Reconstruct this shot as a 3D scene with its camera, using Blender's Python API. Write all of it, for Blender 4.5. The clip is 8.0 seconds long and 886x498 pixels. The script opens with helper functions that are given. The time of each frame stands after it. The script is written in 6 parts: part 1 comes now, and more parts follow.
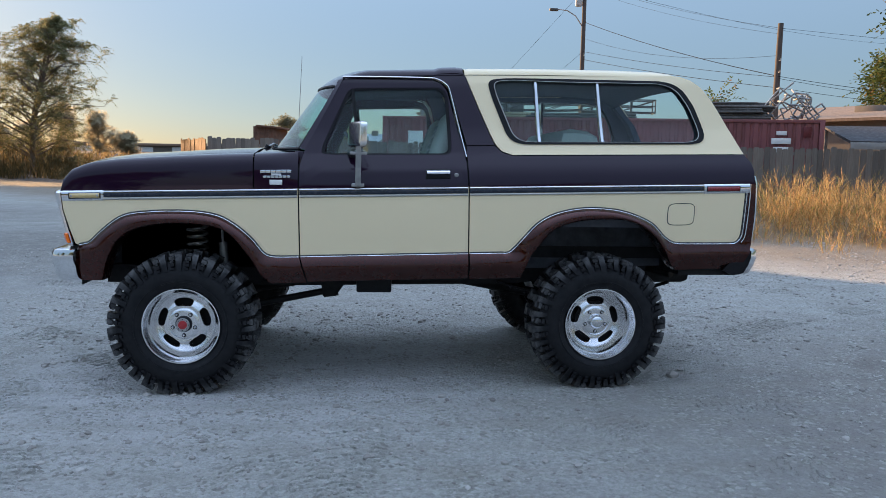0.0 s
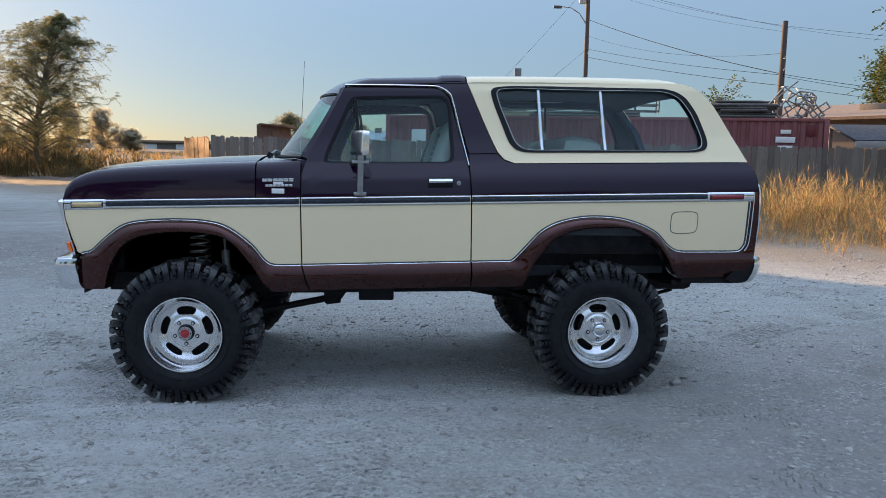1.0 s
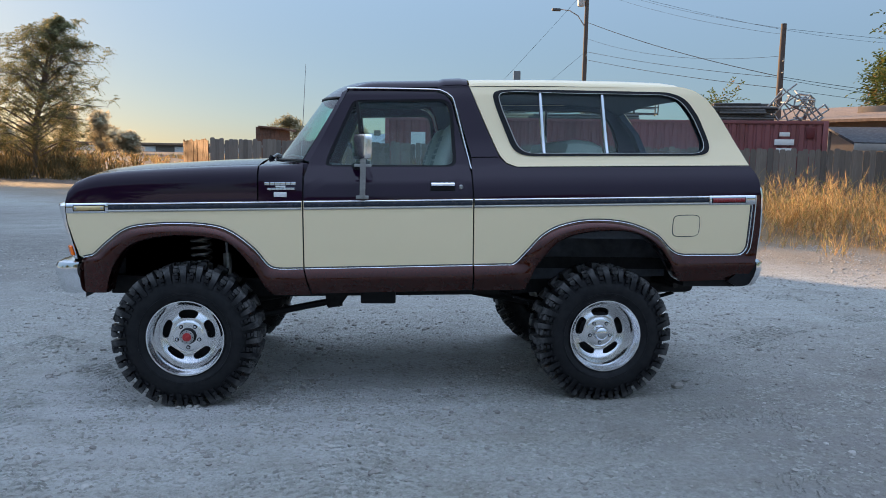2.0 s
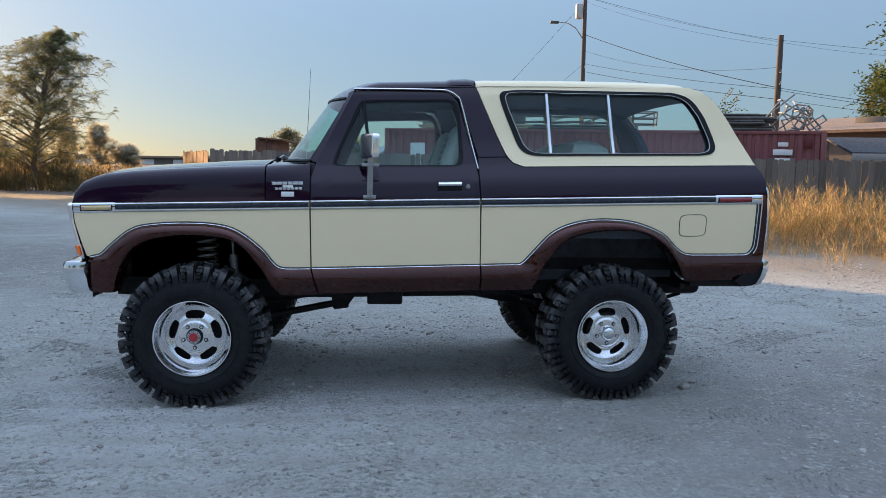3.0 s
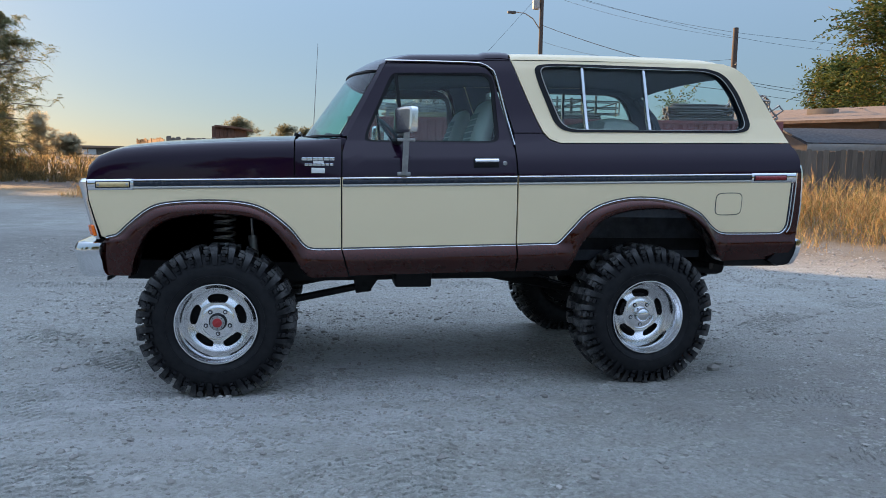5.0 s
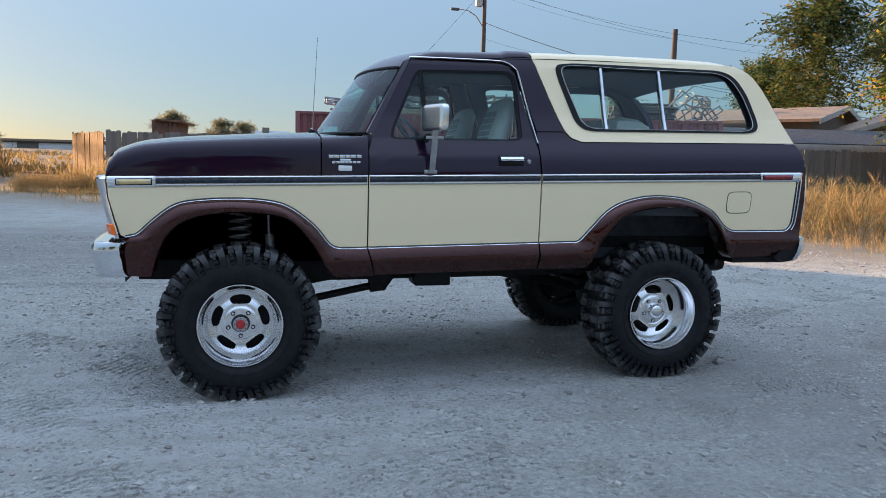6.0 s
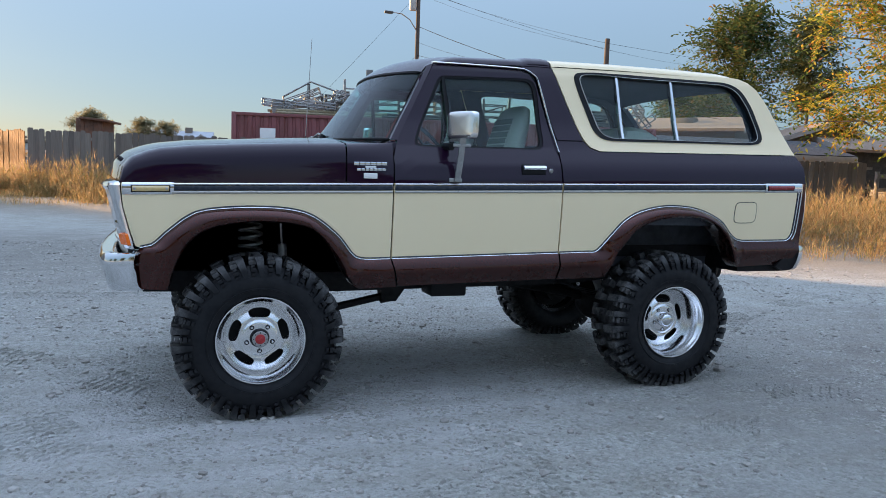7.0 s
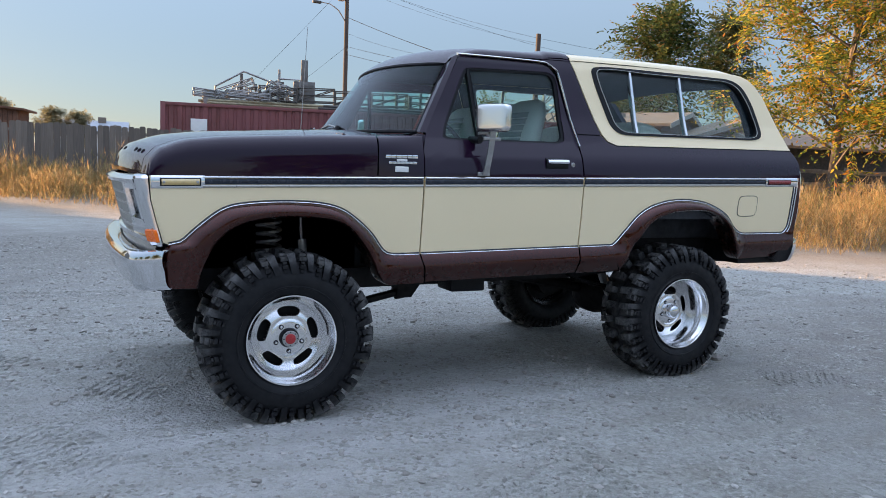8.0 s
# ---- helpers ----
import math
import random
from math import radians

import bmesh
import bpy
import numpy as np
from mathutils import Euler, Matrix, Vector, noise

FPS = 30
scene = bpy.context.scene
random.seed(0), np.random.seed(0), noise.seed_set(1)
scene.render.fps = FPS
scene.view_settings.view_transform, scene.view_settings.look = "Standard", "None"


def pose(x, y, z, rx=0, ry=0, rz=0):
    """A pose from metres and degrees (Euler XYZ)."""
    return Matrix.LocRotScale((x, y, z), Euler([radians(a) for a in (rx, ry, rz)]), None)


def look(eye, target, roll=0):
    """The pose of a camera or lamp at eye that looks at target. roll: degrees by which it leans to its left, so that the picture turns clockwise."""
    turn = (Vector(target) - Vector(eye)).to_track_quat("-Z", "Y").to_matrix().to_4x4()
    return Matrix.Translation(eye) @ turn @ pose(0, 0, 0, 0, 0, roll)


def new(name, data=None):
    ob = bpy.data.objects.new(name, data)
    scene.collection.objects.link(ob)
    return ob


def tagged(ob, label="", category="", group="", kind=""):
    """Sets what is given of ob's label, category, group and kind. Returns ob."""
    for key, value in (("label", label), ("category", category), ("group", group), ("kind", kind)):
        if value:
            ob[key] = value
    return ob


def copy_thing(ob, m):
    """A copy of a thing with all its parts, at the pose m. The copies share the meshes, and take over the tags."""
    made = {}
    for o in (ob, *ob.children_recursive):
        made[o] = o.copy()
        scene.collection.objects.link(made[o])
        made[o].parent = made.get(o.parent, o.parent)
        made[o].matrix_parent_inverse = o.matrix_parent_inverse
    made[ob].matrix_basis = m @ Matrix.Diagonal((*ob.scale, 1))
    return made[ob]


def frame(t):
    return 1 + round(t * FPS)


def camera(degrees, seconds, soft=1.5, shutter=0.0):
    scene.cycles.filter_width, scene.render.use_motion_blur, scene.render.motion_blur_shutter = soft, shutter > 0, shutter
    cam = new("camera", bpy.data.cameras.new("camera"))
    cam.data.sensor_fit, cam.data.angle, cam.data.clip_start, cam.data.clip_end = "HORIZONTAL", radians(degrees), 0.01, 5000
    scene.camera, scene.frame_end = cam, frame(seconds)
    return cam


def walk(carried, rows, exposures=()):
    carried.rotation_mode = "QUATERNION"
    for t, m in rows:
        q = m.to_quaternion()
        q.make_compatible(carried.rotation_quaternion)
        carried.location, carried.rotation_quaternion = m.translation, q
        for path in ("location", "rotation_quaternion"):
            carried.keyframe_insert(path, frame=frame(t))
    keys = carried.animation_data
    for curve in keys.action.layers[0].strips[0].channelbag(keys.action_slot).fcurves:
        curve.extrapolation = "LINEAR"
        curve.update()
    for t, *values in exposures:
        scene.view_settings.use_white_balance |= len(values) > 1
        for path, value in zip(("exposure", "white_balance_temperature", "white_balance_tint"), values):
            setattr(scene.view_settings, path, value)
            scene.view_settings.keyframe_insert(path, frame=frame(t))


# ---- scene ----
cam = camera(60.9, 8.0, 0.8)
PATH = [
    (0, (-0.169, -5.657, 1.432), (0.022, -3.678, 1.214), 1.1),
    (0.5, (-0.163, -5.654, 1.442), (0.024, -3.676, 1.216), 1.1),
    (1, (-0.162, -5.641, 1.505), (0.02, -3.662, 1.278), 1.1),
    (1.5, (-0.175, -5.637, 1.526), (0.008, -3.658, 1.299), 1.1),
    (3, (-0.239, -5.639, 1.429), (-0.049, -3.657, 1.242), 1.0),
    (3.5, (-0.318, -5.667, 1.386), (-0.128, -3.684, 1.211), 0.9),
    (4, (-0.385, -5.58, 1.349), (-0.178, -3.598, 1.17), 0.9),
    (4.5, (-0.518, -5.478, 1.328), (-0.265, -3.504, 1.135), 0.9),
    (5, (-0.732, -5.4, 1.33), (-0.411, -3.437, 1.123), 1.1),
    (5.2, (-0.843, -5.388, 1.324), (-0.489, -3.431, 1.112), 1.2),
    (6.3, (-1.407, -5.189, 1.337), (-0.862, -3.276, 1.128), 1.6),
    (6.5, (-1.517, -5.124, 1.341), (-0.931, -3.223, 1.136), 1.8),
    (7, (-1.769, -5.001, 1.342), (-1.09, -3.13, 1.143), 2.0),
    (7.5, (-2.064, -4.868, 1.338), (-1.293, -3.034, 1.136), 2.1),
    (8, (-2.295, -4.708, 1.324), (-1.425, -2.919, 1.114), 2.2),
]
walk(cam, [(t, look(eye, target, roll)) for t, eye, target, roll in PATH], exposures=((0.0, 1.50, 6480, 10.5), (4.5, 1.48, 6430, 9.5), (6.4, 1.61, 6560, 10), (7.5, 1.69, 6640, 11), (8.0, 1.74, 6900, 14)))

# ---- light ----
SUN_AZ, SUN_EL = radians(-41.5), radians(11.5)
sun_dir = Vector((math.sin(SUN_AZ) * math.cos(SUN_EL), math.cos(SUN_AZ) * math.cos(SUN_EL), math.sin(SUN_EL)))
world = bpy.data.worlds.new("evening_sky")
scene.world = world
world.use_nodes = True
wn = world.node_tree
sky = wn.nodes.new("ShaderNodeTexSky")
sky.sky_type, sky.sun_disc = "NISHITA", False
sky.sun_elevation, sky.sun_rotation = SUN_EL, SUN_AZ
sky.air_density, sky.dust_density, sky.ozone_density, sky.altitude = 1.0, 1.8, 1.2, 1500
wn.nodes["Background"].inputs["Strength"].default_value = 0.085
haze = wn.nodes.new("ShaderNodeGamma")
haze.inputs["Gamma"].default_value = 0.88
wn.links.new(sky.outputs[0], haze.inputs["Color"])
# an added glow, brighter overhead, fills the shaded lot over the clear low sky
geo = wn.nodes.new("ShaderNodeTexCoord")
sep_w = wn.nodes.new("ShaderNodeSeparateXYZ")
wn.links.new(geo.outputs["Generated"], sep_w.inputs[0])
lift = wn.nodes.new("ShaderNodeMath")
lift.operation, lift.use_clamp = "MAXIMUM", True
wn.links.new(sep_w.outputs["Z"], lift.inputs[0])
lift.inputs[1].default_value = 0.0
power = wn.nodes.new("ShaderNodeMath")
power.operation = "POWER"
wn.links.new(lift.outputs[0], power.inputs[0])
power.inputs[1].default_value = 1.5
sky_fill = wn.nodes.new("ShaderNodeMix")
sky_fill.data_type, sky_fill.clamp_factor = "RGBA", False
wn.links.new(power.outputs[0], sky_fill.inputs[0])
sky_fill.inputs[6].default_value = (0.62, 0.91, 1.20, 1)
sky_fill.inputs[7].default_value = (5.55, 7.05, 9.9, 1)
both = wn.nodes.new("ShaderNodeMix")
both.data_type, both.blend_type = "RGBA", "ADD"
both.inputs[0].default_value = 1.0
dim = wn.nodes.new("ShaderNodeMix")
dim.data_type, dim.blend_type = "RGBA", "MULTIPLY"
dim.inputs[0].default_value = 1.0
dim.inputs[7].default_value = (0.236, 0.236, 0.236, 1)
vivid = wn.nodes.new("ShaderNodeHueSaturation")
vivid.inputs["Saturation"].default_value = 1.38
wn.links.new(haze.outputs[0], vivid.inputs["Color"])
wn.links.new(vivid.outputs[0], dim.inputs[6])
wn.links.new(sky_fill.outputs[2], both.inputs[6])
wn.links.new(dim.outputs[2], both.inputs[7])
wn.links.new(both.outputs[2], wn.nodes["Background"].inputs["Color"])
sun = new("sun", bpy.data.lights.new("sun", "SUN"))
sun.data.energy, sun.data.angle, sun.data.color = 5.0, radians(0.6), (1.0, 0.62, 0.32)
sun.matrix_world = look(sun_dir * 60, (0, 0, 0))


# ---- materials ----
class Mat:
    """A small builder of procedural node materials."""

    def __init__(self, name, color=(0.5, 0.5, 0.5), rough=0.5, metal=0.0, **more):
        self.m = bpy.data.materials.new(name)
        self.m.use_nodes = True
        self.t = self.m.node_tree
        self.b = self.t.nodes["Principled BSDF"]
        self.set("Base Color", (*color, 1))
        self.set("Roughness", rough)
        self.set("Metallic", metal)
        for k, v in more.items():
            self.set(k.replace("_", " "), v)
        self.co = None

    def set(self, key, v):
        self.b.inputs[key].default_value = v

    def node(self, kind, **sets):
        n = self.t.nodes.new(kind)
        for k, v in sets.items():
            n.inputs[k.replace("_", " ")].default_value = v
        return n

    def link(self, a, b):
        self.t.links.new(a, b)

    def coord(self, scale=(1, 1, 1)):
        if self.co is None:
            self.co = self.node("ShaderNodeNewGeometry").outputs["Position"]
        if scale == (1, 1, 1):
            return self.co
        mp = self.node("ShaderNodeMapping", Scale=scale)
        self.link(self.co, mp.inputs["Vector"])
        return mp.outputs[0]

    def noise(self, scale, detail=4.0, rough=0.55, stretch=(1, 1, 1)):
        n = self.node("ShaderNodeTexNoise", Scale=scale, Detail=detail, Roughness=rough)
        self.link(self.coord(stretch), n.inputs["Vector"])
        return n.outputs["Fac"]

    def ramp(self, fac, *stops):
        r = self.node("ShaderNodeValToRGB")
        e = r.color_ramp.elements
        while len(e) < len(stops):
            e.new(0.5)
        for el, (p, c) in zip(e, stops):
            el.position = p
            el.color = (*c, 1) if isinstance(c, tuple) else (c, c, c, 1)
        self.link(fac, r.inputs[0])
        return r.outputs[0]

    def mix(self, fac, a, b, blend="MIX"):
        n = self.t.nodes.new("ShaderNodeMix")
        n.data_type, n.blend_type = "RGBA", blend
        for val, sock in ((fac, n.inputs[0]), (a, n.inputs[6]), (b, n.inputs[7])):
            if isinstance(val, bpy.types.NodeSocket):
                self.link(val, sock)
            elif isinstance(val, tuple):
                sock.default_value = (*val, 1)
            else:
                sock.default_value = val
        return n.outputs[2]

    def color(self, sock):
        self.link(sock, self.b.inputs["Base Color"])

    def rough(self, sock):
        self.link(sock, self.b.inputs["Roughness"])

    def bump(self, sock, strength=0.3, dist=0.01):
        n = self.node("ShaderNodeBump", Strength=strength, Distance=dist)
        self.link(sock, n.inputs["Height"])
        self.link(n.outputs[0], self.b.inputs["Normal"])

    def rand(self):
        return self.node("ShaderNodeObjectInfo").outputs["Random"]

    def island(self):
        return self.node("ShaderNodeNewGeometry").outputs["Random Per Island"]


def paint(name, c, c2, coat, rough, ior, metal=0.0):
    k = Mat(name, c, rough, metal, Coat_Weight=coat, Coat_Roughness=0.025, Coat_IOR=ior)
    n = k.noise(2.5, 5)
    k.color(k.mix(n, c, c2))
    dust = k.noise(9.0, 6, 0.7)
    k.rough(k.ramp(dust, (0.3, rough), (0.8, min(1, rough + 0.2))))
    k.set("Specular IOR Level", 0.05)
    k.bump(k.noise(220, 2), 0.03, 0.001)
    return k.m


M_BROWN = paint("maroon_paint", (0.0100, 0.0013, 0.0120), (0.0125, 0.0017, 0.0137), 1.0, 0.5, 1.42)
M_BRONZE = paint("bronze_brown_paint", (0.042, 0.0068, 0.0042), (0.052, 0.0084, 0.0052), 1.0, 0.2, 1.45, 0.88)
M_CREAM = paint("cream_paint", (0.85, 0.70, 0.455), (0.88, 0.73, 0.48), 0.9, 0.4, 1.47)


def plain(name, c, rough, metal=0.0, vary=0.25, scale=14.0, bump=0.0, **more):
    k = Mat(name, c, rough, metal, **more)
    n = k.noise(scale, 6, 0.65)
    lo = tuple(v * (1 - vary) for v in c)
    hi = tuple(min(1, v * (1 + vary)) for v in c)
    k.color(k.ramp(n, (0.3, lo), (0.72, hi)))
    k.rough(k.ramp(k.noise(scale * 3.1, 4), (0.3, max(0.02, rough * 0.75)), (0.75, min(1, rough * 1.3 + 0.02))))
    if bump:
        k.bump(k.noise(scale * 6, 5), bump, 0.004)
    return k.m


M_CHROME = plain("chrome", (0.72, 0.73, 0.75), 0.07, 1.0, 0.04, 20)
M_ALLOY = plain("polished_alloy", (0.80, 0.80, 0.81), 0.17, 1.0, 0.05, 30)
M_SHELL = Mat("satin_chrome_shell", (0.74, 0.74, 0.73), 0.2, 1.0).m
M_SILVER = plain("silver_trim", (0.42, 0.41, 0.385), 0.35, 0.5, 0.08, 20)
M_BLUE = plain("dark_trim_insert", (0.012, 0.018, 0.032), 0.25, 0.0, 0.2, 20)
M_RUBBER = plain("black_rubber", (0.006, 0.006, 0.008), 0.5, 0.0, 0.3, 30, Specular_IOR_Level=0.22)
k = Mat("tyre_rubber", (0.006, 0.006, 0.008), 0.5, Specular_IOR_Level=0.26)
tc = k.node("ShaderNodeTexCoord")
flat = k.node("ShaderNodeVectorMath")
flat.operation = "MULTIPLY"
flat.inputs[1].default_value = (1, 0, 1)
k.link(tc.outputs["Object"], flat.inputs[0])
reach = k.node("ShaderNodeVectorMath")
reach.operation = "LENGTH"
k.link(flat.outputs[0], reach.inputs[0])
# dust clings to the tread, not to the sidewall
dusty = k.mix(1.0, k.ramp(reach.outputs["Value"], (0.38, 0.06), (0.44, 0.95)), k.ramp(k.noise(13, 7, 0.75), (0.38, 0.0), (0.62, 1.0)), "MULTIPLY")
k.color(k.mix(dusty, (0.0030, 0.0034, 0.0052), (0.125, 0.123, 0.122)))
k.rough(k.ramp(k.noise(25, 4), (0.3, 0.42), (0.7, 0.75)))
k.bump(k.noise(110, 4), 0.2, 0.003)
M_TYRE = k.m
M_UNDER = plain("greasy_black_steel", (0.008, 0.0075, 0.0085), 0.6, 0.1, 0.5, 9, 0.2, Specular_IOR_Level=0.25)
M_WELL = plain("dusty_grey_wheel_well", (0.046, 0.050, 0.060), 0.8, 0.0, 0.5, 6, 0.2)
M_STEEL = plain("worn_steel", (0.38, 0.38, 0.38), 0.4, 0.8, 0.25, 25)
M_AMBER = plain("amber_lens", (0.90, 0.15, 0.004), 0.25, 0.0, 0.1, 40, Coat_Weight=0.25)
M_AMBER2 = plain("yellowed_marker_lens", (0.62, 0.45, 0.20), 0.2, 0.0, 0.12, 40, Coat_Weight=1.0)
M_RED = plain("red_lens", (0.22, 0.008, 0.012), 0.25, 0.0, 0.15, 40, Coat_Weight=0.4)
M_REDCAP = plain("red_hub_cap", (0.42, 0.03, 0.035), 0.35, 0.0, 0.1, 40)
M_CLOTH = plain("grey_green_seat_cloth", (0.20, 0.23, 0.22), 0.85, 0.0, 0.12, 60, 0.2)
M_VINYL = plain("pale_seat_vinyl", (0.50, 0.51, 0.46), 0.6, 0.0, 0.1, 30)
M_INNER = plain("dark_interior_trim", (0.040, 0.045, 0.058), 0.7, 0.0, 0.2, 12)
M_LINER = plain("blue_grey_headliner", (0.026, 0.037, 0.056), 0.9, 0.0, 0.1, 12)
M_LAMP = plain("headlight_glass", (0.75, 0.78, 0.80), 0.08, 0.3, 0.08, 60, Coat_Weight=1.0)
M_WHITE = plain("white_panel_paint", (0.72, 0.72, 0.70), 0.6, 0.0, 0.08, 3)


def glass_mat(name, tint, gloss, power=4.5):
    m = bpy.data.materials.new(name)
    m.use_nodes = True
    t = m.node_tree
    t.nodes.remove(t.nodes["Principled BSDF"])
    tr, gl, mx, lw, pw, ma = (t.nodes.new("ShaderNode" + k) for k in ("BsdfTransparent", "BsdfGlossy", "MixShader", "LayerWeight", "Math", "Math"))
    tr.inputs[0].default_value = (*tint, 1)
    gl.inputs["Color"].default_value = (0.95, 0.97, 1.0, 1)
    gl.inputs["Roughness"].default_value = 0.015
    lw.inputs["Blend"].default_value = 0.5
    pw.operation, ma.operation = "POWER", "MULTIPLY_ADD"
    pw.inputs[1].default_value = power
    ma.inputs[1].default_value, ma.inputs[2].default_value = 0.9, gloss
    t.links.new(lw.outputs["Facing"], pw.inputs[0])
    t.links.new(pw.outputs[0], ma.inputs[0])
    t.links.new(ma.outputs[0], mx.inputs[0])
    t.links.new(tr.outputs[0], mx.inputs[1])
    t.links.new(gl.outputs[0], mx.inputs[2])
    t.links.new(mx.outputs[0], t.nodes["Material Output"].inputs[0])
    return m


M_GLASS = glass_mat("tinted_side_glass", (0.85, 0.925, 0.915), 0.02, 5.0)
M_WGLASS = glass_mat("windscreen_glass", (0.40, 0.72, 0.70), 0.02, 5.2)


# ---- mesh tools ----
def part(name, bm, mat, parent=None, label="", sharp=35):
    """One mesh object from a bmesh, under its thing, smooth but for edges over the sharp angle."""
    bmesh.ops.recalc_face_normals(bm, faces=bm.faces)
    lim = radians(sharp)
    for f in bm.faces:
        f.smooth = True
    for e in bm.edges:
        if len(e.link_faces) == 2 and e.calc_face_angle(0) > lim:
            e.smooth = False
    me = bpy.data.meshes.new(name)
    bm.to_mesh(me)
    bm.free()
    me.materials.append(mat)
    ob = new(name, me)
    ob.parent = parent
    if label:
        ob["label"] = label
    return ob


def raw(name, verts, faces, mat, parent=None, smooth=False):
    me = bpy.data.meshes.new(name)
    me.from_pydata(verts, [], faces)
    if smooth:
        me.polygons.foreach_set("use_smooth", [True] * len(me.polygons))
    me.materials.append(mat)
    ob = new(name, me)
    ob.parent = parent
    return ob


def box(bm, x0, x1, y0, y1, z0, z1, bevel=0.0, m=None):
    r = bmesh.ops.create_cube(bm, size=1)
    mat = Matrix.Translation(((x0 + x1) / 2, (y0 + y1) / 2, (z0 + z1) / 2)) @ Matrix.Diagonal((abs(x1 - x0), abs(y1 - y0), abs(z1 - z0), 1))
    bmesh.ops.transform(bm, matrix=(m @ mat) if m else mat, verts=r["verts"])
    if bevel:
        edges = list({e for v in r["verts"] for e in v.link_edges})
        bmesh.ops.bevel(bm, geom=edges, offset=bevel, segments=2, affect="EDGES", profile=0.5)
    return bm


def loft(bm, rows, closed=False, cap=False):
    """Skin over rows of points; closed: each row is a ring."""
    vs = [[bm.verts.new(p) for p in r] for r in rows]
    for a, b in zip(vs, vs[1:]):
        n = len(a)
        for i in range(n if closed else n - 1):
            j = (i + 1) % n
            q = [a[i], a[j], b[j], b[i]]
            if len({v.co.to_tuple(6) for v in q}) > 2:
                try:
                    bm.faces.new(q)
                except ValueError:
                    pass
    if cap:
        for r in (vs[0], vs[-1]):
            bm.faces.new(r)
    return vs


def ring_at(p, d, r, n, up=None):
    d = Vector(d).normalized()
    u = d.orthogonal().normalized() if up is None else (Vector(up) - d * d.dot(Vector(up))).normalized()
    v = d.cross(u)
    return [Vector(p) + u * (r * math.cos(2 * math.pi * k / n)) + v * (r * math.sin(2 * math.pi * k / n)) for k in range(n)]


def tube(bm, pts, r, n=8, r1=None, cap=True):
    pts = [Vector(p) for p in pts]
    rows = []
    for i, p in enumerate(pts):
        d = (pts[min(i + 1, len(pts) - 1)] - pts[max(i - 1, 0)])
        k = i / max(1, len(pts) - 1)
        rows.append(ring_at(p, d, r if r1 is None else r + (r1 - r) * k, n, (0.31, 0.21, 0.93) if abs(d.normalized().z) < 0.9 else (1, 0.1, 0)))
    loft(bm, rows, closed=True, cap=cap)
    return bm


def lathe(bm, prof, c, n=48, axis="y"):
    """prof: (radius, along the axis)."""
    rows = []
    for r, a in prof:
        if axis == "y":
            rows.append([Vector((c[0] + r * math.sin(2 * math.pi * k / n), c[1] + a, c[2] + r * math.cos(2 * math.pi * k / n))) for k in range(n)])
        else:
            rows.append([Vector((c[0] + r * math.cos(2 * math.pi * k / n), c[1] + r * math.sin(2 * math.pi * k / n), c[2] + a)) for k in range(n)])
    loft(bm, rows, closed=True)
    return bm


def spline(pts, n=40):
    """A smooth curve through 2D or 3D points, n samples at even lengths."""
    P = [np.array(p, float) for p in pts]
    out = []
    for i in range(len(P) - 1):
        a, b, c, d = P[max(i - 1, 0)], P[i], P[i + 1], P[min(i + 2, len(P) - 1)]
        for k in range(12):
            s = k / 12
            out.append(0.5 * (2 * b + (c - a) * s + (2 * a - 5 * b + 4 * c - d) * s * s + (3 * b - 3 * c + d - a) * s ** 3))
    out.append(P[-1])
    return even(out, n)


def even(pts, n):
    P = np.array(pts, float)
    L = np.concatenate([[0], np.cumsum(np.linalg.norm(np.diff(P, axis=0), axis=1))])
    s = np.linspace(0, L[-1], n)
    return [tuple(float(np.interp(v, L, P[:, k])) for k in range(P.shape[1])) for v in s]


def cast(poly, c, ang):
    """How far from c the closed 2D outline lies in the direction ang."""
    dx, dy = math.cos(ang), math.sin(ang)
    best = None
    for (x0, y0), (x1, y1) in zip(poly, poly[1:] + poly[:1]):
        ex, ey = x1 - x0, y1 - y0
        den = dx * ey - dy * ex
        if abs(den) < 1e-12:
            continue
        s = ((x0 - c[0]) * ey - (y0 - c[1]) * ex) / den
        q = ((x0 - c[0]) * dy - (y0 - c[1]) * dx) / den
        if s > 0 and -1e-9 <= q <= 1 + 1e-9 and (best is None or s < best):
            best = s
    return best or 0.0


def angles(polys, c, n):
    a = [2 * math.pi * k / n for k in range(n)]
    for p in polys:
        a += [math.atan2(y - c[1], x - c[0]) % (2 * math.pi) for x, y in p]
    return sorted({round(v, 5) for v in a})

# ---- the truck ----
K = 0.0264          # the body stands nose-down by this slope
WIDTHS = ((0.60, 0.915), (0.70, 0.928), (0.87, 0.947), (1.05, 0.968), (1.22, 0.984), (1.31, 0.986), (1.40, 0.970), (1.46, 0.942), (1.51, 0.918), (1.65, 0.872), (1.80, 0.842), (1.95, 0.812), (2.02, 0.785))


def half(w):
    """Half the body's width at the body height w."""
    return float(np.interp(w, [a for a, _ in WIDTHS], [b for _, b in WIDTHS]))


def B(x, y, w):
    return Vector((x, y, w + K * x))


def S(x, w, s, off=0.0):
    return B(x, s * (half(w) + off), w)


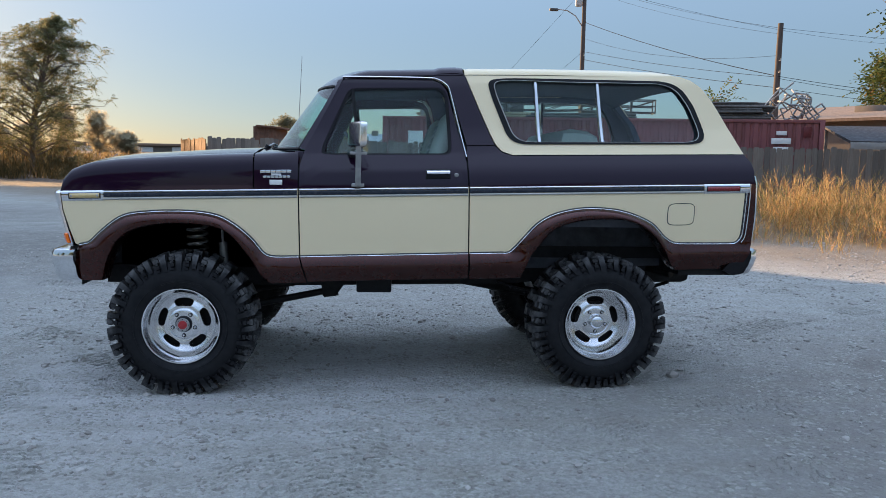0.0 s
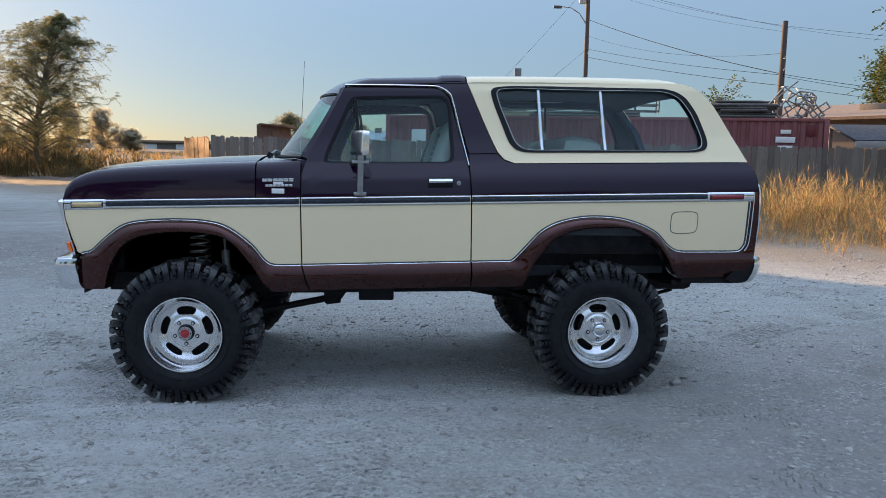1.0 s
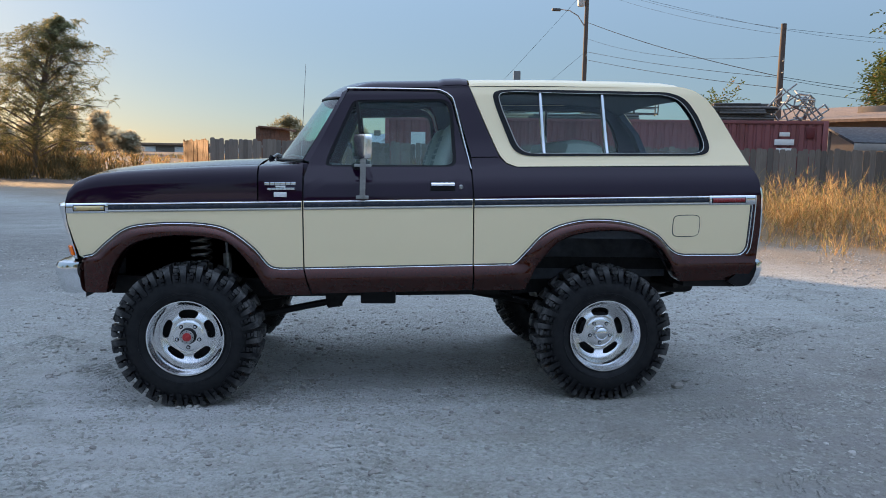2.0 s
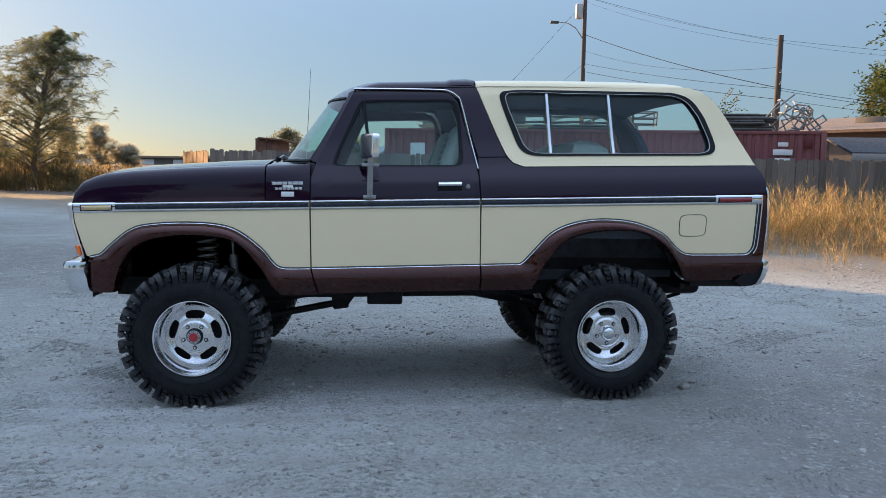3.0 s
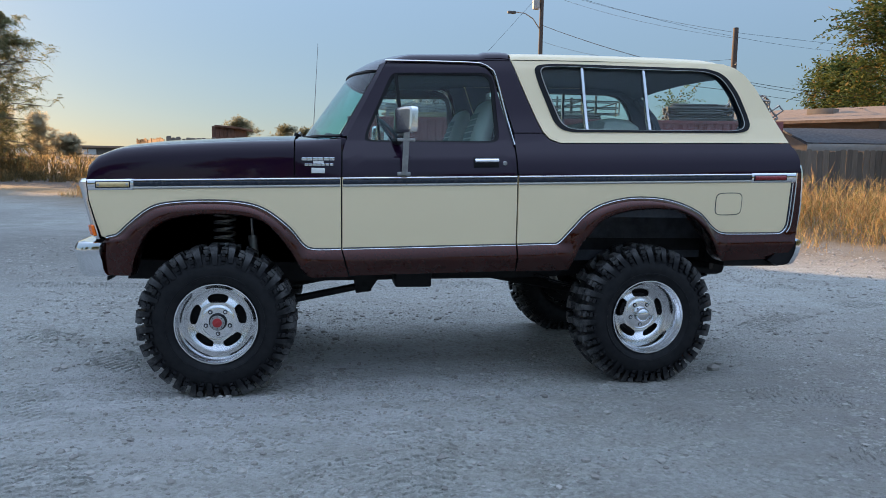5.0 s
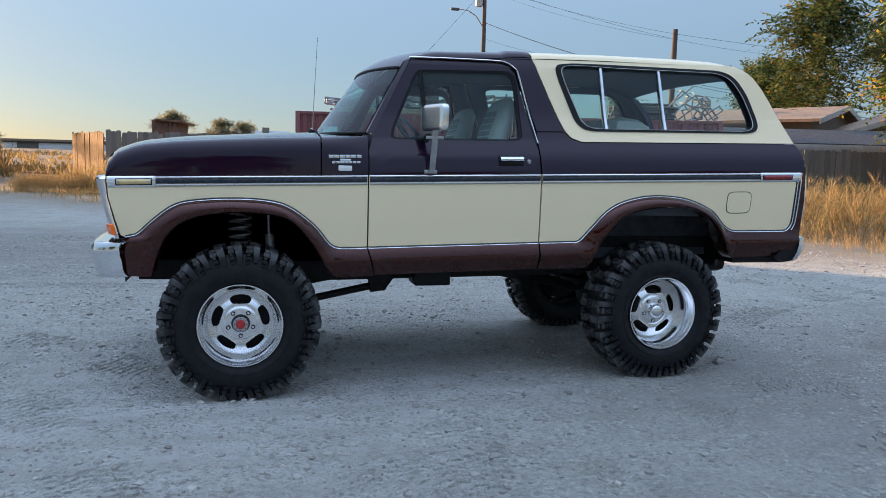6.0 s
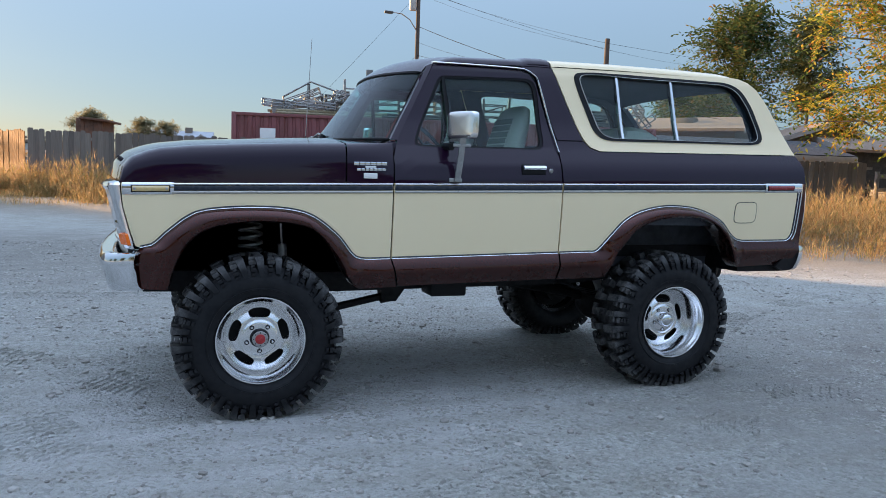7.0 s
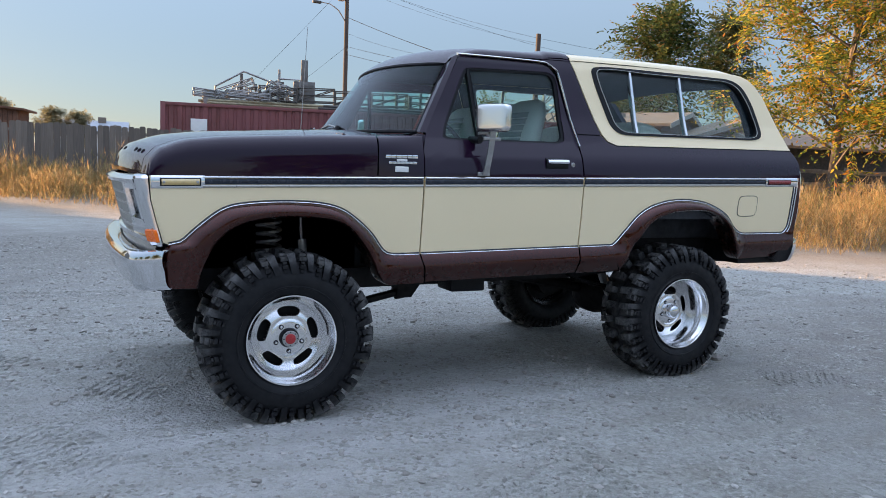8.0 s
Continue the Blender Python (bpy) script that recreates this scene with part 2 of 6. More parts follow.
def skin(bm, outline, s, off=0.0, thick=0.018):
    """A body panel with this outline (x, height), bent to the body's side."""
    t = bmesh.new()
    t.faces.new([t.verts.new((x, 0, w)) for x, w in outline])
    t.normal_update()
    bmesh.ops.triangulate(t, faces=t.faces)
    ws = [w for _, w in outline]
    lev = np.arange(math.ceil(min(ws) / 0.04) * 0.04, max(ws), 0.04)
    for z in [*lev, 0.785, 0.815, 0.865] if min(ws) < 0.75 else lev:
        bmesh.ops.bisect_plane(t, geom=t.verts[:] + t.edges[:] + t.faces[:], plane_co=(0, 0, float(z)), plane_no=(0, 0, 1))
    back = {}
    for v in t.verts:
        o = off(v.co.z) if callable(off) else off
        back[v] = (bm.verts.new(S(v.co.x, v.co.z, s, o)), bm.verts.new(S(v.co.x, v.co.z, s, o - thick)))
    for f in t.faces:
        bm.faces.new([back[v][0] for v in f.verts])
        bm.faces.new([back[v][1] for v in reversed(f.verts)])
    for e in t.edges:
        if len(e.link_faces) == 1:
            a, b = e.verts
            bm.faces.new((back[a][0], back[b][0], back[b][1], back[a][1]))
    t.free()
    return bm


def sill(w):
    """The lower band stands out in a crease and tucks under."""
    return float(np.interp(w, (0.70, 0.735, 0.785, 0.80, 0.815, 0.865, 0.875), (-0.01, 0.012, 0.034, 0.036, 0.034, 0.012, 0.004)))


def frame_ring(bm, outer, inner, c, s, off=0.0, thick=0.03, n=72, rows=5):
    """A bent frame between two outlines."""
    aa = angles((outer, inner), c, n)
    front, rear = [], []
    for k in range(rows):
        q = k / (rows - 1)
        fr, br = [], []
        for a in aa:
            d = cast(outer, c, a) * (1 - q) + cast(inner, c, a) * q
            x, w = c[0] + d * math.cos(a), c[1] + d * math.sin(a)
            fr.append(S(x, w, s, off))
            br.append(S(x, w, s, off - thick))
        front.append(fr)
        rear.append(br)
    loft(bm, front + rear[::-1] + [front[0]], closed=True)
    bmesh.ops.remove_doubles(bm, verts=bm.verts, dist=1e-5)
    return bm


def strip(bm, curve, s, wide, proud=0.008, sink=0.006):
    """A moulding along a curve (x, height) on the body's side."""
    c = np.array(curve)
    d = np.gradient(c, axis=0)
    d /= np.linalg.norm(d, axis=1)[:, None]
    rows = []
    for (x, w), (dx, dw) in zip(c, d):
        nx, nw = -dw * wide / 2, dx * wide / 2
        row = [S(x + nx, w + nw, s, -sink)]
        for q in (1.0, 0.92, 0.7, 0.35, 0.0, -0.35, -0.7, -0.92, -1.0):
            row.append(S(x + nx * q, w + nw * q, s, proud * math.sqrt(max(0.0, 1 - q * q * 0.96))))
        rows.append(row + [S(x - nx, w - nw, s, -sink)])
    loft(bm, rows, closed=True, cap=True)
    return bm


def belt(x0, x1, w, n=12):
    return [(x0 + (x1 - x0) * k / (n - 1), w) for k in range(n)]


truck = tagged(new("sport_utility_truck"), "lifted two-tone maroon and cream two-door truck on big mud tyres", "truck")

ARCH_F = [(-1.955, 0.765), (-1.950, 0.86), (-1.925, 0.962), (-1.855, 0.985), (-1.784, 1.049), (-1.680, 1.128), (-1.579, 1.158), (-1.381, 1.168), (-1.181, 1.155), (-1.049, 1.113), (-0.916, 1.008), (-0.833, 0.905), (-0.782, 0.877), (-0.70, 0.872)]
OPEN_F = [(-1.779, 0.755), (-1.749, 0.867), (-1.694, 0.974), (-1.612, 1.046), (-1.485, 1.082), (-1.292, 1.090), (-1.101, 1.063), (-1.008, 1.004), (-0.913, 0.877), (-0.833, 0.745), (-0.78, 0.706)]
ARCH_R = [(0.66, 0.872), (0.715, 0.878), (0.791, 0.956), (0.894, 1.064), (1.018, 1.123), (1.199, 1.150), (1.421, 1.129), (1.614, 1.054), (1.716, 0.960), (1.775, 0.922), (1.83, 0.912)]
OPEN_R = [(0.79, 0.706), (0.848, 0.852), (0.906, 0.925), (0.971, 1.005), (1.095, 1.060), (1.277, 1.080), (1.463, 1.067), (1.600, 0.999), (1.705, 0.886), (1.772, 0.780), (1.82, 0.738)]
REAR_LOW = [(1.83, 0.912), (2.15, 0.907), (2.205, 0.913), (2.235, 0.945), (2.244, 1.00), (2.246, 1.237)]
arch_f, open_f, arch_r, open_r = spline(ARCH_F, 60), spline(OPEN_F, 60), spline(ARCH_R, 60), spline(OPEN_R, 60)
rear_low = spline(REAR_LOW, 30)
cream_f = [p for p in arch_f if p[1] > 0.955 or p[0] > -1.5]
W_TOP, W_CH, W_DK, W_SI = 1.297, 1.284, 1.256, 1.240
CAP_EDGE = [(0.420, 2.0), (0.510, 1.783), (0.575, 1.635), (0.611, 1.560), (0.650, 1.517), (0.715, 1.493)]
DOOR_WIN = [(-0.478, 1.520), (-0.466, 1.572), (-0.326, 1.888), (-0.300, 1.914), (0.250, 1.921), (0.292, 1.900), (0.310, 1.855), (0.333, 1.540), (0.324, 1.508), (0.292, 1.494), (-0.440, 1.502), (-0.468, 1.508)]
DOOR_TOP = [(-0.608, W_TOP), (-0.606, 1.44), (-0.575, 1.545), (-0.352, 1.965), (-0.325, 1.978), (0.195, 1.970), (0.262, 1.948), (0.302, 1.900), (0.418, 1.483), (0.424, 1.44), (0.433, W_TOP)]
QWIN = [(0.572, 1.935), (0.578, 1.958), (0.600, 1.973), (0.70, 1.980), (0.92, 1.977), (1.70, 1.962), (1.785, 1.940), (1.844, 1.898), (1.91, 1.800), (1.969, 1.650), (1.974, 1.600), (1.952, 1.567), (1.885, 1.556), (0.80, 1.561), (0.735, 1.575), (0.690, 1.615), (0.595, 1.855)]


def shrink(poly, c, d):
    out = []
    for x, y in poly:
        r = math.hypot(x - c[0], y - c[1])
        k = (r - d) / r
        out.append((c[0] + (x - c[0]) * k, c[1] + (y - c[1]) * k))
    return out


def rounded(poly, reach, times=2):
    """The outline with its corners cut twice, so that they read as curves."""
    for k in range(times):
        out = []
        for (x0, y0), (x1, y1) in zip(poly, poly[1:] + poly[:1]):
            f = min(0.25, reach / max(1e-6, math.hypot(x1 - x0, y1 - y0)))
            out += [(x0 + (x1 - x0) * f, y0 + (y1 - y0) * f), (x1 - (x1 - x0) * f, y1 - (y1 - y0) * f)]
        poly, reach = out, reach * 0.5
    return poly


QWIN, DOOR_WIN = rounded(QWIN, 0.02), rounded(DOOR_WIN, 0.02)


def tail(w):
    """The rear corner's crease, below the moulding."""
    return float(np.interp(w, (0.738, 0.78, 0.845, 0.895, 0.92, 1.3), (-0.006, 0.012, 0.032, 0.008, 0.003, 0.003)))


def flare(bm, outer, inner, s):
    prof = ((0, 0.0), (0.03, 0.008), (0.14, 0.022), (0.30, 0.036), (0.50, 0.046), (0.70, 0.050), (0.86, 0.047), (0.96, 0.037), (1.0, 0.020), (1.0, -0.10))
    rows = []
    for q, o in prof:
        row = []
        for a, b in zip(outer, inner):
            x, w = a[0] * (1 - q) + b[0] * q, a[1] * (1 - q) + b[1] * q
            # the bulge dies away into the sill's crease, and into the corner's behind the rear wheel
            k = max(0.0, 1 - abs(x + 0.76) / 0.15) if x < 0 else max(0.0, 1 - abs(x - 0.74) / 0.15)
            k2 = max(0.0, 1 - abs(x - 1.83) / 0.15) if x > 1 else 0.0
            row.append(S(x, w, s, o if o < -0.05 else o * (1 - k - k2) + sill(w) * k + tail(w) * k2))
        rows.append(row)
    loft(bm, rows)
    return bm


CREST = ((-2.003, 1.306), (-1.990, 1.372), (-1.946, 1.425), (-1.870, 1.457), (-1.81, 1.472), (-1.66, 1.487), (-1.43, 1.498), (-1.16, 1.508), (-0.86, 1.514), (-0.55, 1.518))
HOODTOP = ((-2.003, 1.328), (-1.990, 1.397), (-1.946, 1.453), (-1.870, 1.488), (-1.81, 1.505), (-1.66, 1.525), (-1.43, 1.536), (-1.16, 1.550), (-0.86, 1.558), (-0.55, 1.560))


def at(table, x):
    return float(np.interp(x, [a for a, _ in table], [b for _, b in table]))


def nose(x, y):
    """The front bows forward towards the middle."""
    f = max(0.0, min(1.0, (-1.35 - x) / 0.65))
    return x - 0.105 * f * f * (1 - (abs(y) / 0.985) ** 2)


def section(x, y):
    """Height of bonnet and wing tops over the plan, for |y| below 0.96."""
    c, h, a = at(CREST, x), at(HOODTOP, x), abs(y)
    if a > 0.90:
        return c - (a - 0.90) * 0.28
    q = min(1.0, (0.90 - a) / 0.72)
    return c - 0.001 + (h - c + 0.007) * (1 - (1 - q) ** 2.2)


XS_HOOD = sorted({*np.round(np.linspace(-2.003, -1.80, 14), 4), *np.round(np.linspace(-1.80, -0.884, 22), 4)})


ROLL = ((0, 0.986), (0.25, 0.9855), (0.48, 0.984), (0.64, 0.981), (0.75, 0.977), (0.83, 0.971), (0.89, 0.964), (0.935, 0.955), (0.967, 0.943), (0.988, 0.928), (0.998, 0.910))


def wing_y(x, q, y):
    """The wing's side flattens into the door's plane behind the bonnet."""
    f = min(1.0, max(0.0, (-0.615 - x) / 0.26))
    return f * y + (1 - f) * (0.986 - 0.050 * q * q)


def wing_rows(xs, s):
    rows = []
    for x in xs:
        c = at(CREST, x)
        r = []
        # the side rolls over into a tight crest
        for q, y in ROLL:
            y = wing_y(x, q, y)
            r.append(B(nose(x, y), s * y, W_TOP + (c - W_TOP) * q))
        for y in (0.895, 0.88, 0.866, 0.852):
            r.append(B(nose(x, y), s * y, max(section(x, y), W_TOP + 0.001)))
        rows.append(r)
    return rows


for s in (-1, 1):
    # front wing: maroon top, cream side, flare
    bm = bmesh.new()
    loft(bm, wing_rows(XS_HOOD, s))
    wing = part("front_wing", bm, M_BROWN, truck)
    bm = bmesh.new()
    loft(bm, wing_rows(np.linspace(-0.876, -0.615, 8), s))
    part("cowl_side", bm, M_BROWN, truck)
    bm = bmesh.new()
    box(bm, -0.640, -0.585, s * 0.80, s * 0.925, 1.40, 1.510, 0.008)
    part("pillar_base", bm, M_BROWN, truck)
    bm = bmesh.new()
    front = [(-2.0, W_TOP), (-1.992, 1.185), (-1.965, 1.075), (-1.938, 0.982)]
    skin(bm, front + [p for p in cream_f if p[0] > -1.93] + [(-0.612, 0.872), (-0.617, W_TOP)], s)
    part("wing_side", bm, M_CREAM, truck, "cream painted lower wing")
    bm = bmesh.new()
    flare(bm, arch_f, open_f, s)
    skin(bm, [(-0.70, 0.872), (-0.612, 0.872), (-0.567, 0.706), (-0.78, 0.706)], s, sill)
    part("front_arch_flare", bm, M_BRONZE, truck, "glossy brown wheel arch")
    # door
    bm = bmesh.new()
    frame_ring(bm, DOOR_TOP, DOOR_WIN, (-0.05, 1.70), s, 0.0, 0.04, rows=14)
    door = part("door", bm, M_BROWN, truck)
    bm = bmesh.new()
    skin(bm, [(-0.608, W_TOP), (-0.604, 0.872), (0.445, 0.872), (0.434, W_TOP)], s)
    part("door_panel", bm, M_CREAM, door, "cream painted door skin")
    bm = bmesh.new()
    skin(bm, [(-0.604, 0.872), (-0.559, 0.712), (0.447, 0.712), (0.445, 0.872)], s, sill)
    part("door_foot", bm, M_BRONZE, door, "glossy brown lower door")
    bm = bmesh.new()
    frame_ring(bm, shrink(DOOR_WIN, (-0.05, 1.70), -0.004), shrink(DOOR_WIN, (-0.05, 1.70), 0.020), (-0.05, 1.70), s, -0.006, 0.02, rows=2)
    part("window_seal", bm, M_RUBBER, door)
    bm = bmesh.new()
    skin(bm, shrink(DOOR_WIN, (-0.05, 1.70), 0.006), s, -0.018, 0.004)
    part("window_pane", bm, M_GLASS, door).visible_shadow = False
    bm = bmesh.new()
    strip(bm, even([(-0.290, 1.910), (-0.246, 1.505)], 8), s, 0.020, -0.004, 0.03)
    part("vent_divider", bm, M_RUBBER, door)
    # quarter panel
    bm = bmesh.new()
    skin(bm, [(0.442, W_TOP), (0.430, 1.483), (0.428, 1.550), (0.606, 1.550), (0.650, 1.508), (0.715, 1.487), (2.240, 1.483), (2.275, 1.435), (2.293, 1.375), (2.294, W_TOP)], s)
    quarter = part("quarter_panel", bm, M_BROWN, truck)
    bm = bmesh.new()
    skin(bm, [(0.428, 1.556), (0.326, 1.912), (0.284, 1.964), (0.215, 1.986), (0.215, 2.012), (0.412, 2.012), (0.503, 1.783), (0.603, 1.556)], s, 0.002)
    part("rear_pillar", bm, M_BROWN, truck)
    bm = bmesh.new()
    skin(bm, [(0.443, W_TOP), (0.453, 0.872)] + arch_r[:-1] + rear_low + [(2.246, W_TOP)], s)
    part("quarter_side", bm, M_CREAM, quarter, "cream painted rear side")
    bm = bmesh.new()
    flare(bm, arch_r, open_r, s)
    skin(bm, [(0.455, 0.872), (0.66, 0.872), (0.79, 0.706), (0.457, 0.708)], s, sill)
    part("rear_arch_flare", bm, M_BRONZE, quarter, "glossy brown wheel arch")
    bm = bmesh.new()
    skin(bm, rear_low + [(2.246, W_TOP), (2.294, W_TOP), (2.303, 1.2), (2.313, 1.118), (2.312, 0.913), (2.295, 0.84), (2.255, 0.744), (1.82, 0.738)], s, tail)
    part("rear_corner", bm, M_BRONZE, quarter, "brown lower rear corner")
    # hardtop side
    bm = bmesh.new()
    cap = CAP_EDGE + [(2.236, 1.489), (2.16, 1.63), (2.081, 1.768), (2.03, 1.85), (1.967, 1.925), (1.90, 1.972), (1.83, 1.995), (1.78, 2.0)]
    frame_ring(bm, cap, QWIN, (1.27, 1.765), s, 0.004, 0.05)
    top_side = part("hardtop_side", bm, M_CREAM, truck, "cream fibreglass hardtop side")
    qc = (1.27, 1.765)
    bm = bmesh.new()
    frame_ring(bm, shrink(cap, qc, 0.010), shrink(QWIN, qc, 0.030), qc, s, -0.050, 0.012, rows=3)
    part("hardtop_lining", bm, M_LINER, top_side)
    bm = bmesh.new()
    frame_ring(bm, shrink(QWIN, qc, -0.006), shrink(QWIN, qc, 0.036), qc, s, 0.010, 0.03, rows=4)
    part("window_rubber", bm, M_RUBBER, top_side)
    bm = bmesh.new()
    frame_ring(bm, shrink(QWIN, qc, 0.0295), shrink(QWIN, qc, 0.0345), qc, s, 0.0125, 0.004, rows=2)
    part("window_bright_trim", bm, M_SILVER, top_side)
    bm = bmesh.new()
    skin(bm, shrink(QWIN, qc, 0.02), s, -0.016, 0.004)
    part("window_pane", bm, M_GLASS, top_side).visible_shadow = False
    for a, b in (((0.873, 1.965), (0.894, 1.572)), ((1.278, 1.958), (1.304, 1.570))):
        bm = bmesh.new()
        strip(bm, even([a, b], 8), s, 0.020, 0.006, 0.03)
        part("window_bar", bm, M_CHROME, top_side)
    # mouldings
    for x0, x1, w0, holder in ((-1.765, -0.620, 0, wing), (-0.605, 0.431, 0, door), (0.444, 1.955, 0, quarter)):
        for lo, hi, mt, nm, pr in ((W_CH, W_TOP, M_CHROME, "chrome_moulding", 0.012), (W_DK, W_CH, M_BLUE, "dark_insert", 0.006), (W_SI, W_DK, M_SILVER, "silver_moulding", 0.009)):
            bm = bmesh.new()
            strip(bm, belt(x0, x1, (lo + hi) / 2), s, hi - lo - 0.001, pr)
            part(nm, bm, mt, holder)
    for curve, holder in (([p for p in arch_f if p[0] > -1.5 or p[1] > 0.955] + even([(-0.70, 0.872), (-0.613, 0.872)], 5)[1:], wing), (belt(-0.603, 0.444, 0.872), door), (even([(0.455, 0.872), (0.655, 0.872)], 6)[:-1] + arch_r[:-1] + rear_low, quarter)):
        bm = bmesh.new()
        strip(bm, curve, s, 0.009, 0.009)
        part("arch_moulding", bm, M_CHROME, holder)
        c = np.array(curve)
        d = np.gradient(c, axis=0)
        d /= np.linalg.norm(d, axis=1)[:, None]
        for o in (0.0095, -0.0085):
            bm = bmesh.new()
            strip(bm, [(x + dw * o, w - dx * o) for (x, w), (dx, dw) in zip(c, d)], s, 0.006, 0.005)
            part("arch_pinstripe", bm, M_BLUE, holder)
    # drip rail
    bm = bmesh.new()
    strip(bm, spline([(-0.352, 1.988), (-0.1, 1.987), (0.195, 1.981), (0.250, 1.970), (0.290, 1.945), (0.318, 1.905), (0.370, 1.70), (0.423, 1.483)], 50), s, 0.015, 0.020)
    part("drip_rail", bm, M_CHROME, truck)

# bonnet
bm = bmesh.new()
ys_h = [0.846, 0.83, 0.80, 0.74, 0.6, 0.4, 0.2]
ys_h = ys_h + [0] + [-y for y in ys_h[::-1]]
loft(bm, [[B(nose(x, y), y, section(x, y)) for y in ys_h] for x in XS_HOOD])
rows = [[B(nose(-2.003, y), y, section(-2.003, y) - d) for y in ys_h] for d in (0.0, 0.02)]
loft(bm, rows)
bonnet = part("bonnet", bm, M_BROWN, truck)
# cab roof and hardtop roof
ROOF_Y = ((0.80, 2.000), (0.793, 2.016), (0.775, 2.030), (0.745, 2.042), (0.70, 2.050), (0.60, 2.058), (0.40, 2.068), (0.20, 2.073), (0.0, 2.075))
roof_y = [(-y, w) for y, w in ROOF_Y] + [(y, w) for y, w in ROOF_Y[:-1][::-1]]


def header(y):
    """Forward edge of the roof, bowed over the windscreen."""
    return -0.372 - 0.185 * (1 - (y / 0.80) ** 2)


def drop(x, y):
    d = (x - header(y))
    return 0.092 * max(0.0, 1 - d / 0.22) ** 2 + 0.012 * max(0.0, 1 - d / 0.7)


bm = bmesh.new()
rows = []
for q in np.linspace(0, 1, 16) ** 1.5:
    rows.append([B(header(y) + (0.402 - header(y)) * q, y, w - drop(header(y) + (0.402 - header(y)) * q, y) * (1 if abs(y) < 0.76 else 0.6)) for y, w in roof_y])
loft(bm, rows)
loft(bm, [[B(x, y, w + o) for y, w in roof_y] for x, o in ((0.225, -0.002), (0.26, 0.010), (0.36, 0.013), (0.405, 0.008), (0.412, -0.03))])
roof = part("cab_roof", bm, M_BROWN, truck)
bm = bmesh.new()
REARX = ((0.416, 0.0), (0.45, 0.004), (0.9, 0.004), (1.4, -0.004), (1.68, -0.014), (1.78, -0.026), (1.86, -0.052), (1.93, -0.100))
loft(bm, [[B(x, y, w + o) for y, w in roof_y] for x, o in REARX])
part("hardtop_roof", bm, M_CREAM, truck, "cream fibreglass hardtop roof")
# headliner
bm = bmesh.new()
loft(bm, [[B(x, y, w - 0.035 + o) for y, w in roof_y[1:-1]] for x, o in ((-0.33, -0.03), (0.0, -0.01), (0.4, 0), (1.4, -0.006), (1.75, -0.03), (1.92, -0.1))])
part("headliner", bm, M_LINER, truck)
# tailgate, with its window
bm = bmesh.new()
loft(bm, [[B(2.28 - 0.02 * (y / 0.9) ** 2, y, w) for y in np.linspace(-0.93, 0.93, 14)] for w in (0.74, 0.9, 1.1, 1.3, 1.42)])
part("tailgate", bm, M_BROWN, truck)
for y0, y1 in ((-0.77, -0.66), (0.66, 0.77)):
    bm = bmesh.new()
    loft(bm, [[B(x + dx, y, w) for dx, y in ((0, y0), (0.0, y1), (-0.05, y1), (-0.05, y0))] for x, w in ((2.215, 1.42), (2.06, 1.75), (1.93, 1.90))], closed=True, cap=True)
    part("rear_window_pillar", bm, M_LINER, truck)
# windscreen with pillars
NB = 17


def screen(q, y):
    """The windscreen surface: q from its foot to its head."""
    yy = y * (0.86 - 0.13 * q)
    xb, xt = -0.615 - 0.235 * (1 - abs(y) ** 2.4), -0.385 - 0.165 * (1 - abs(y) ** 2.2)
    wb, wt = 1.540 + 0.012 * (1 - y * y), 1.936 + 0.026 * (1 - y * y)
    return B(xb + (xt - xb) * q, yy, wb + (wt - wb) * q)


bm = bmesh.new()
loft(bm, [[screen(q, y) for y in np.linspace(-0.97, 0.97, NB)] for q in np.linspace(0.0, 1, 7)])
part("windscreen", bm, M_WGLASS, truck).visible_shadow = False
bm = bmesh.new()
loop = [screen(0, y) for y in np.linspace(-1, 1, 21)] + [screen(q, 1) for q in (0.25, 0.5, 0.75)] + [screen(1, y) for y in np.linspace(1, -1, 21)] + [screen(q, -1) for q in (0.75, 0.5, 0.25)]
tube(bm, loop + [loop[0]], 0.010, 6)
part("windscreen_rubber", bm, M_RUBBER, truck)
for s in (-1, 1):
    bm = bmesh.new()
    rows = []
    for q in np.linspace(0, 1, 9):
        a = screen(q, s * 0.985)
        b = S(-0.578 + 0.232 * q, 1.535 + 0.448 * q, s, 0.0)
        mid = (a + b) / 2 + Vector((-0.012, s * 0.022, 0.004))
        rows.append([a, mid, b, b + Vector((0.02, -s * 0.06, 0)), a + Vector((0.05, -s * 0.03, 0))])
    loft(bm, rows, closed=True, cap=True)
    part("windscreen_pillar", bm, M_BROWN, truck)
# cowl
bm = bmesh.new()
loft(bm, [[B(-0.872 + 0.004 - 0.0 * y, y, section(-0.87, y) - 0.004) for y in np.linspace(-0.85, 0.85, 21)], [screen(0, y / 0.86 if abs(y) < 0.86 else 1.0) + Vector((-0.02, 0, -0.012)) for y in np.linspace(-0.85, 0.85, 21)]])
part("cowl_top", bm, M_BROWN, truck)

# ---- wheels ----
WHEEL_R = 0.452


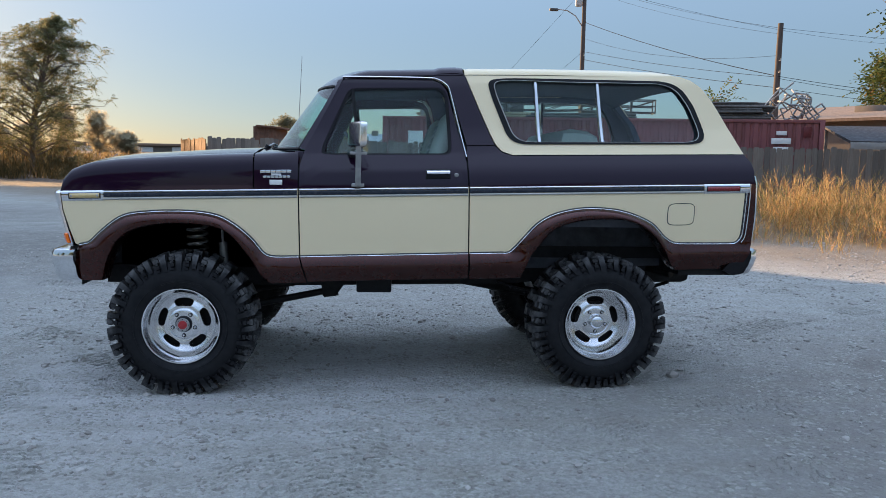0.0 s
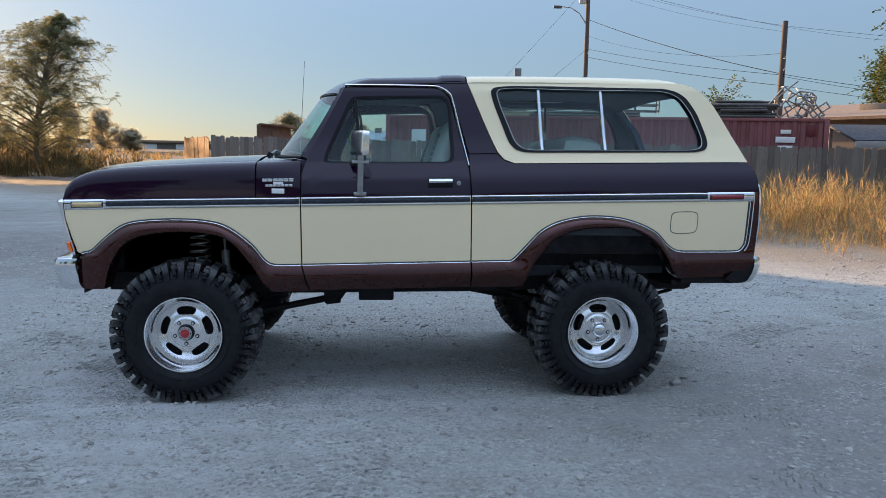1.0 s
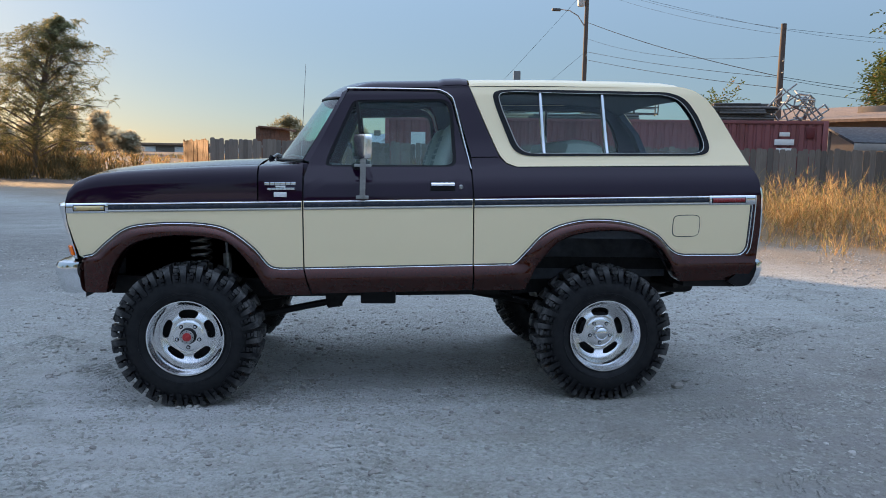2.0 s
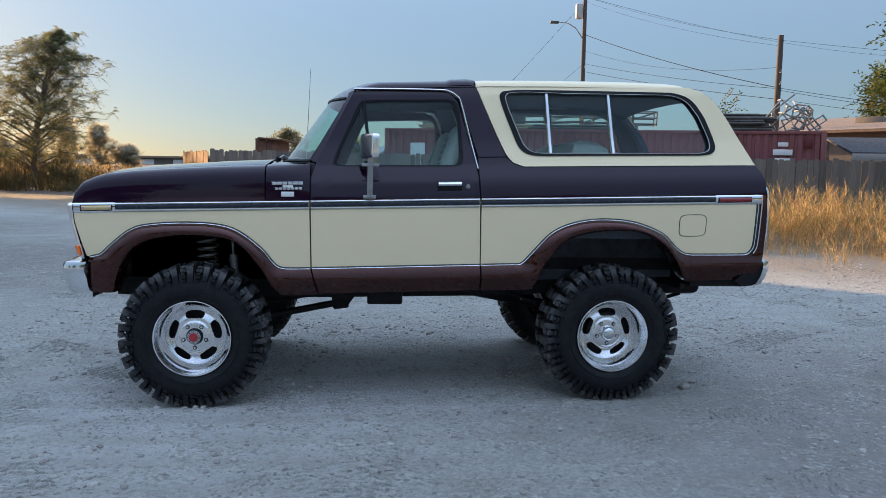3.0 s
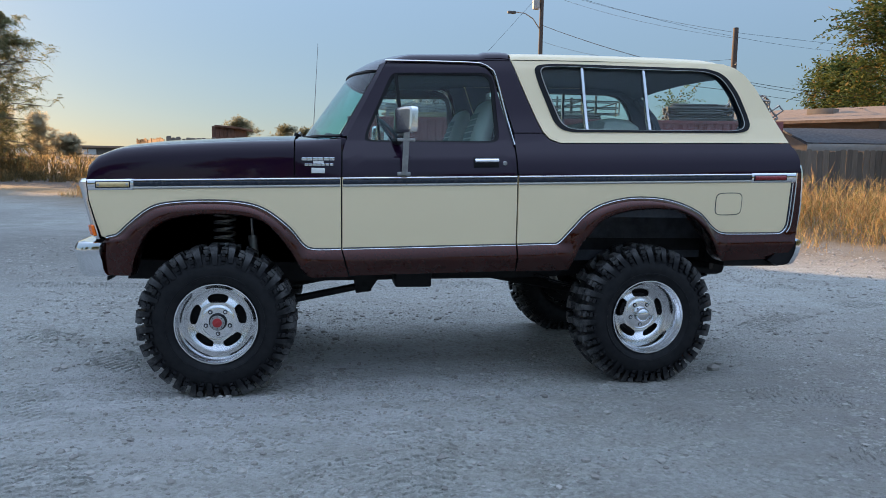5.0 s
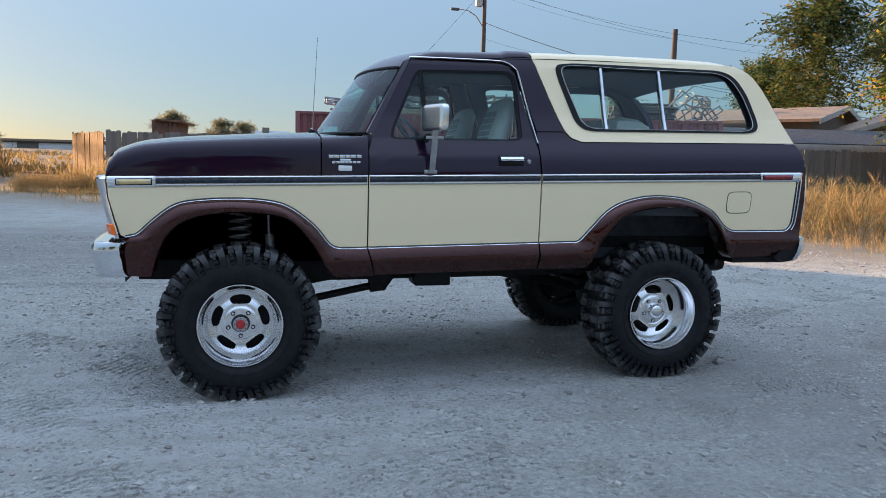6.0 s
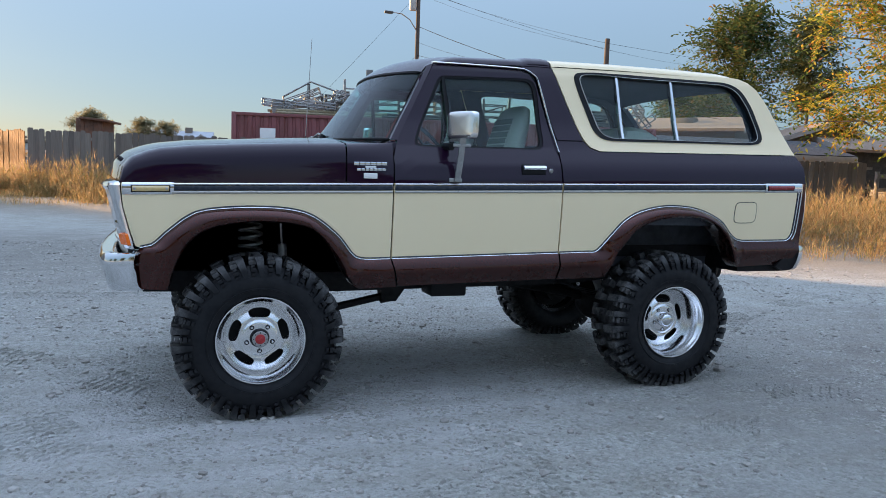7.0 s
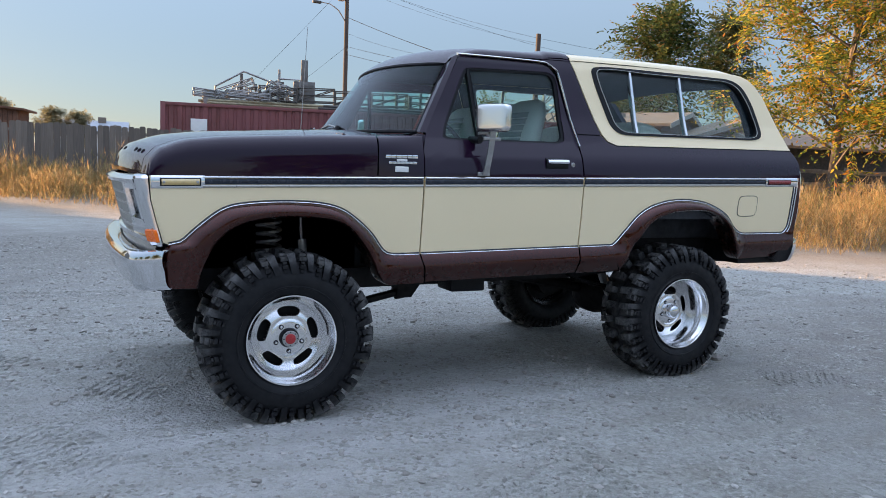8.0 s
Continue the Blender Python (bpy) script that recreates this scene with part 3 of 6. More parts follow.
def make_wheel(front):
    """A wheel at the origin, outer face towards -y, its lip in the plane y = 0."""
    wheel = new("wheel_build")
    wheel.parent = truck
    z0 = 0.428
    c = (0, 0, 0)
    bm = bmesh.new()
    lathe(bm, [(0.222, 0.26), (0.235, 0.285), (0.28, 0.312), (0.34, 0.318), (0.382, 0.305), (0.400, 0.285), (0.404, 0.16), (0.400, 0.03), (0.382, 0.008), (0.34, -0.012), (0.30, -0.014), (0.262, -0.008), (0.240, 0.006), (0.232, 0.03)], c, 72)
    # a raised rib near the bead
    lathe(bm, [(0.272, -0.006), (0.276, -0.014), (0.282, -0.015), (0.286, -0.008)], c, 72)
    n = 27
    for side in (0, 1):
        for k in range(n):
            a0 = 2 * math.pi * (k + 0.5 * side) / n
            long_one = k % 2 == 0
            wid = 0.042 if long_one else 0.036
            # shoulder block: rounds from the sidewall over to the crown
            low = 0.345 if long_one else 0.366
            path = [(low, -0.016), (0.385, -0.012), (0.420, 0.002), (0.446, 0.020), (WHEEL_R, 0.040), (WHEEL_R + 0.002, 0.125 if long_one else 0.10)]
            base = [(low, 0.0), (0.382, 0.006), (0.398, 0.020), (0.405, 0.035), (0.406, 0.045), (0.406, 0.125 if long_one else 0.10)]
            rows = []
            for i, ((r, y), (rb, yb)) in enumerate(zip(path, base)):
                tw = wid * (0.72 + 0.28 * min(1, i / 3)) / 2
                sk = 0.05 * i / 5 * (1 if side else -1)
                Y = (lambda v: v) if side == 0 else (lambda v: 0.305 - v)
                pts = []
                for rr, yy, d in ((r, y, -tw), (r, y, tw), (rb, yb, tw * 1.15), (rb, yb, -tw * 1.15)):
                    an = a0 + d / 0.42 + sk
                    pts.append(Vector((rr * math.sin(an), Y(yy), rr * math.cos(an))))
                rows.append(pts)
            loft(bm, rows, closed=True, cap=True)
            # small blocks between the lugs on the sidewall and crown
            a1 = a0 + math.pi / n
            for r0, r1, y0, y1, hw in ((0.352, 0.366, -0.017, 0.01, 0.010), (0.373, 0.392, -0.016, 0.01, 0.013), (0.396, 0.408, -0.010, 0.016, 0.009), (0.410, 0.432, 0.000, 0.030, 0.017), (0.434, 0.447, 0.022, 0.060, 0.016)):
                pts = []
                for rr in (r0, r1):
                    row = []
                    for yy, d in ((y0, -hw), (y0, hw), (y1, hw), (y1, -hw)):
                        an = a1 + d / rr
                        row.append(Vector((rr * math.sin(an), yy if side == 0 else 0.305 - yy, rr * math.cos(an))))
                    pts.append(row)
                loft(bm, pts, closed=True, cap=True)
    for v in bm.verts:
        if v.co.z < -z0:
            v.co.z = -z0 + (v.co.z + z0) * 0.1
    part("tyre", bm, M_TYRE, wheel, "chunky black mud-terrain tyre")
    # rim: lip, dished barrel
    dish = 0.105 if front else 0.150
    dd = dish - 0.105
    bm = bmesh.new()
    lathe(bm, [(0.236, 0.014), (0.2375, 0.002), (0.234, -0.006), (0.228, -0.006), (0.223, 0.002), (0.220, 0.012), (0.213, 0.020), (0.211, 0.026), (0.205, 0.034), (0.199, dish * 0.6), (0.190, dish - 0.012), (0.186, dish + 0.004), (0.180, dish + 0.012)], c, 80)
    lathe(bm, [(0.186, dish), (0.196, dish + 0.05), (0.203, 0.27), (0.228, 0.29)], c, 60)
    rim = part("rim", bm, M_ALLOY, wheel, "polished slotted alloy rim")

    FR = np.linspace(0, 0.2, 81)
    FY = dish - 0.036 + 0.040 * np.clip((FR - 0.085) / 0.102, 0, 1) ** 1.6 + 0.006 * np.exp(-((FR - 0.10) / 0.010) ** 2)

    def face_y(r):
        return float(np.interp(r, FR, FY))

    bm = bmesh.new()
    for k in range(5):
        a0 = 2 * math.pi * k / 5
        sect = []
        for q in np.linspace(-36, 36, 13):
            sect.append((0.187 * math.cos(radians(q)), 0.187 * math.sin(radians(q))))
        for q in np.linspace(36, -36, 9):
            sect.append((0.043 * math.cos(radians(q)), 0.043 * math.sin(radians(q))))
        slot = []
        for q in np.linspace(0, 2 * math.pi, 36, endpoint=False):
            u, v = math.cos(q), math.sin(q)
            r = 0.138 + 0.0235 * math.copysign(abs(u) ** 0.62, u)
            bow = math.copysign(abs(v) ** 0.62, v) * 0.056 / 0.138
            slot.append((r * math.cos(bow), r * math.sin(bow)))
        cc = (0.136, 0.0)
        aa = angles((sect, slot), cc, 48)
        rows = []
        for q in (0, 0.1, 0.2, 0.3, 0.4, 0.5, 0.6, 0.7, 0.8, 0.9, 0.96, 1.0):
            row = []
            for a in aa:
                d = cast(sect, cc, a) * (1 - q) + cast(slot, cc, a) * q
                u, v = cc[0] + d * math.cos(a), cc[1] + d * math.sin(a)
                r, an = math.hypot(u, v), math.atan2(v, u) + a0
                row.append(Vector((r * math.sin(an), face_y(r) + (0.006 if q == 1.0 else 0.0), r * math.cos(an))))
            rows.append(row)
        rows.append([p + Vector((0, 0.05, 0)) for p in rows[-1]])
        loft(bm, rows, closed=True)
    bmesh.ops.remove_doubles(bm, verts=bm.verts, dist=2e-4)
    part("slotted_disc", bm, M_ALLOY, rim, "", 50)
    bm = bmesh.new()
    lathe(bm, [(0.19, 0.17 + dd * 0.6), (0.06, 0.165 + dd * 0.6), (0.0, 0.165 + dd * 0.6)], c, 32)
    part("brake_drum", bm, M_UNDER, wheel)
    for k in range(5):
        a = 2 * math.pi * (k + 0.5) / 5
        p = Vector((0.071 * math.sin(a), dd, 0.071 * math.cos(a)))
        bm = bmesh.new()
        lathe(bm, [(0.0, 0.058), (0.006, 0.058), (0.0095, 0.063), (0.0095, 0.075)], p, 6)
        part("lug_nut", bm, M_CHROME, rim)
        # black ring that stands in for the dark recess round the nut
        bm = bmesh.new()
        lathe(bm, [(0.0097, 0.0650), (0.0125, 0.0658), (0.0132, 0.0675), (0.0132, 0.076)], p, 16)
        part("nut_seat", bm, M_RUBBER, rim)
    bm = bmesh.new()
    if front:
        lathe(bm, [(0.054, 0.075), (0.050, 0.062), (0.045, 0.044), (0.042, 0.040), (0.033, 0.040)], c, 40)
        hub = part("hub", bm, M_RUBBER, wheel, "black locking hub")
        bm = bmesh.new()
        lathe(bm, [(0.0425, 0.043), (0.042, 0.0375), (0.040, 0.036), (0.024, 0.036)], c, 40)
        part("hub_plate", bm, M_STEEL, hub, "grey steel ring plate")
        bm = bmesh.new()
        lathe(bm, [(0.027, 0.040), (0.0265, 0.033), (0.024, 0.031), (0.0, 0.030)], c, 40)
        box(bm, -0.005, 0.005, 0.025, 0.032, -0.018, 0.018, 0.002, Matrix.Rotation(0.9, 4, "Y"))
        cap = part("hub_dial", bm, M_REDCAP, hub, "red hub dial")
        for k in range(8):
            a = 2 * math.pi * k / 8
            bm = bmesh.new()
            lathe(bm, [(0.0, 0.0345), (0.0032, 0.0345), (0.0032, 0.044)], (0.0345 * math.sin(a), 0, 0.0345 * math.cos(a)), 8)
            part("hub_screw", bm, M_RUBBER, hub)
    else:
        lathe(bm, [(0.050, 0.120), (0.048, 0.112), (0.046, 0.078), (0.042, 0.066), (0.033, 0.059), (0.016, 0.055), (0.0, 0.054)], c, 40)
        part("centre_cap", bm, M_CHROME, wheel, "domed chrome centre cap")
    return wheel


for front, x, lip in ((True, -1.321, 0.992), (False, 1.326, 0.945)):
    w = make_wheel(front)
    for s, name in ((-1, "wheel"), (1, "wheel")):
        turn = pose(0, 0, 0, 0, 0, 0) if s < 0 else pose(0, 0, 0, 0, 11, 180)
        m = Matrix.Translation((x, s * lip, 0.428)) @ turn
        if s < 0:
            w.matrix_basis = m
            w.name = "wheel"
            tagged(w, "polished slot-mag wheel with a mud-terrain tyre")
        else:
            o = copy_thing(w, m)
            o.name = "wheel"

# ---- truck: front end ----
def bar(bm, p, q, wx, wz):
    p, q = Vector(p), Vector(q)
    d = (q - p).normalized()
    u = d.orthogonal().normalized()
    v = d.cross(u)
    loft(bm, [[c + u * a * wx + v * b * wz for a, b in ((-1, -1), (1, -1), (1, 1), (-1, 1))] for c in (p, q)], closed=True, cap=True)


def front_x(w, y):
    """The raked plane of the grille, bowed in plan."""
    return -2.02 + (1.285 - w) * 0.24 - 0.10 * (1 - (abs(y) / 0.985) ** 2)


def face(w, y, o=0.0):
    return B(front_x(w, y) - o, y, w)


bm = bmesh.new()
for w0, sgn in ((1.288, -1), (0.972, 1)):
    rows = []
    for o, dw in ((-0.05, -0.014), (0.0, -0.010), (0.026, 0.002), (0.034, 0.012), (0.030, 0.030), (0.0, 0.040)):
        rows.append([face(w0 + sgn * dw, y, o) for y in np.linspace(-0.900, 0.900, 33)])
    loft(bm, rows)
grille = part("grille_surround", bm, M_CHROME, truck, "bright chrome grille surround")
for s in (-1, 1):
    # outer cheek of the surround, seen from the side
    bm = bmesh.new()
    rows = []
    for w, inn in [(1.306, 0.10), (1.302, 0.03), (1.294, 0.008)] + [(v, 0.0) for v in np.linspace(1.284, 0.975, 14)] + [(0.966, 0.004), (0.960, 0.03)]:
        back = np.interp(w, (0.95, 0.98, 1.075, 1.185, 1.30), (-1.945, -1.944, -1.970, -1.997, -2.008))
        f = front_x(w, 0.93)
        rows.append([B(x + 0.4 * inn, s * (y - inn), w) for x, y in spline([(back, 0.982), ((back + f) / 2 - 0.012, 0.981), (f - 0.014, 0.958), (f - 0.034, 0.915), (f - 0.030, 0.880), (f - 0.008, 0.862), (f + 0.03, 0.856)], 18)])
    loft(bm, rows)
    part("surround_cheek", bm, M_CHROME, grille)
    # headlight housing and lamp
    bm = bmesh.new()
    for (y0, y1, w0, w1) in ((0.61, 0.865, 1.055, 1.258),):
        for a, b, c, d in ((y0, y1, w1, w1 - 0.03), (y0, y1, w0, w0 + 0.03)):
            loft(bm, [[face(ww, s * y, o) for y in np.linspace(a, b, 6)] for ww, o in ((c, 0.02), (d, 0.024), (d, -0.05))])
        for a, b in ((y0, y0 + 0.03), (y1, y1 - 0.03)):
            loft(bm, [[face(ww, s * yy, o) for ww in np.linspace(w0, w1, 6)] for yy, o in ((a, 0.02), (b, 0.024), (b, -0.05))])
    # flange that fills the corner round the recess
    for a, b, c, d in ((0.590, 0.895, 1.290, 1.250), (0.590, 0.895, 1.062, 0.968)):
        loft(bm, [[face(c + (d - c) * q, s * y, 0.014 + 0.010 * math.sin(math.pi * q)) for y in np.linspace(a, b, 9)] for q in np.linspace(0, 1, 6)])
    for a, b in ((0.862, 0.895), (0.590, 0.613)):
        loft(bm, [[face(ww, s * (a + (b - a) * q), 0.014 + 0.010 * math.sin(math.pi * q)) for ww in np.linspace(1.05, 1.262, 9)] for q in np.linspace(0, 1, 5)])
    housing = part("headlight_bezel", bm, M_CHROME, grille)
    bm = bmesh.new()
    loft(bm, [[face(ww, s * y, -0.034 + 0.02 * (1 - ((y - 0.73) / 0.11) ** 2) * (1 - ((ww - 1.145) / 0.08) ** 2)) for y in np.linspace(0.625, 0.835, 9)] for ww in np.linspace(1.070, 1.220, 9)])
    part("headlight", bm, M_LAMP, housing, "square clear glass headlight")
    # turn signal low on the cheek, wrapping round the corner
    bm = bmesh.new()
    rows = []
    for w, o in ((0.984, 0.0), (0.988, 0.012), (1.015, 0.014), (1.040, 0.012), (1.046, 0.0)):
        back = np.interp(w, (0.95, 0.98, 1.075), (-1.945, -1.944, -1.970))
        f = front_x(w, 0.93)
        rows.append([B((back + f) / 2 - 0.002, s * (0.979 + o), w), B((back + f) / 2 - 0.018, s * (0.980 + o), w), B(f - 0.01 - o * 0.7, s * (0.963 + o * 0.7), w), B(f - 0.032 - o, s * (0.923 + o * 0.3), w), B(f - 0.028 - o, s * 0.892, w), B(f - 0.02, s * 0.886, w)])
    loft(bm, rows)
    part("turn_signal", bm, M_AMBER, grille, "amber wrap-around turn signal")
bm = bmesh.new()
loft(bm, [[face(w, y, -0.035) for y in np.linspace(-0.94, 0.94, 21)] for w in (0.975, 1.13, 1.285)])
part("grille_back", bm, M_RUBBER, grille)
for w in (1.03, 1.085, 1.145, 1.20):
    bm = bmesh.new()
    loft(bm, [[face(w + dw, y, o) for y in np.linspace(-0.60, 0.60, 15)] for dw, o in ((-0.006, -0.03), (-0.006, 0.012), (0.006, 0.012), (0.006, -0.03))])
    part("grille_bar", bm, M_SILVER, grille)
for y in np.linspace(-0.54, 0.54, 10):
    bm = bmesh.new()
    bar(bm, face(1.0, y, 0.0), face(1.255, y, 0.0), 0.005, 0.012)
    part("grille_post", bm, M_SILVER, grille)
# black discs that stand in for the empty holes in the nose
for y in (-0.74, -0.66, -0.58, -0.2, 0.2, 0.58, 0.66, 0.74):
    bm = bmesh.new()
    p = B(nose(-1.968, y), y, section(-1.968, y) - 0.002)
    lathe(bm, [(0.0, -0.006), (0.010, -0.006), (0.013, -0.002), (0.013, 0.004), (0.009, 0.006), (0.0, 0.004)], (0, 0, 0), 14, "z")
    o = part("nose_plug", bm, M_RUBBER, bonnet)
    o.matrix_world = Matrix.Translation(p) @ Matrix.Rotation(radians(-52), 4, "Y")
bm = bmesh.new()
loft(bm, [[B(front_x(0.97, y) + o, y, w) for y in np.linspace(-0.95, 0.95, 25)] for w, o in ((0.985, -0.012), (0.955, -0.020), (0.925, -0.015), (0.90, 0.03), (0.84, 0.05))])
part("front_pan", bm, M_SILVER, grille, "silver filler pan over the bumper")
# front bumper
bm = bmesh.new()
plan = spline([(-1.945, 0.987), (-2.015, 0.984), (-2.080, 0.950), (-2.110, 0.86), (-2.128, 0.70), (-2.15, 0.40), (-2.16, 0.0)], 28)
plan = [(x, -y) for x, y in plan] + [(x, y) for x, y in plan[::-1][1:]]
rows = []
for w, ins in ((0.935, 0.09), (0.948, 0.045), (0.944, 0.020), (0.925, 0.004), (0.90, 0.0), (0.875, 0.004), (0.845, 0.022), (0.80, 0.030), (0.775, 0.045), (0.757, 0.075), (0.765, 0.12)):
    rows.append([B(x + ins * (1.0 if abs(y) < 0.9 else 0.55), y - math.copysign(ins * 0.25 if abs(y) > 0.8 else 0, y), w) for x, y in plan])
loft(bm, rows)
bumper = part("front_bumper", bm, M_CHROME, truck, "chrome front bumper with a dull patina")
# ---- truck: lamps, badges, handles ----
for s in (-1, 1):
    bm = bmesh.new()
    strip(bm, belt(-1.995, -1.755, 1.268, 10), s, 0.060, 0.010)
    bez = part("marker_bezel", bm, M_CHROME, truck, "chrome side marker bezel")
    bm = bmesh.new()
    strip(bm, belt(-1.955, -1.772, 1.268, 8), s, 0.046, 0.013)
    part("marker_gasket", bm, M_RUBBER, bez)
    bm = bmesh.new()
    strip(bm, belt(-1.948, -1.778, 1.268, 8), s, 0.034, 0.017)
    lens = part("marker_lens", bm, M_AMBER2, bez, "yellowed side marker lens")
    for x in (-1.938, -1.788):
        bm = bmesh.new()
        box(bm, x - 0.006, x + 0.006, s * 0.996, s * 1.006, 1.262 + K * x, 1.274 + K * x, 0.002)
        part("lens_screw", bm, M_STEEL, bez)
    bm = bmesh.new()
    strip(bm, belt(1.957, 2.262, 1.268, 10), s, 0.060, 0.010)
    tl = part("tail_lamp_bezel", bm, M_CHROME, truck, "chrome tail lamp bezel")
    bm = bmesh.new()
    strip(bm, belt(1.972, 2.196, 1.268, 8), s, 0.044, 0.013)
    part("lamp_gasket", bm, M_RUBBER, tl)
    bm = bmesh.new()
    strip(bm, belt(1.978, 2.190, 1.268, 8), s, 0.034, 0.017)
    part("tail_lamp_lens", bm, M_RED, tl, "dark red tail lamp lens")
    bm = bmesh.new()
    strip(bm, spline([(2.268, 1.297), (2.268, 1.20), (2.267, 1.05), (2.262, 0.955), (2.242, 0.915)], 20), s, 0.010, 0.010)
    part("corner_moulding", bm, M_CHROME, tl)
    # rear edge chrome of the tail lamp housing
    bm = bmesh.new()
    tube(bm, [B(2.300, s * 0.965, 1.345), B(2.312, s * 0.968, 1.30), B(2.318, s * 0.965, 1.20), B(2.322, s * 0.955, 1.05), B(2.310, s * 0.945, 0.93)], 0.010, 6)
    part("rear_edge_moulding", bm, M_CHROME, tl)
    # badge: plain bars
    def plate(bm, x0, x1, w0, w1):
        q = ((w0 + w1) / 2 - W_TOP) / (1.514 - W_TOP)
        y = wing_y((x0 + x1) / 2, q, at(ROLL, q))
        box(bm, x0, x1, s * (y - 0.004), s * (y + 0.006), w0 + K * x0, w1 + K * x0, 0.002)

    bm = bmesh.new()
    for k in range(6):
        plate(bm, -0.840 + k * 0.0315, -0.840 + k * 0.0315 + 0.029, 1.393, 1.412)
    for k in range(7):
        plate(bm, -0.822 + k * 0.0235, -0.822 + k * 0.0235 + 0.021, 1.363, 1.377)
    part("badge", bm, M_CHROME, truck, "silver badge on the cowl")
    bm = bmesh.new()
    plate(bm, -0.784, -0.708, 1.322, 1.352)
    plate(bm, -0.775, -0.715, 1.379, 1.390)
    part("badge_plate", bm, M_WHITE, truck)
    # door handle and lock
    bm = bmesh.new()
    strip(bm, belt(0.168, 0.320, 1.378, 9), s, 0.062, 0.010)
    hd = part("handle_recess", bm, M_RUBBER, truck)
    bm = bmesh.new()
    strip(bm, belt(0.172, 0.316, 1.388, 9), s, 0.032, 0.030)
    part("door_handle", bm, M_CHROME, hd, "chrome door handle")
    bm = bmesh.new()
    lathe(bm, [(0.0, -0.009), (0.010, -0.009), (0.014, -0.004), (0.014, 0.01)] if s < 0 else [(0.0, 0.009), (0.010, 0.009), (0.014, 0.004), (0.014, -0.01)], S(0.358, 1.370, s, 0.0), 20)
    part("door_lock", bm, M_STEEL, truck)
    # door mirror
    cx, cy, cz = -0.247, s * 1.068, 1.613
    bm = bmesh.new()
    rows = []
    for dx, k in ((0.014, 0.93), (0.010, 1.0), (-0.010, 1.0), (-0.021, 0.985), (-0.027, 0.95), (-0.030, 0.88), (-0.0315, 0.75), (-0.0325, 0.45), (-0.033, 0.05)):
        rows.append([Vector((cx + dx, cy + 0.112 * k * math.copysign(abs(math.cos(a)) ** 0.3, math.cos(a)), cz + 0.076 * k * math.copysign(abs(math.sin(a)) ** 0.3, math.sin(a)))) for a in np.linspace(0, 2 * math.pi, 48, endpoint=False)])
    loft(bm, rows, closed=True, cap=True)
    tilt = Matrix.Translation((cx, cy, cz)) @ Matrix.Rotation(-s * radians(22), 4, "Z") @ Matrix.Rotation(radians(2), 4, "Y") @ Matrix.Translation((-cx, -cy, -cz))
    bmesh.ops.transform(bm, matrix=tilt, verts=bm.verts)
    mir = part("door_mirror", bm, M_SHELL, truck, "chrome door mirror on a bracket")
    bm = bmesh.new()
    box(bm, cx + 0.013, cx + 0.017, cy - 0.095, cy + 0.095, cz - 0.060, cz + 0.060, 0.001)
    bmesh.ops.transform(bm, matrix=tilt, verts=bm.verts)
    part("mirror_glass", bm, M_ALLOY, mir)
    bm = bmesh.new()
    pts = [(-0.252, s * 0.992, 1.300), (-0.250, s * 1.012, 1.302), (-0.248, s * 1.045, 1.42), (-0.247, s * 1.066, 1.515), (-0.247, s * 1.068, 1.545)]
    loft(bm, [[Vector(p) + Vector((a * 0.017, s * b * 0.005, 0)) for a, b in ((-1, -1), (1, -1), (1, 1), (-1, 1))] for p in pts], closed=True, cap=True)
    box(bm, -0.290, -0.212, s * 0.985 - 0.008, s * 0.985 + 0.012, 1.296, 1.318, 0.004)
    tube(bm, [(-0.247, s * 1.068, 1.50), (-0.26, s * 1.03, 1.532), (-0.285, s * 0.97, 1.530)], 0.008, 8)
    box(bm, -0.300, -0.196, s * 1.062 - 0.007, s * 1.062 + 0.007, 1.492, 1.510, 0.004)
    part("mirror_bracket", bm, M_STEEL, mir)
    bm = bmesh.new()
    tube(bm, [(-0.300, s * 0.905, 1.497), (-0.290, s * 0.955, 1.495), (-0.280, s * 0.985, 1.494)], 0.021, 10)
    part("mirror_arm", bm, M_RUBBER, mir)
    # fuel flap
    if s < 0:
        flap = [(1.818 + 0.088 * math.copysign(abs(math.cos(a)) ** 0.42, math.cos(a)), 1.106 + 0.069 * math.copysign(abs(math.sin(a)) ** 0.42, math.sin(a))) for a in np.linspace(0.0, 2 * math.pi, 36, endpoint=False)]
        bm = bmesh.new()
        frame_ring(bm, shrink(flap, (1.82, 1.105), -0.003), shrink(flap, (1.82, 1.105), 0.002), (1.82, 1.105), s, 0.0012, 0.004, 24, 2)
        ff = part("fuel_flap_gap", bm, M_BLUE, truck)
        bm = bmesh.new()
        skin(bm, shrink(flap, (1.82, 1.105), 0.002), s, 0.0025, 0.004)
        part("fuel_flap", bm, M_CREAM, ff)
    # door gaps, dark behind the panels
    bm = bmesh.new()
    skin(bm, [(-0.625, W_TOP + 0.15), (-0.59, W_TOP + 0.15), (-0.59, 0.87), (-0.545, 0.706), (-0.58, 0.706), (-0.625, 0.87)], s, -0.022, 0.01)
    part("panel_gap_backing", bm, M_RUBBER, truck)
    bm = bmesh.new()
    skin(bm, [(0.41, 1.54), (0.45, 1.54), (0.465, 0.706), (0.435, 0.706), (0.43, 1.2)], s, -0.022, 0.01)
    part("panel_gap_backing", bm, M_RUBBER, truck)
    bm = bmesh.new()
    skin(bm, [(-0.895, 1.29), (-0.865, 1.29), (-0.865, 1.46), (-0.895, 1.46)], s, -0.03, 0.01)
    part("panel_gap_backing", bm, M_RUBBER, truck)
    bm = bmesh.new()
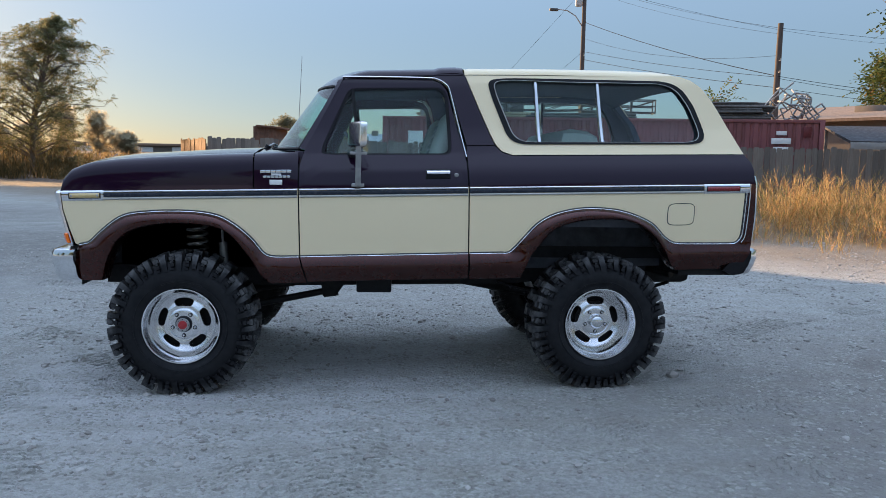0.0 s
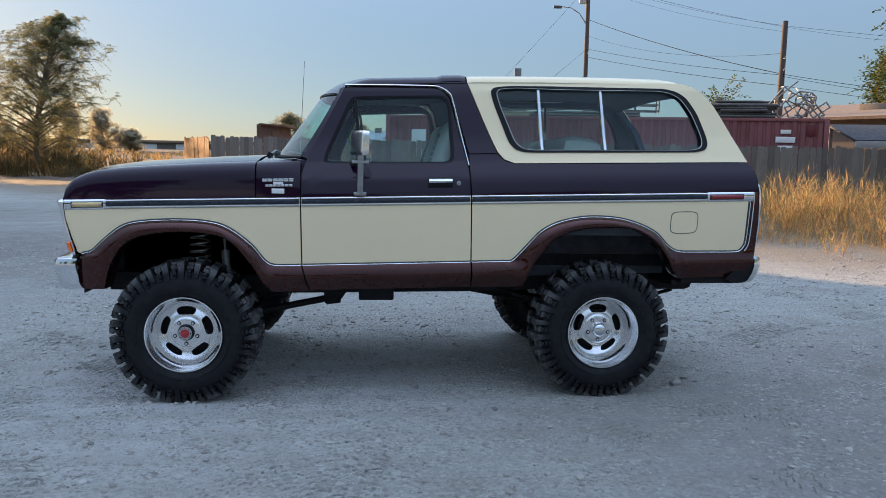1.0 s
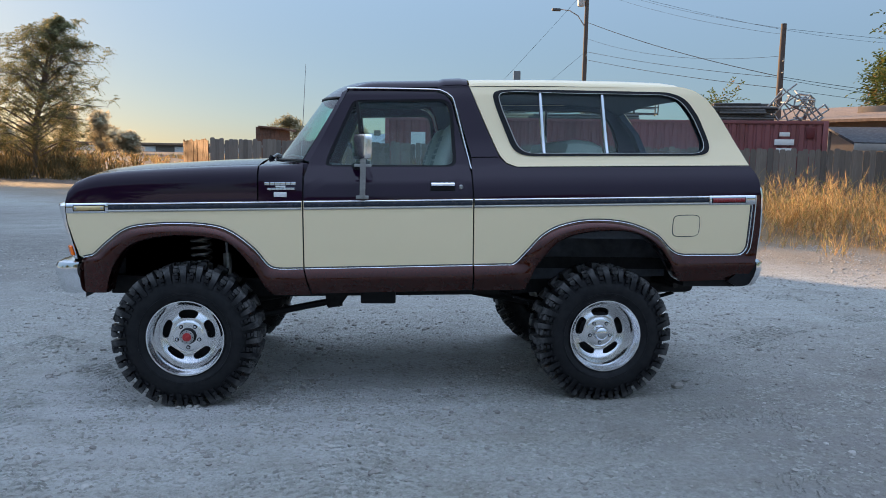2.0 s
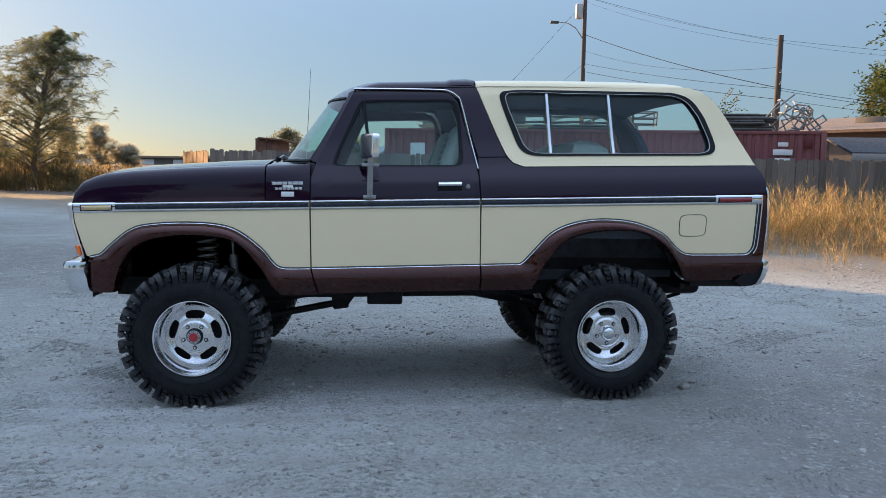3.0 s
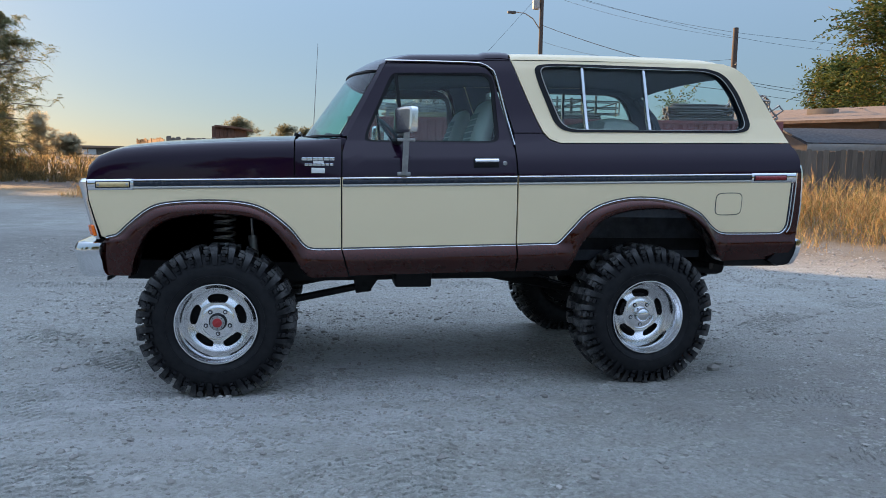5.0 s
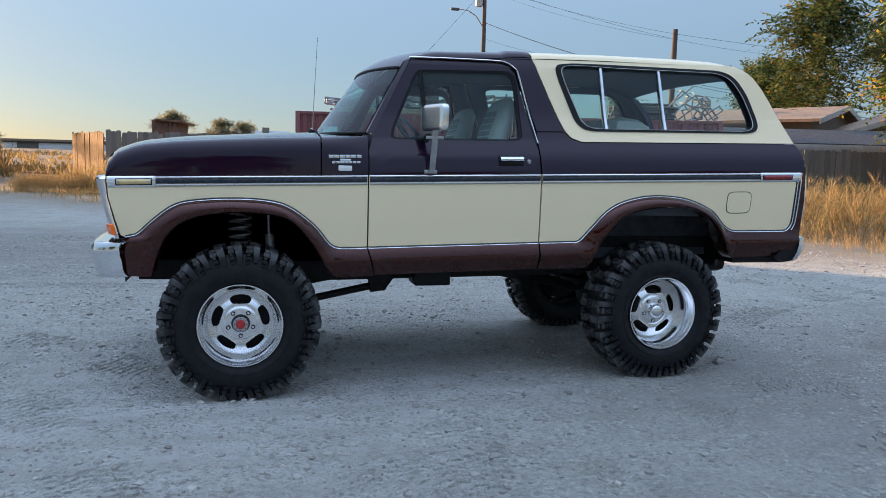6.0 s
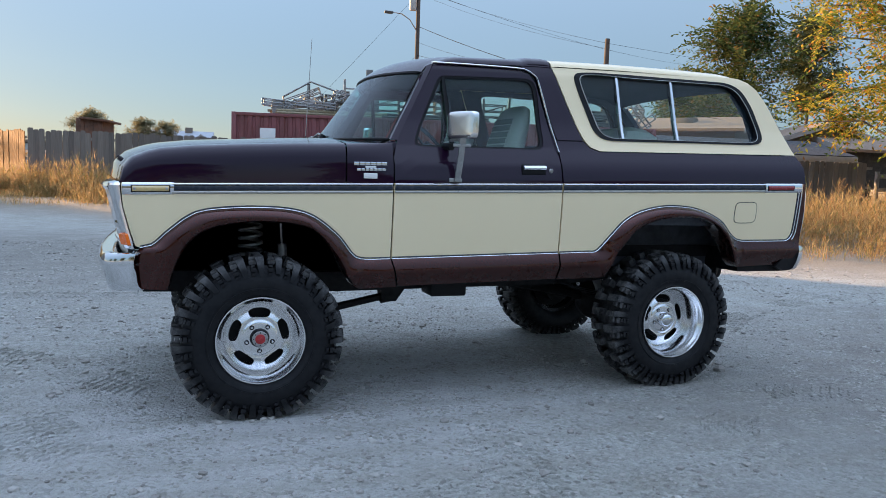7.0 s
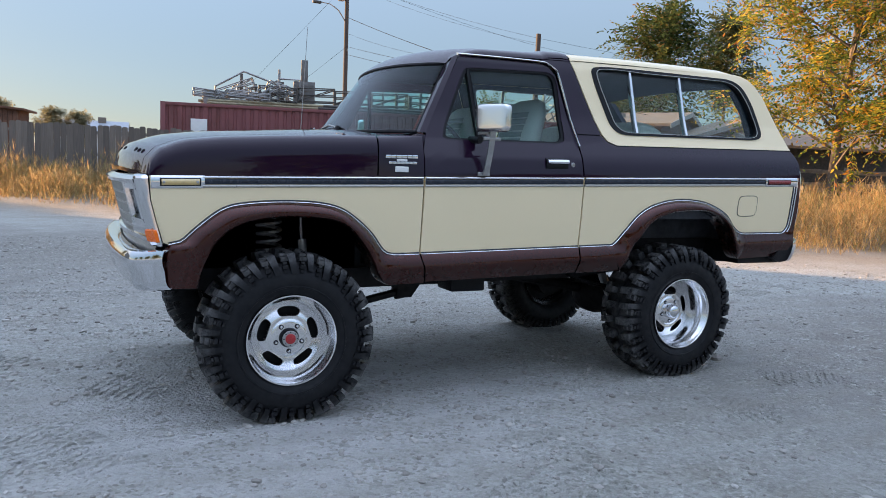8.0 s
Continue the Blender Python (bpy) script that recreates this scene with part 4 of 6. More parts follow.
    skin(bm, [(0.41, 1.535), (0.62, 1.535), (0.62, 1.57), (0.41, 1.57)], s, -0.022, 0.01)
    part("panel_gap_backing", bm, M_RUBBER, truck)

# wipers and aerial
for y0, y1 in ((-0.30, 0.12), (0.22, 0.62)):
    bm = bmesh.new()
    a, b = screen(-0.02, y0 / 0.86) + Vector((-0.04, 0, 0.025)), screen(0.03, y1 / 0.85) + Vector((-0.02, 0, 0.015))
    tube(bm, [a, a.lerp(b, 0.5) + Vector((-0.005, 0, 0.02)), b], 0.007, 6)
    wp = part("wiper_arm", bm, M_STEEL, truck)
    bm = bmesh.new()
    tube(bm, [a + Vector((0.03, 0.02, 0.0)), b + Vector((0.01, 0.1, 0.0))], 0.006, 5)
    tube(bm, [a + Vector((-0.02, 0, -0.03)), a + Vector((0, 0, 0.008))], 0.022, 8)
    part("wiper_blade", bm, M_RUBBER, wp)
bm = bmesh.new()
tube(bm, [(-0.80, 0.885, 1.50), (-0.795, 0.885, 1.56)], 0.014, 8)
tube(bm, [(-0.795, 0.885, 1.55), (-0.756, 0.883, 2.33)], 0.0035, 5, 0.002)
part("aerial", bm, M_STEEL, truck)

# rear bumper
bm = bmesh.new()
plan = spline([(2.316, 0.958), (2.340, 0.957), (2.362, 0.942), (2.377, 0.89), (2.384, 0.6), (2.386, 0.0)], 26)
plan = [(x, -y) for x, y in plan] + [(x, y) for x, y in plan[::-1][1:]]
loft(bm, [[B(x - ins, y, w) for x, y in plan] for w, ins in ((0.858, 0.05), (0.868, 0.02), (0.856, 0.0), (0.81, 0.0), (0.765, 0.014), (0.715, 0.044), (0.704, 0.075))])
rb = part("rear_bumper", bm, M_CHROME, truck, "chrome rear bumper")
for s in (-1, 1):
    bm = bmesh.new()
    loft(bm, [[B(x, s * y, w) for x, w in ((2.13, 0.735), (2.255, 0.846), (2.318, 0.858), (2.322, 0.775), (2.285, 0.706), (2.20, 0.700))] for y in (0.950, 0.93, 0.70)], closed=True, cap=True)
    part("bumper_end_cap", bm, M_RUBBER, rb, "black rubber bumper end")

# ---- truck: underside ----
bm = bmesh.new()
box(bm, -0.74, 0.80, -0.88, 0.88, 0.735, 0.80)
box(bm, 0.78, 2.24, -0.58, 0.58, 0.82, 0.90)
box(bm, 1.85, 2.24, -0.90, 0.90, 0.75, 0.90)
part("floor_pan", bm, M_UNDER, truck)
bm = bmesh.new()
box(bm, -1.90, -0.74, -0.36, 0.36, 0.66, 1.36, 0.04)
part("engine_bay", bm, M_UNDER, truck)
for s in (-1, 1):
    for x0, x1, yi, wt in ((-1.93, -0.70, 0.36, 1.26), (0.74, 1.90, 0.57, 1.20)):
        bm = bmesh.new()
        n = 14
        pts = []
        for k in range(n + 1):
            a = math.pi * k / n
            pts.append(((x0 + x1) / 2 - math.cos(a) * (x1 - x0) / 2, 0.80 + (wt - 0.80) * min(1, math.sin(a) * 1.25)))
        pts = [(x0, 0.72)] + pts + [(x1, 0.72)]
        loft(bm, [[B(x, s * y, w) for x, w in pts] for y in (0.90, 0.7, yi)])
        vs = [bm.verts.new(B(x, s * yi, w)) for x, w in pts]
        bm.faces.new(vs)
        part("wheel_well", bm, M_WELL, truck)
    bm = bmesh.new()
    for x0, x1, z0, z1, z2, z3 in ((-1.92, -0.8, 0.62, 0.74, 0.60, 0.72), (-0.8, 0.8, 0.60, 0.72, 0.62, 0.73), (0.8, 1.8, 0.62, 0.73, 0.72, 0.86), (1.8, 2.25, 0.72, 0.86, 0.70, 0.84)):
        loft(bm, [[Vector((x, s * y, z)) for y, z in ((0.40, a), (0.47, a), (0.47, b), (0.40, b))] for x, a, b in ((x0, z0, z1), (x1, z2, z3))], closed=True, cap=True)
    part("frame_rail", bm, M_UNDER, truck)
    # coil spring, shock absorber, radius arm
    bm = bmesh.new()
    tube(bm, [(-1.33 + 0.065 * math.cos(a), s * 0.47 + 0.065 * math.sin(a), 0.52 + a / (2 * math.pi) * 0.048) for a in np.linspace(0, 2 * math.pi * 12, 190)], 0.010, 6)
    part("coil_spring", bm, M_STEEL, truck, "grey coil spring")
    bm = bmesh.new()
    tube(bm, [(-1.13, s * 0.52, 0.50), (-1.155, s * 0.515, 0.90)], 0.029, 12)
    tube(bm, [(-1.155, s * 0.515, 0.90), (-1.165, s * 0.51, 1.10)], 0.009, 8)
    part("shock_absorber", bm, M_STEEL, truck, "grey shock absorber")
    bm = bmesh.new()
    tube(bm, [(-1.28, s * 0.50, 0.43), (-0.95, s * 0.43, 0.465), (-0.46, s * 0.345, 0.548)], 0.024, 10)
    tube(bm, [(-0.50, s * 0.345, 0.543), (-0.40, s * 0.335, 0.557)], 0.048, 12)
    part("radius_arm", bm, M_UNDER, truck)
    bm = bmesh.new()
    loft(bm, [[Vector((x, s * y, z)) for x, z in ((-0.50, 0.515), (-0.41, 0.515), (-0.30, 0.67), (-0.52, 0.68))] for y in (0.30, 0.40)], closed=True, cap=True)
    part("arm_bracket", bm, M_UNDER, truck)
    # rear leaf springs and shocks
    bm = bmesh.new()
    for k in range(5):
        L = 0.62 - k * 0.1
        loft(bm, [[Vector((1.325 + q * L, s * (0.50 + yy), 0.535 + 0.13 * (q * L) ** 2 * 2 - k * 0.012 + zz)) for yy, zz in ((-0.03, 0), (0.03, 0), (0.03, 0.010), (-0.03, 0.010))] for q in np.linspace(-1, 1, 9)], closed=True, cap=True)
    part("leaf_spring", bm, M_UNDER, truck)
    bm = bmesh.new()
    tube(bm, [(1.16, s * 0.42, 0.42), (1.02, s * 0.40, 0.72)], 0.03, 10)
    tube(bm, [(1.02, s * 0.40, 0.72), (0.96, s * 0.39, 0.85)], 0.009, 8)
    part("shock_absorber", bm, M_STEEL, truck)
for x, dy in ((-1.321, 0.22), (1.326, 0.0)):
    bm = bmesh.new()
    tube(bm, [(x, -0.80, 0.428), (x, 0.80, 0.428)], 0.047, 14)
    for s in (-1, 1):
        tube(bm, [(x, s * 0.62, 0.428), (x, s * 0.80, 0.428)], 0.13, 20)
    rows = [[Vector((x + r * math.cos(a), dy + yy, 0.42 + r * 0.95 * math.sin(a))) for a in np.linspace(0, 2 * math.pi, 18, endpoint=False)] for yy, r in ((-0.22, 0.05), (-0.14, 0.12), (-0.04, 0.165), (0.06, 0.165), (0.14, 0.12), (0.22, 0.05))]
    loft(bm, rows, closed=True, cap=True)
    part("axle", bm, M_UNDER, truck)
bm = bmesh.new()
tube(bm, [(-0.1, 0.05, 0.66), (0.3, 0.03, 0.62), (1.18, 0.0, 0.46)], 0.038, 10)
tube(bm, [(-0.3, 0.25, 0.60), (-1.2, 0.22, 0.44)], 0.032, 10)
part("drive_shaft", bm, M_UNDER, truck)
bm = bmesh.new()
box(bm, -0.30, 0.03, -0.34, 0.30, 0.585, 0.75, 0.03)
box(bm, -0.9, -0.25, -0.18, 0.22, 0.60, 0.85, 0.05)
part("transfer_case", bm, M_UNDER, truck)
# box for the dark crossmember that shows below the sill
bm = bmesh.new()
box(bm, -0.262, -0.028, -0.66, -0.46, 0.584, 0.73, 0.012)
part("battery_box", bm, M_RUBBER, truck)
bm = bmesh.new()
tube(bm, [(-0.6, 0.5, 0.66), (0.5, 0.55, 0.66), (0.85, 0.5, 0.72), (1.5, 0.52, 0.80), (1.78, -0.4, 0.74), (1.92, -0.62, 0.72)], 0.032, 10)
tube(bm, [(0.0, 0.52, 0.66), (0.5, 0.55, 0.66)], 0.09, 14)
part("exhaust", bm, M_UNDER, truck)
bm = bmesh.new()
box(bm, 1.62, 2.15, -0.42, 0.42, 0.62, 0.80, 0.05)
part("fuel_tank", bm, M_UNDER, truck)
bm = bmesh.new()
tube(bm, [(-0.05, -0.60, 0.715), (0.05, -0.60, 0.69), (0.2, -0.60, 0.69), (0.30, -0.60, 0.715)], 0.007, 6)
part("brake_line", bm, M_UNDER, truck)

# ---- truck: cabin ----
bm = bmesh.new()
box(bm, -0.72, -0.42, -0.84, 0.84, 1.20, 1.50, 0.05)
loft(bm, [[B(x, y, w) for y in np.linspace(-0.84, 0.84, 9)] for x, w in ((-0.80, 1.50), (-0.62, 1.535), (-0.45, 1.52), (-0.40, 1.46))])
dash = part("dashboard", bm, M_INNER, truck)
bm = bmesh.new()
hub = Vector((-0.22, -0.42, 1.50))
ax = Vector((0.62, 0, 0.55)).normalized()
tube(bm, ring_at(hub, ax, 0.195, 28) + [ring_at(hub, ax, 0.195, 28)[0]], 0.012, 8)
for a in (0.3, math.pi - 0.3, math.pi * 1.5):
    r = ring_at(hub, ax, 0.19, 360)[int(math.degrees(a)) % 360]
    tube(bm, [hub - ax * 0.02, r], 0.009, 6)
tube(bm, [hub, hub - ax * 0.28], 0.028, 10)
tube(bm, [hub - ax * 0.03, hub + ax * 0.012], 0.05, 14)
part("steering_wheel", bm, M_INNER, dash)


def front_seat(y):
    e = new("front_seat")
    e.parent = truck
    tagged(e, "grey-green cloth bucket seat with pale ribs")
    bm = bmesh.new()
    box(bm, -0.28, 0.24, y - 0.27, y + 0.27, 1.06, 1.24, 0.06)
    part("cushion", bm, M_VINYL, e)
    bm = bmesh.new()
    rows = []
    for z, x, hw, th in ((1.20, 0.20, 0.23, 0.07), (1.40, 0.255, 0.235, 0.075), (1.58, 0.30, 0.23, 0.07), (1.70, 0.335, 0.21, 0.06), (1.765, 0.352, 0.18, 0.045), (1.79, 0.358, 0.12, 0.02)):
        rows.append([Vector((x + th * math.sin(a), y + hw * (abs(math.cos(a)) ** 0.5) * (1 if math.cos(a) > 0 else -1), z)) for a in np.linspace(0, 2 * math.pi, 24, endpoint=False)])
    loft(bm, rows, closed=True, cap=True)
    back = part("backrest", bm, M_VINYL, e)
    bm = bmesh.new()
    for k in range(11):
        z0 = 1.25 + k * 0.042
        rows = []
        for dz, o in ((0.0, 0.008), (0.006, -0.003), (0.021, -0.007), (0.036, -0.003), (0.042, 0.008)):
            x = float(np.interp(z0 + dz, (1.24, 1.40, 1.58, 1.70, 1.735), (0.213, 0.255, 0.303, 0.346, 0.362))) - 0.073 + o
            rows.append([Vector((x + 0.005 * abs(d) / 0.14, y + d, z0 + dz)) for d in np.linspace(-0.14, 0.14, 7)])
        loft(bm, rows)
    part("backrest_ribs", bm, M_CLOTH, back)
    return e


front_seat(-0.45)
front_seat(0.45)
bench = new("rear_bench")
bench.parent = truck
bm = bmesh.new()
box(bm, 0.95, 1.40, -0.62, 0.62, 1.12, 1.32, 0.06)
part("cushion", bm, M_VINYL, bench)
bm = bmesh.new()
box(bm, -0.16, 0.16, -0.62, 0.62, 0, 0.44, 0.10, Matrix.Translation((1.20, 0, 1.26)) @ Matrix.Rotation(0.12, 4, "Y"))
part("backrest", bm, M_VINYL, bench)
for s in (-1, 1):
    bm = bmesh.new()
    skin(bm, [(-0.56, 0.80), (-0.56, 1.50), (0.40, 1.48), (0.42, 0.80)], s, -0.06, 0.02)
    part("door_card", bm, M_INNER, truck)
    bm = bmesh.new()
    skin(bm, [(0.46, 1.05), (0.44, 1.54), (2.20, 1.53), (2.22, 1.0)], s, -0.05, 0.02)
    part("side_trim", bm, M_INNER, truck)
    bm = bmesh.new()
    skin(bm, [(0.33, 1.92), (0.43, 1.55), (0.62, 1.55), (0.50, 1.80), (0.42, 1.99), (0.29, 1.985)], s, -0.045, 0.02)
    part("pillar_trim", bm, M_LINER, truck)

# ---- ground ----
def rise(x, y):
    """The lot is level; it lifts a little towards the fence and the far side."""
    d = (y + 0.75 * x) - 10.5
    slope = 0.022 * max(0.0, min(y, 240.0) - 40.0) * max(0.0, min(1.0, (4.0 - x) / 12.0))
    return 0.22 * max(0.0, min(1.0, d / 6.0)) ** 1.5 + slope


def edge_line(x):
    """Where gravel gives way to weeds."""
    return 15.0 - 0.91 * x + 0.5 * math.sin(x * 0.9) + 0.3 * math.sin(x * 2.3 + 1)


def ground_z(x, y):
    z = rise(x, y)
    if -16 < x < 18 and -9 < y < 20:
        z += 0.020 * noise.noise((x * 0.35, y * 0.35, 0.2)) + 0.008 * noise.noise((x * 1.3, y * 1.3, 3.1)) + 0.004 * noise.noise((x * 4.5, y * 4.5, 7.7))
        if -5.5 < x < 6 and -5.5 < y < 4:
            rough = 0.55 + 0.9 * noise.noise((x * 0.9, y * 0.9, 4.4))
            z += max(0.2, rough) * 1.5 * (0.006 * noise.noise((x * 11, y * 11, 1.7)) + 0.007 * abs(noise.noise((x * 19, y * 19, 2.9))))
    return z


def lines(a, b, step, far):
    core = list(np.arange(a, b + step / 2, step))
    out, lo, hi, d = list(core), a, b, step
    while hi < far:
        d *= 1.05 if d < 0.4 else 1.28
        lo, hi = lo - d, hi + d
        out += [lo, hi]
    return sorted(out)


gx, gy = lines(-4.8, 5.2, 0.026, 1800), lines(-4.9, 3.2, 0.026, 1800)
nx, ny = len(gx), len(gy)
gv = [(x, y, ground_z(x, y)) for y in gy for x in gx]
gf = [(j * nx + i, j * nx + i + 1, (j + 1) * nx + i + 1, (j + 1) * nx + i) for j in range(ny - 1) for i in range(nx - 1)]

g = Mat("packed_gravel", (0.3, 0.28, 0.25), 0.9)
pos = g.coord()
sep = g.node("ShaderNodeSeparateXYZ")
g.link(pos, sep.inputs[0])
fine = g.noise(34, 10, 0.88)
mid = g.noise(9, 6, 0.65)
big = g.noise(0.55, 4, 0.6)
patch = g.noise(1.7, 7, 0.68)
stones = g.node("ShaderNodeTexVoronoi", Scale=38.0)
g.link(pos, stones.inputs["Vector"])
# pale dust, scuffed to tan soil in patches
base = g.ramp(patch, (0.36, (0.453, 0.454, 0.420)), (0.50, (0.399, 0.399, 0.361)), (0.60, (0.322, 0.314, 0.273)), (0.72, (0.269, 0.253, 0.212)))
base = g.mix(g.ramp(big, (0.42, 0.0), (0.64, 0.6)), base, (0.467, 0.469, 0.442))
base = g.mix(g.ramp(mid, (0.40, 0.0), (0.68, 0.45)), base, (0.301, 0.296, 0.262))
# dark and pale fine grain, also carrying the shade of small crevices
base = g.mix(g.ramp(fine, (0.42, 0.50), (0.495, 0.0)), base, (0.150, 0.146, 0.132))
base = g.mix(g.ramp(fine, (0.505, 0.0), (0.585, 0.42)), base, (0.62, 0.625, 0.605))
# loose soil that the wheels have turned over beside the truck
soil = g.node("ShaderNodeMapping", Location=(0.82, 0.28, 0.0), Rotation=(0.0, 0.0, 0.15), Scale=(0.40, 1.15, 1.0))
g.link(pos, soil.inputs["Vector"])
far_off = g.node("ShaderNodeVectorMath")
far_off.operation = "LENGTH"
g.link(soil.outputs[0], far_off.inputs[0])
ragged = g.node("ShaderNodeMath")
ragged.operation = "MULTIPLY_ADD"
g.link(g.noise(2.4, 6, 0.65), ragged.inputs[0])
ragged.inputs[1].default_value = 1.3
g.link(far_off.outputs["Value"], ragged.inputs[2])
base = g.mix(g.ramp(ragged.outputs[0], (0.80, 0.10), (1.0, 0.0)), base, (0.256, 0.239, 0.194))
# pale dust, a browner stretch, and patches that paint light and shade into gravel
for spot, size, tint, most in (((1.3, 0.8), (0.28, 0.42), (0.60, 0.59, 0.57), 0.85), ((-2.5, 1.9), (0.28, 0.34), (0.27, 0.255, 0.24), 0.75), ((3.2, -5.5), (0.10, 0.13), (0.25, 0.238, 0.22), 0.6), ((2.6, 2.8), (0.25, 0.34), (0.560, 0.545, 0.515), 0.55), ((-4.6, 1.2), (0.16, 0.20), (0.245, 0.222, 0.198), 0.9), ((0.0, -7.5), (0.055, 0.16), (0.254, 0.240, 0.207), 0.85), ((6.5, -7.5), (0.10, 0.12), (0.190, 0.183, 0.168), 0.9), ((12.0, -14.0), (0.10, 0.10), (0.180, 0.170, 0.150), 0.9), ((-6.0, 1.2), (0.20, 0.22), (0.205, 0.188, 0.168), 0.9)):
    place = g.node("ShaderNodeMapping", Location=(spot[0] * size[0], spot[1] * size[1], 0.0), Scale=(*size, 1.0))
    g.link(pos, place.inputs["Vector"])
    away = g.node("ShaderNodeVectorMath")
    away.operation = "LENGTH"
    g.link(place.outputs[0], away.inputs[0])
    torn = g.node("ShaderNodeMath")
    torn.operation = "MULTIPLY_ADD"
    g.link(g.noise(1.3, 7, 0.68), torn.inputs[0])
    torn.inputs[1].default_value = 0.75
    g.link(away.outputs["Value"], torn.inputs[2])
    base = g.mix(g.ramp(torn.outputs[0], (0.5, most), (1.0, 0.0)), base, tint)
# packed stones show through where the dust is thin
cells = g.node("ShaderNodeTexVoronoi", Scale=46.0)
g.link(pos, cells.inputs["Vector"])
cellrgb = g.node("ShaderNodeSeparateColor")
g.link(cells.outputs["Color"], cellrgb.inputs[0])
grit = g.ramp(cellrgb.outputs[0], (0.0, (0.169, 0.162, 0.140)), (0.5, (0.338, 0.332, 0.289)), (1.0, (0.525, 0.524, 0.482)))
show = g.mix(1.0, g.ramp(cellrgb.outputs[1], (0.45, 0.0), (0.60, 0.85)), g.ramp(g.noise(3.1, 5, 0.6), (0.40, 0.15), (0.60, 0.9)), "MULTIPLY")
base = g.mix(show, base, grit)
# tyre tracks run along the lot as faint darker bands
tracks = g.node("ShaderNodeTexWave", Scale=0.9, Distortion=2.2, Detail=2.0, Detail_Scale=0.6)
tracks.wave_type, tracks.bands_direction = "BANDS", "Y"
g.link(g.coord((0.15, 1, 1)), tracks.inputs["Vector"])
base = g.mix(g.ramp(tracks.outputs["Fac"], (0.45, 0.0), (0.9, 0.22)), base, (0.31, 0.29, 0.24))
# soil with dry litter past the edge, then a far dry field
wob = g.node("ShaderNodeMath")
wob.operation = "MULTIPLY_ADD"
g.link(sep.outputs["X"], wob.inputs[0])
wob.inputs[1].default_value = 0.91
g.link(sep.outputs["Y"], wob.inputs[2])
wob2 = g.node("ShaderNodeMath")
wob2.operation = "MULTIPLY_ADD"
g.link(g.noise(0.9, 5, 0.6), wob2.inputs[0])
wob2.inputs[1].default_value = -3.0
g.link(wob.outputs[0], wob2.inputs[2])
# a tan verge before the weeds, its tint also carrying the low sun's warmth
verge = g.node("ShaderNodeMapRange", From_Min=8.6, From_Max=11.8)
g.link(wob2.outputs[0], verge.inputs["Value"])
base = g.mix(g.mix(1.0, verge.outputs[0], g.ramp(mid, (0.25, 0.9), (0.8, 0.55)), "MULTIPLY"), base, g.ramp(fine, (0.3, (0.15, 0.110, 0.068)), (0.6, (0.27, 0.21, 0.14)), (0.75, (0.36, 0.30, 0.21))))
far = g.node("ShaderNodeMapRange", From_Min=13.2, From_Max=14.4)
g.link(wob2.outputs[0], far.inputs["Value"])
litter = g.ramp(g.noise(14, 8, 0.75), (0.3, (0.10, 0.075, 0.045)), (0.55, (0.24, 0.17, 0.09)), (0.8, (0.40, 0.30, 0.17)))
base = g.mix(far.outputs[0], base, litter)
# brown dirt lane, coloured darker for the tree shade that lies on it
lane = g.node("ShaderNodeMapRange", From_Min=17.5, From_Max=18.6)
g.link(wob2.outputs[0], lane.inputs["Value"])
lane_end = g.node("ShaderNodeMapRange", From_Min=-5.0, From_Max=-7.5)
g.link(sep.outputs["X"], lane_end.inputs["Value"])
base = g.mix(g.mix(1.0, lane.outputs[0], lane_end.outputs[0], "MULTIPLY"), base, g.ramp(mid, (0.3, (0.075, 0.056, 0.042)), (0.7, (0.125, 0.098, 0.074))))
base = g.mix(1.0, base, (0.87, 0.87, 0.87), "MULTIPLY")
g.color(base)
hgt = g.mix(0.45, g.mix(0.5, g.ramp(stones.outputs["Distance"], (0.0, 1.0), (0.5, 0.0)), fine), mid)
g.bump(hgt, 1.0, 0.05)
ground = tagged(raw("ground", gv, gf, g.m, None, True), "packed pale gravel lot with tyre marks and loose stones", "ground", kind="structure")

# loose stones on the lot
rng = random.Random(4)
k = Mat("loose_stone", (0.35, 0.33, 0.30), 0.9)
k.color(k.ramp(k.island(), (0.0, (0.21, 0.195, 0.175)), (0.3, (0.29, 0.27, 0.245)), (0.6, (0.34, 0.325, 0.295)), (0.9, (0.39, 0.37, 0.34)), (1.0, (0.46, 0.44, 0.41))))
k.bump(k.noise(90, 5), 0.4, 0.004)
M_STONE = k.m
ICO = bmesh.new()
bmesh.ops.create_icosphere(ICO, subdivisions=1, radius=1)
ico_v = [v.co.copy() for v in ICO.verts]
ICO.verts.index_update()
ico_f = [tuple(v.index for v in f.verts) for f in ICO.faces]
ICO.free()


def stones_mesh(name, spots, label):
    vs, fs = [], []
    for x, y, r in spots:
        z, sq = ground_z(x, y), rng.uniform(0.45, 0.8)
        a, st = rng.uniform(0, 6.3), rng.uniform(0.7, 1.4)
        b = len(vs)
        for v in ico_v:
            q = rng.uniform(0.78, 1.15) * r
            px, py = v.x * q * st, v.y * q
            vs.append((x + px * math.cos(a) - py * math.sin(a), y + px * math.sin(a) + py * math.cos(a), z + v.z * q * sq + r * 0.15))
        fs += [tuple(i + b for i in f) for f in ico_f]
    return tagged(raw(name, vs, fs, M_STONE), label, "gravel", kind="stuff")


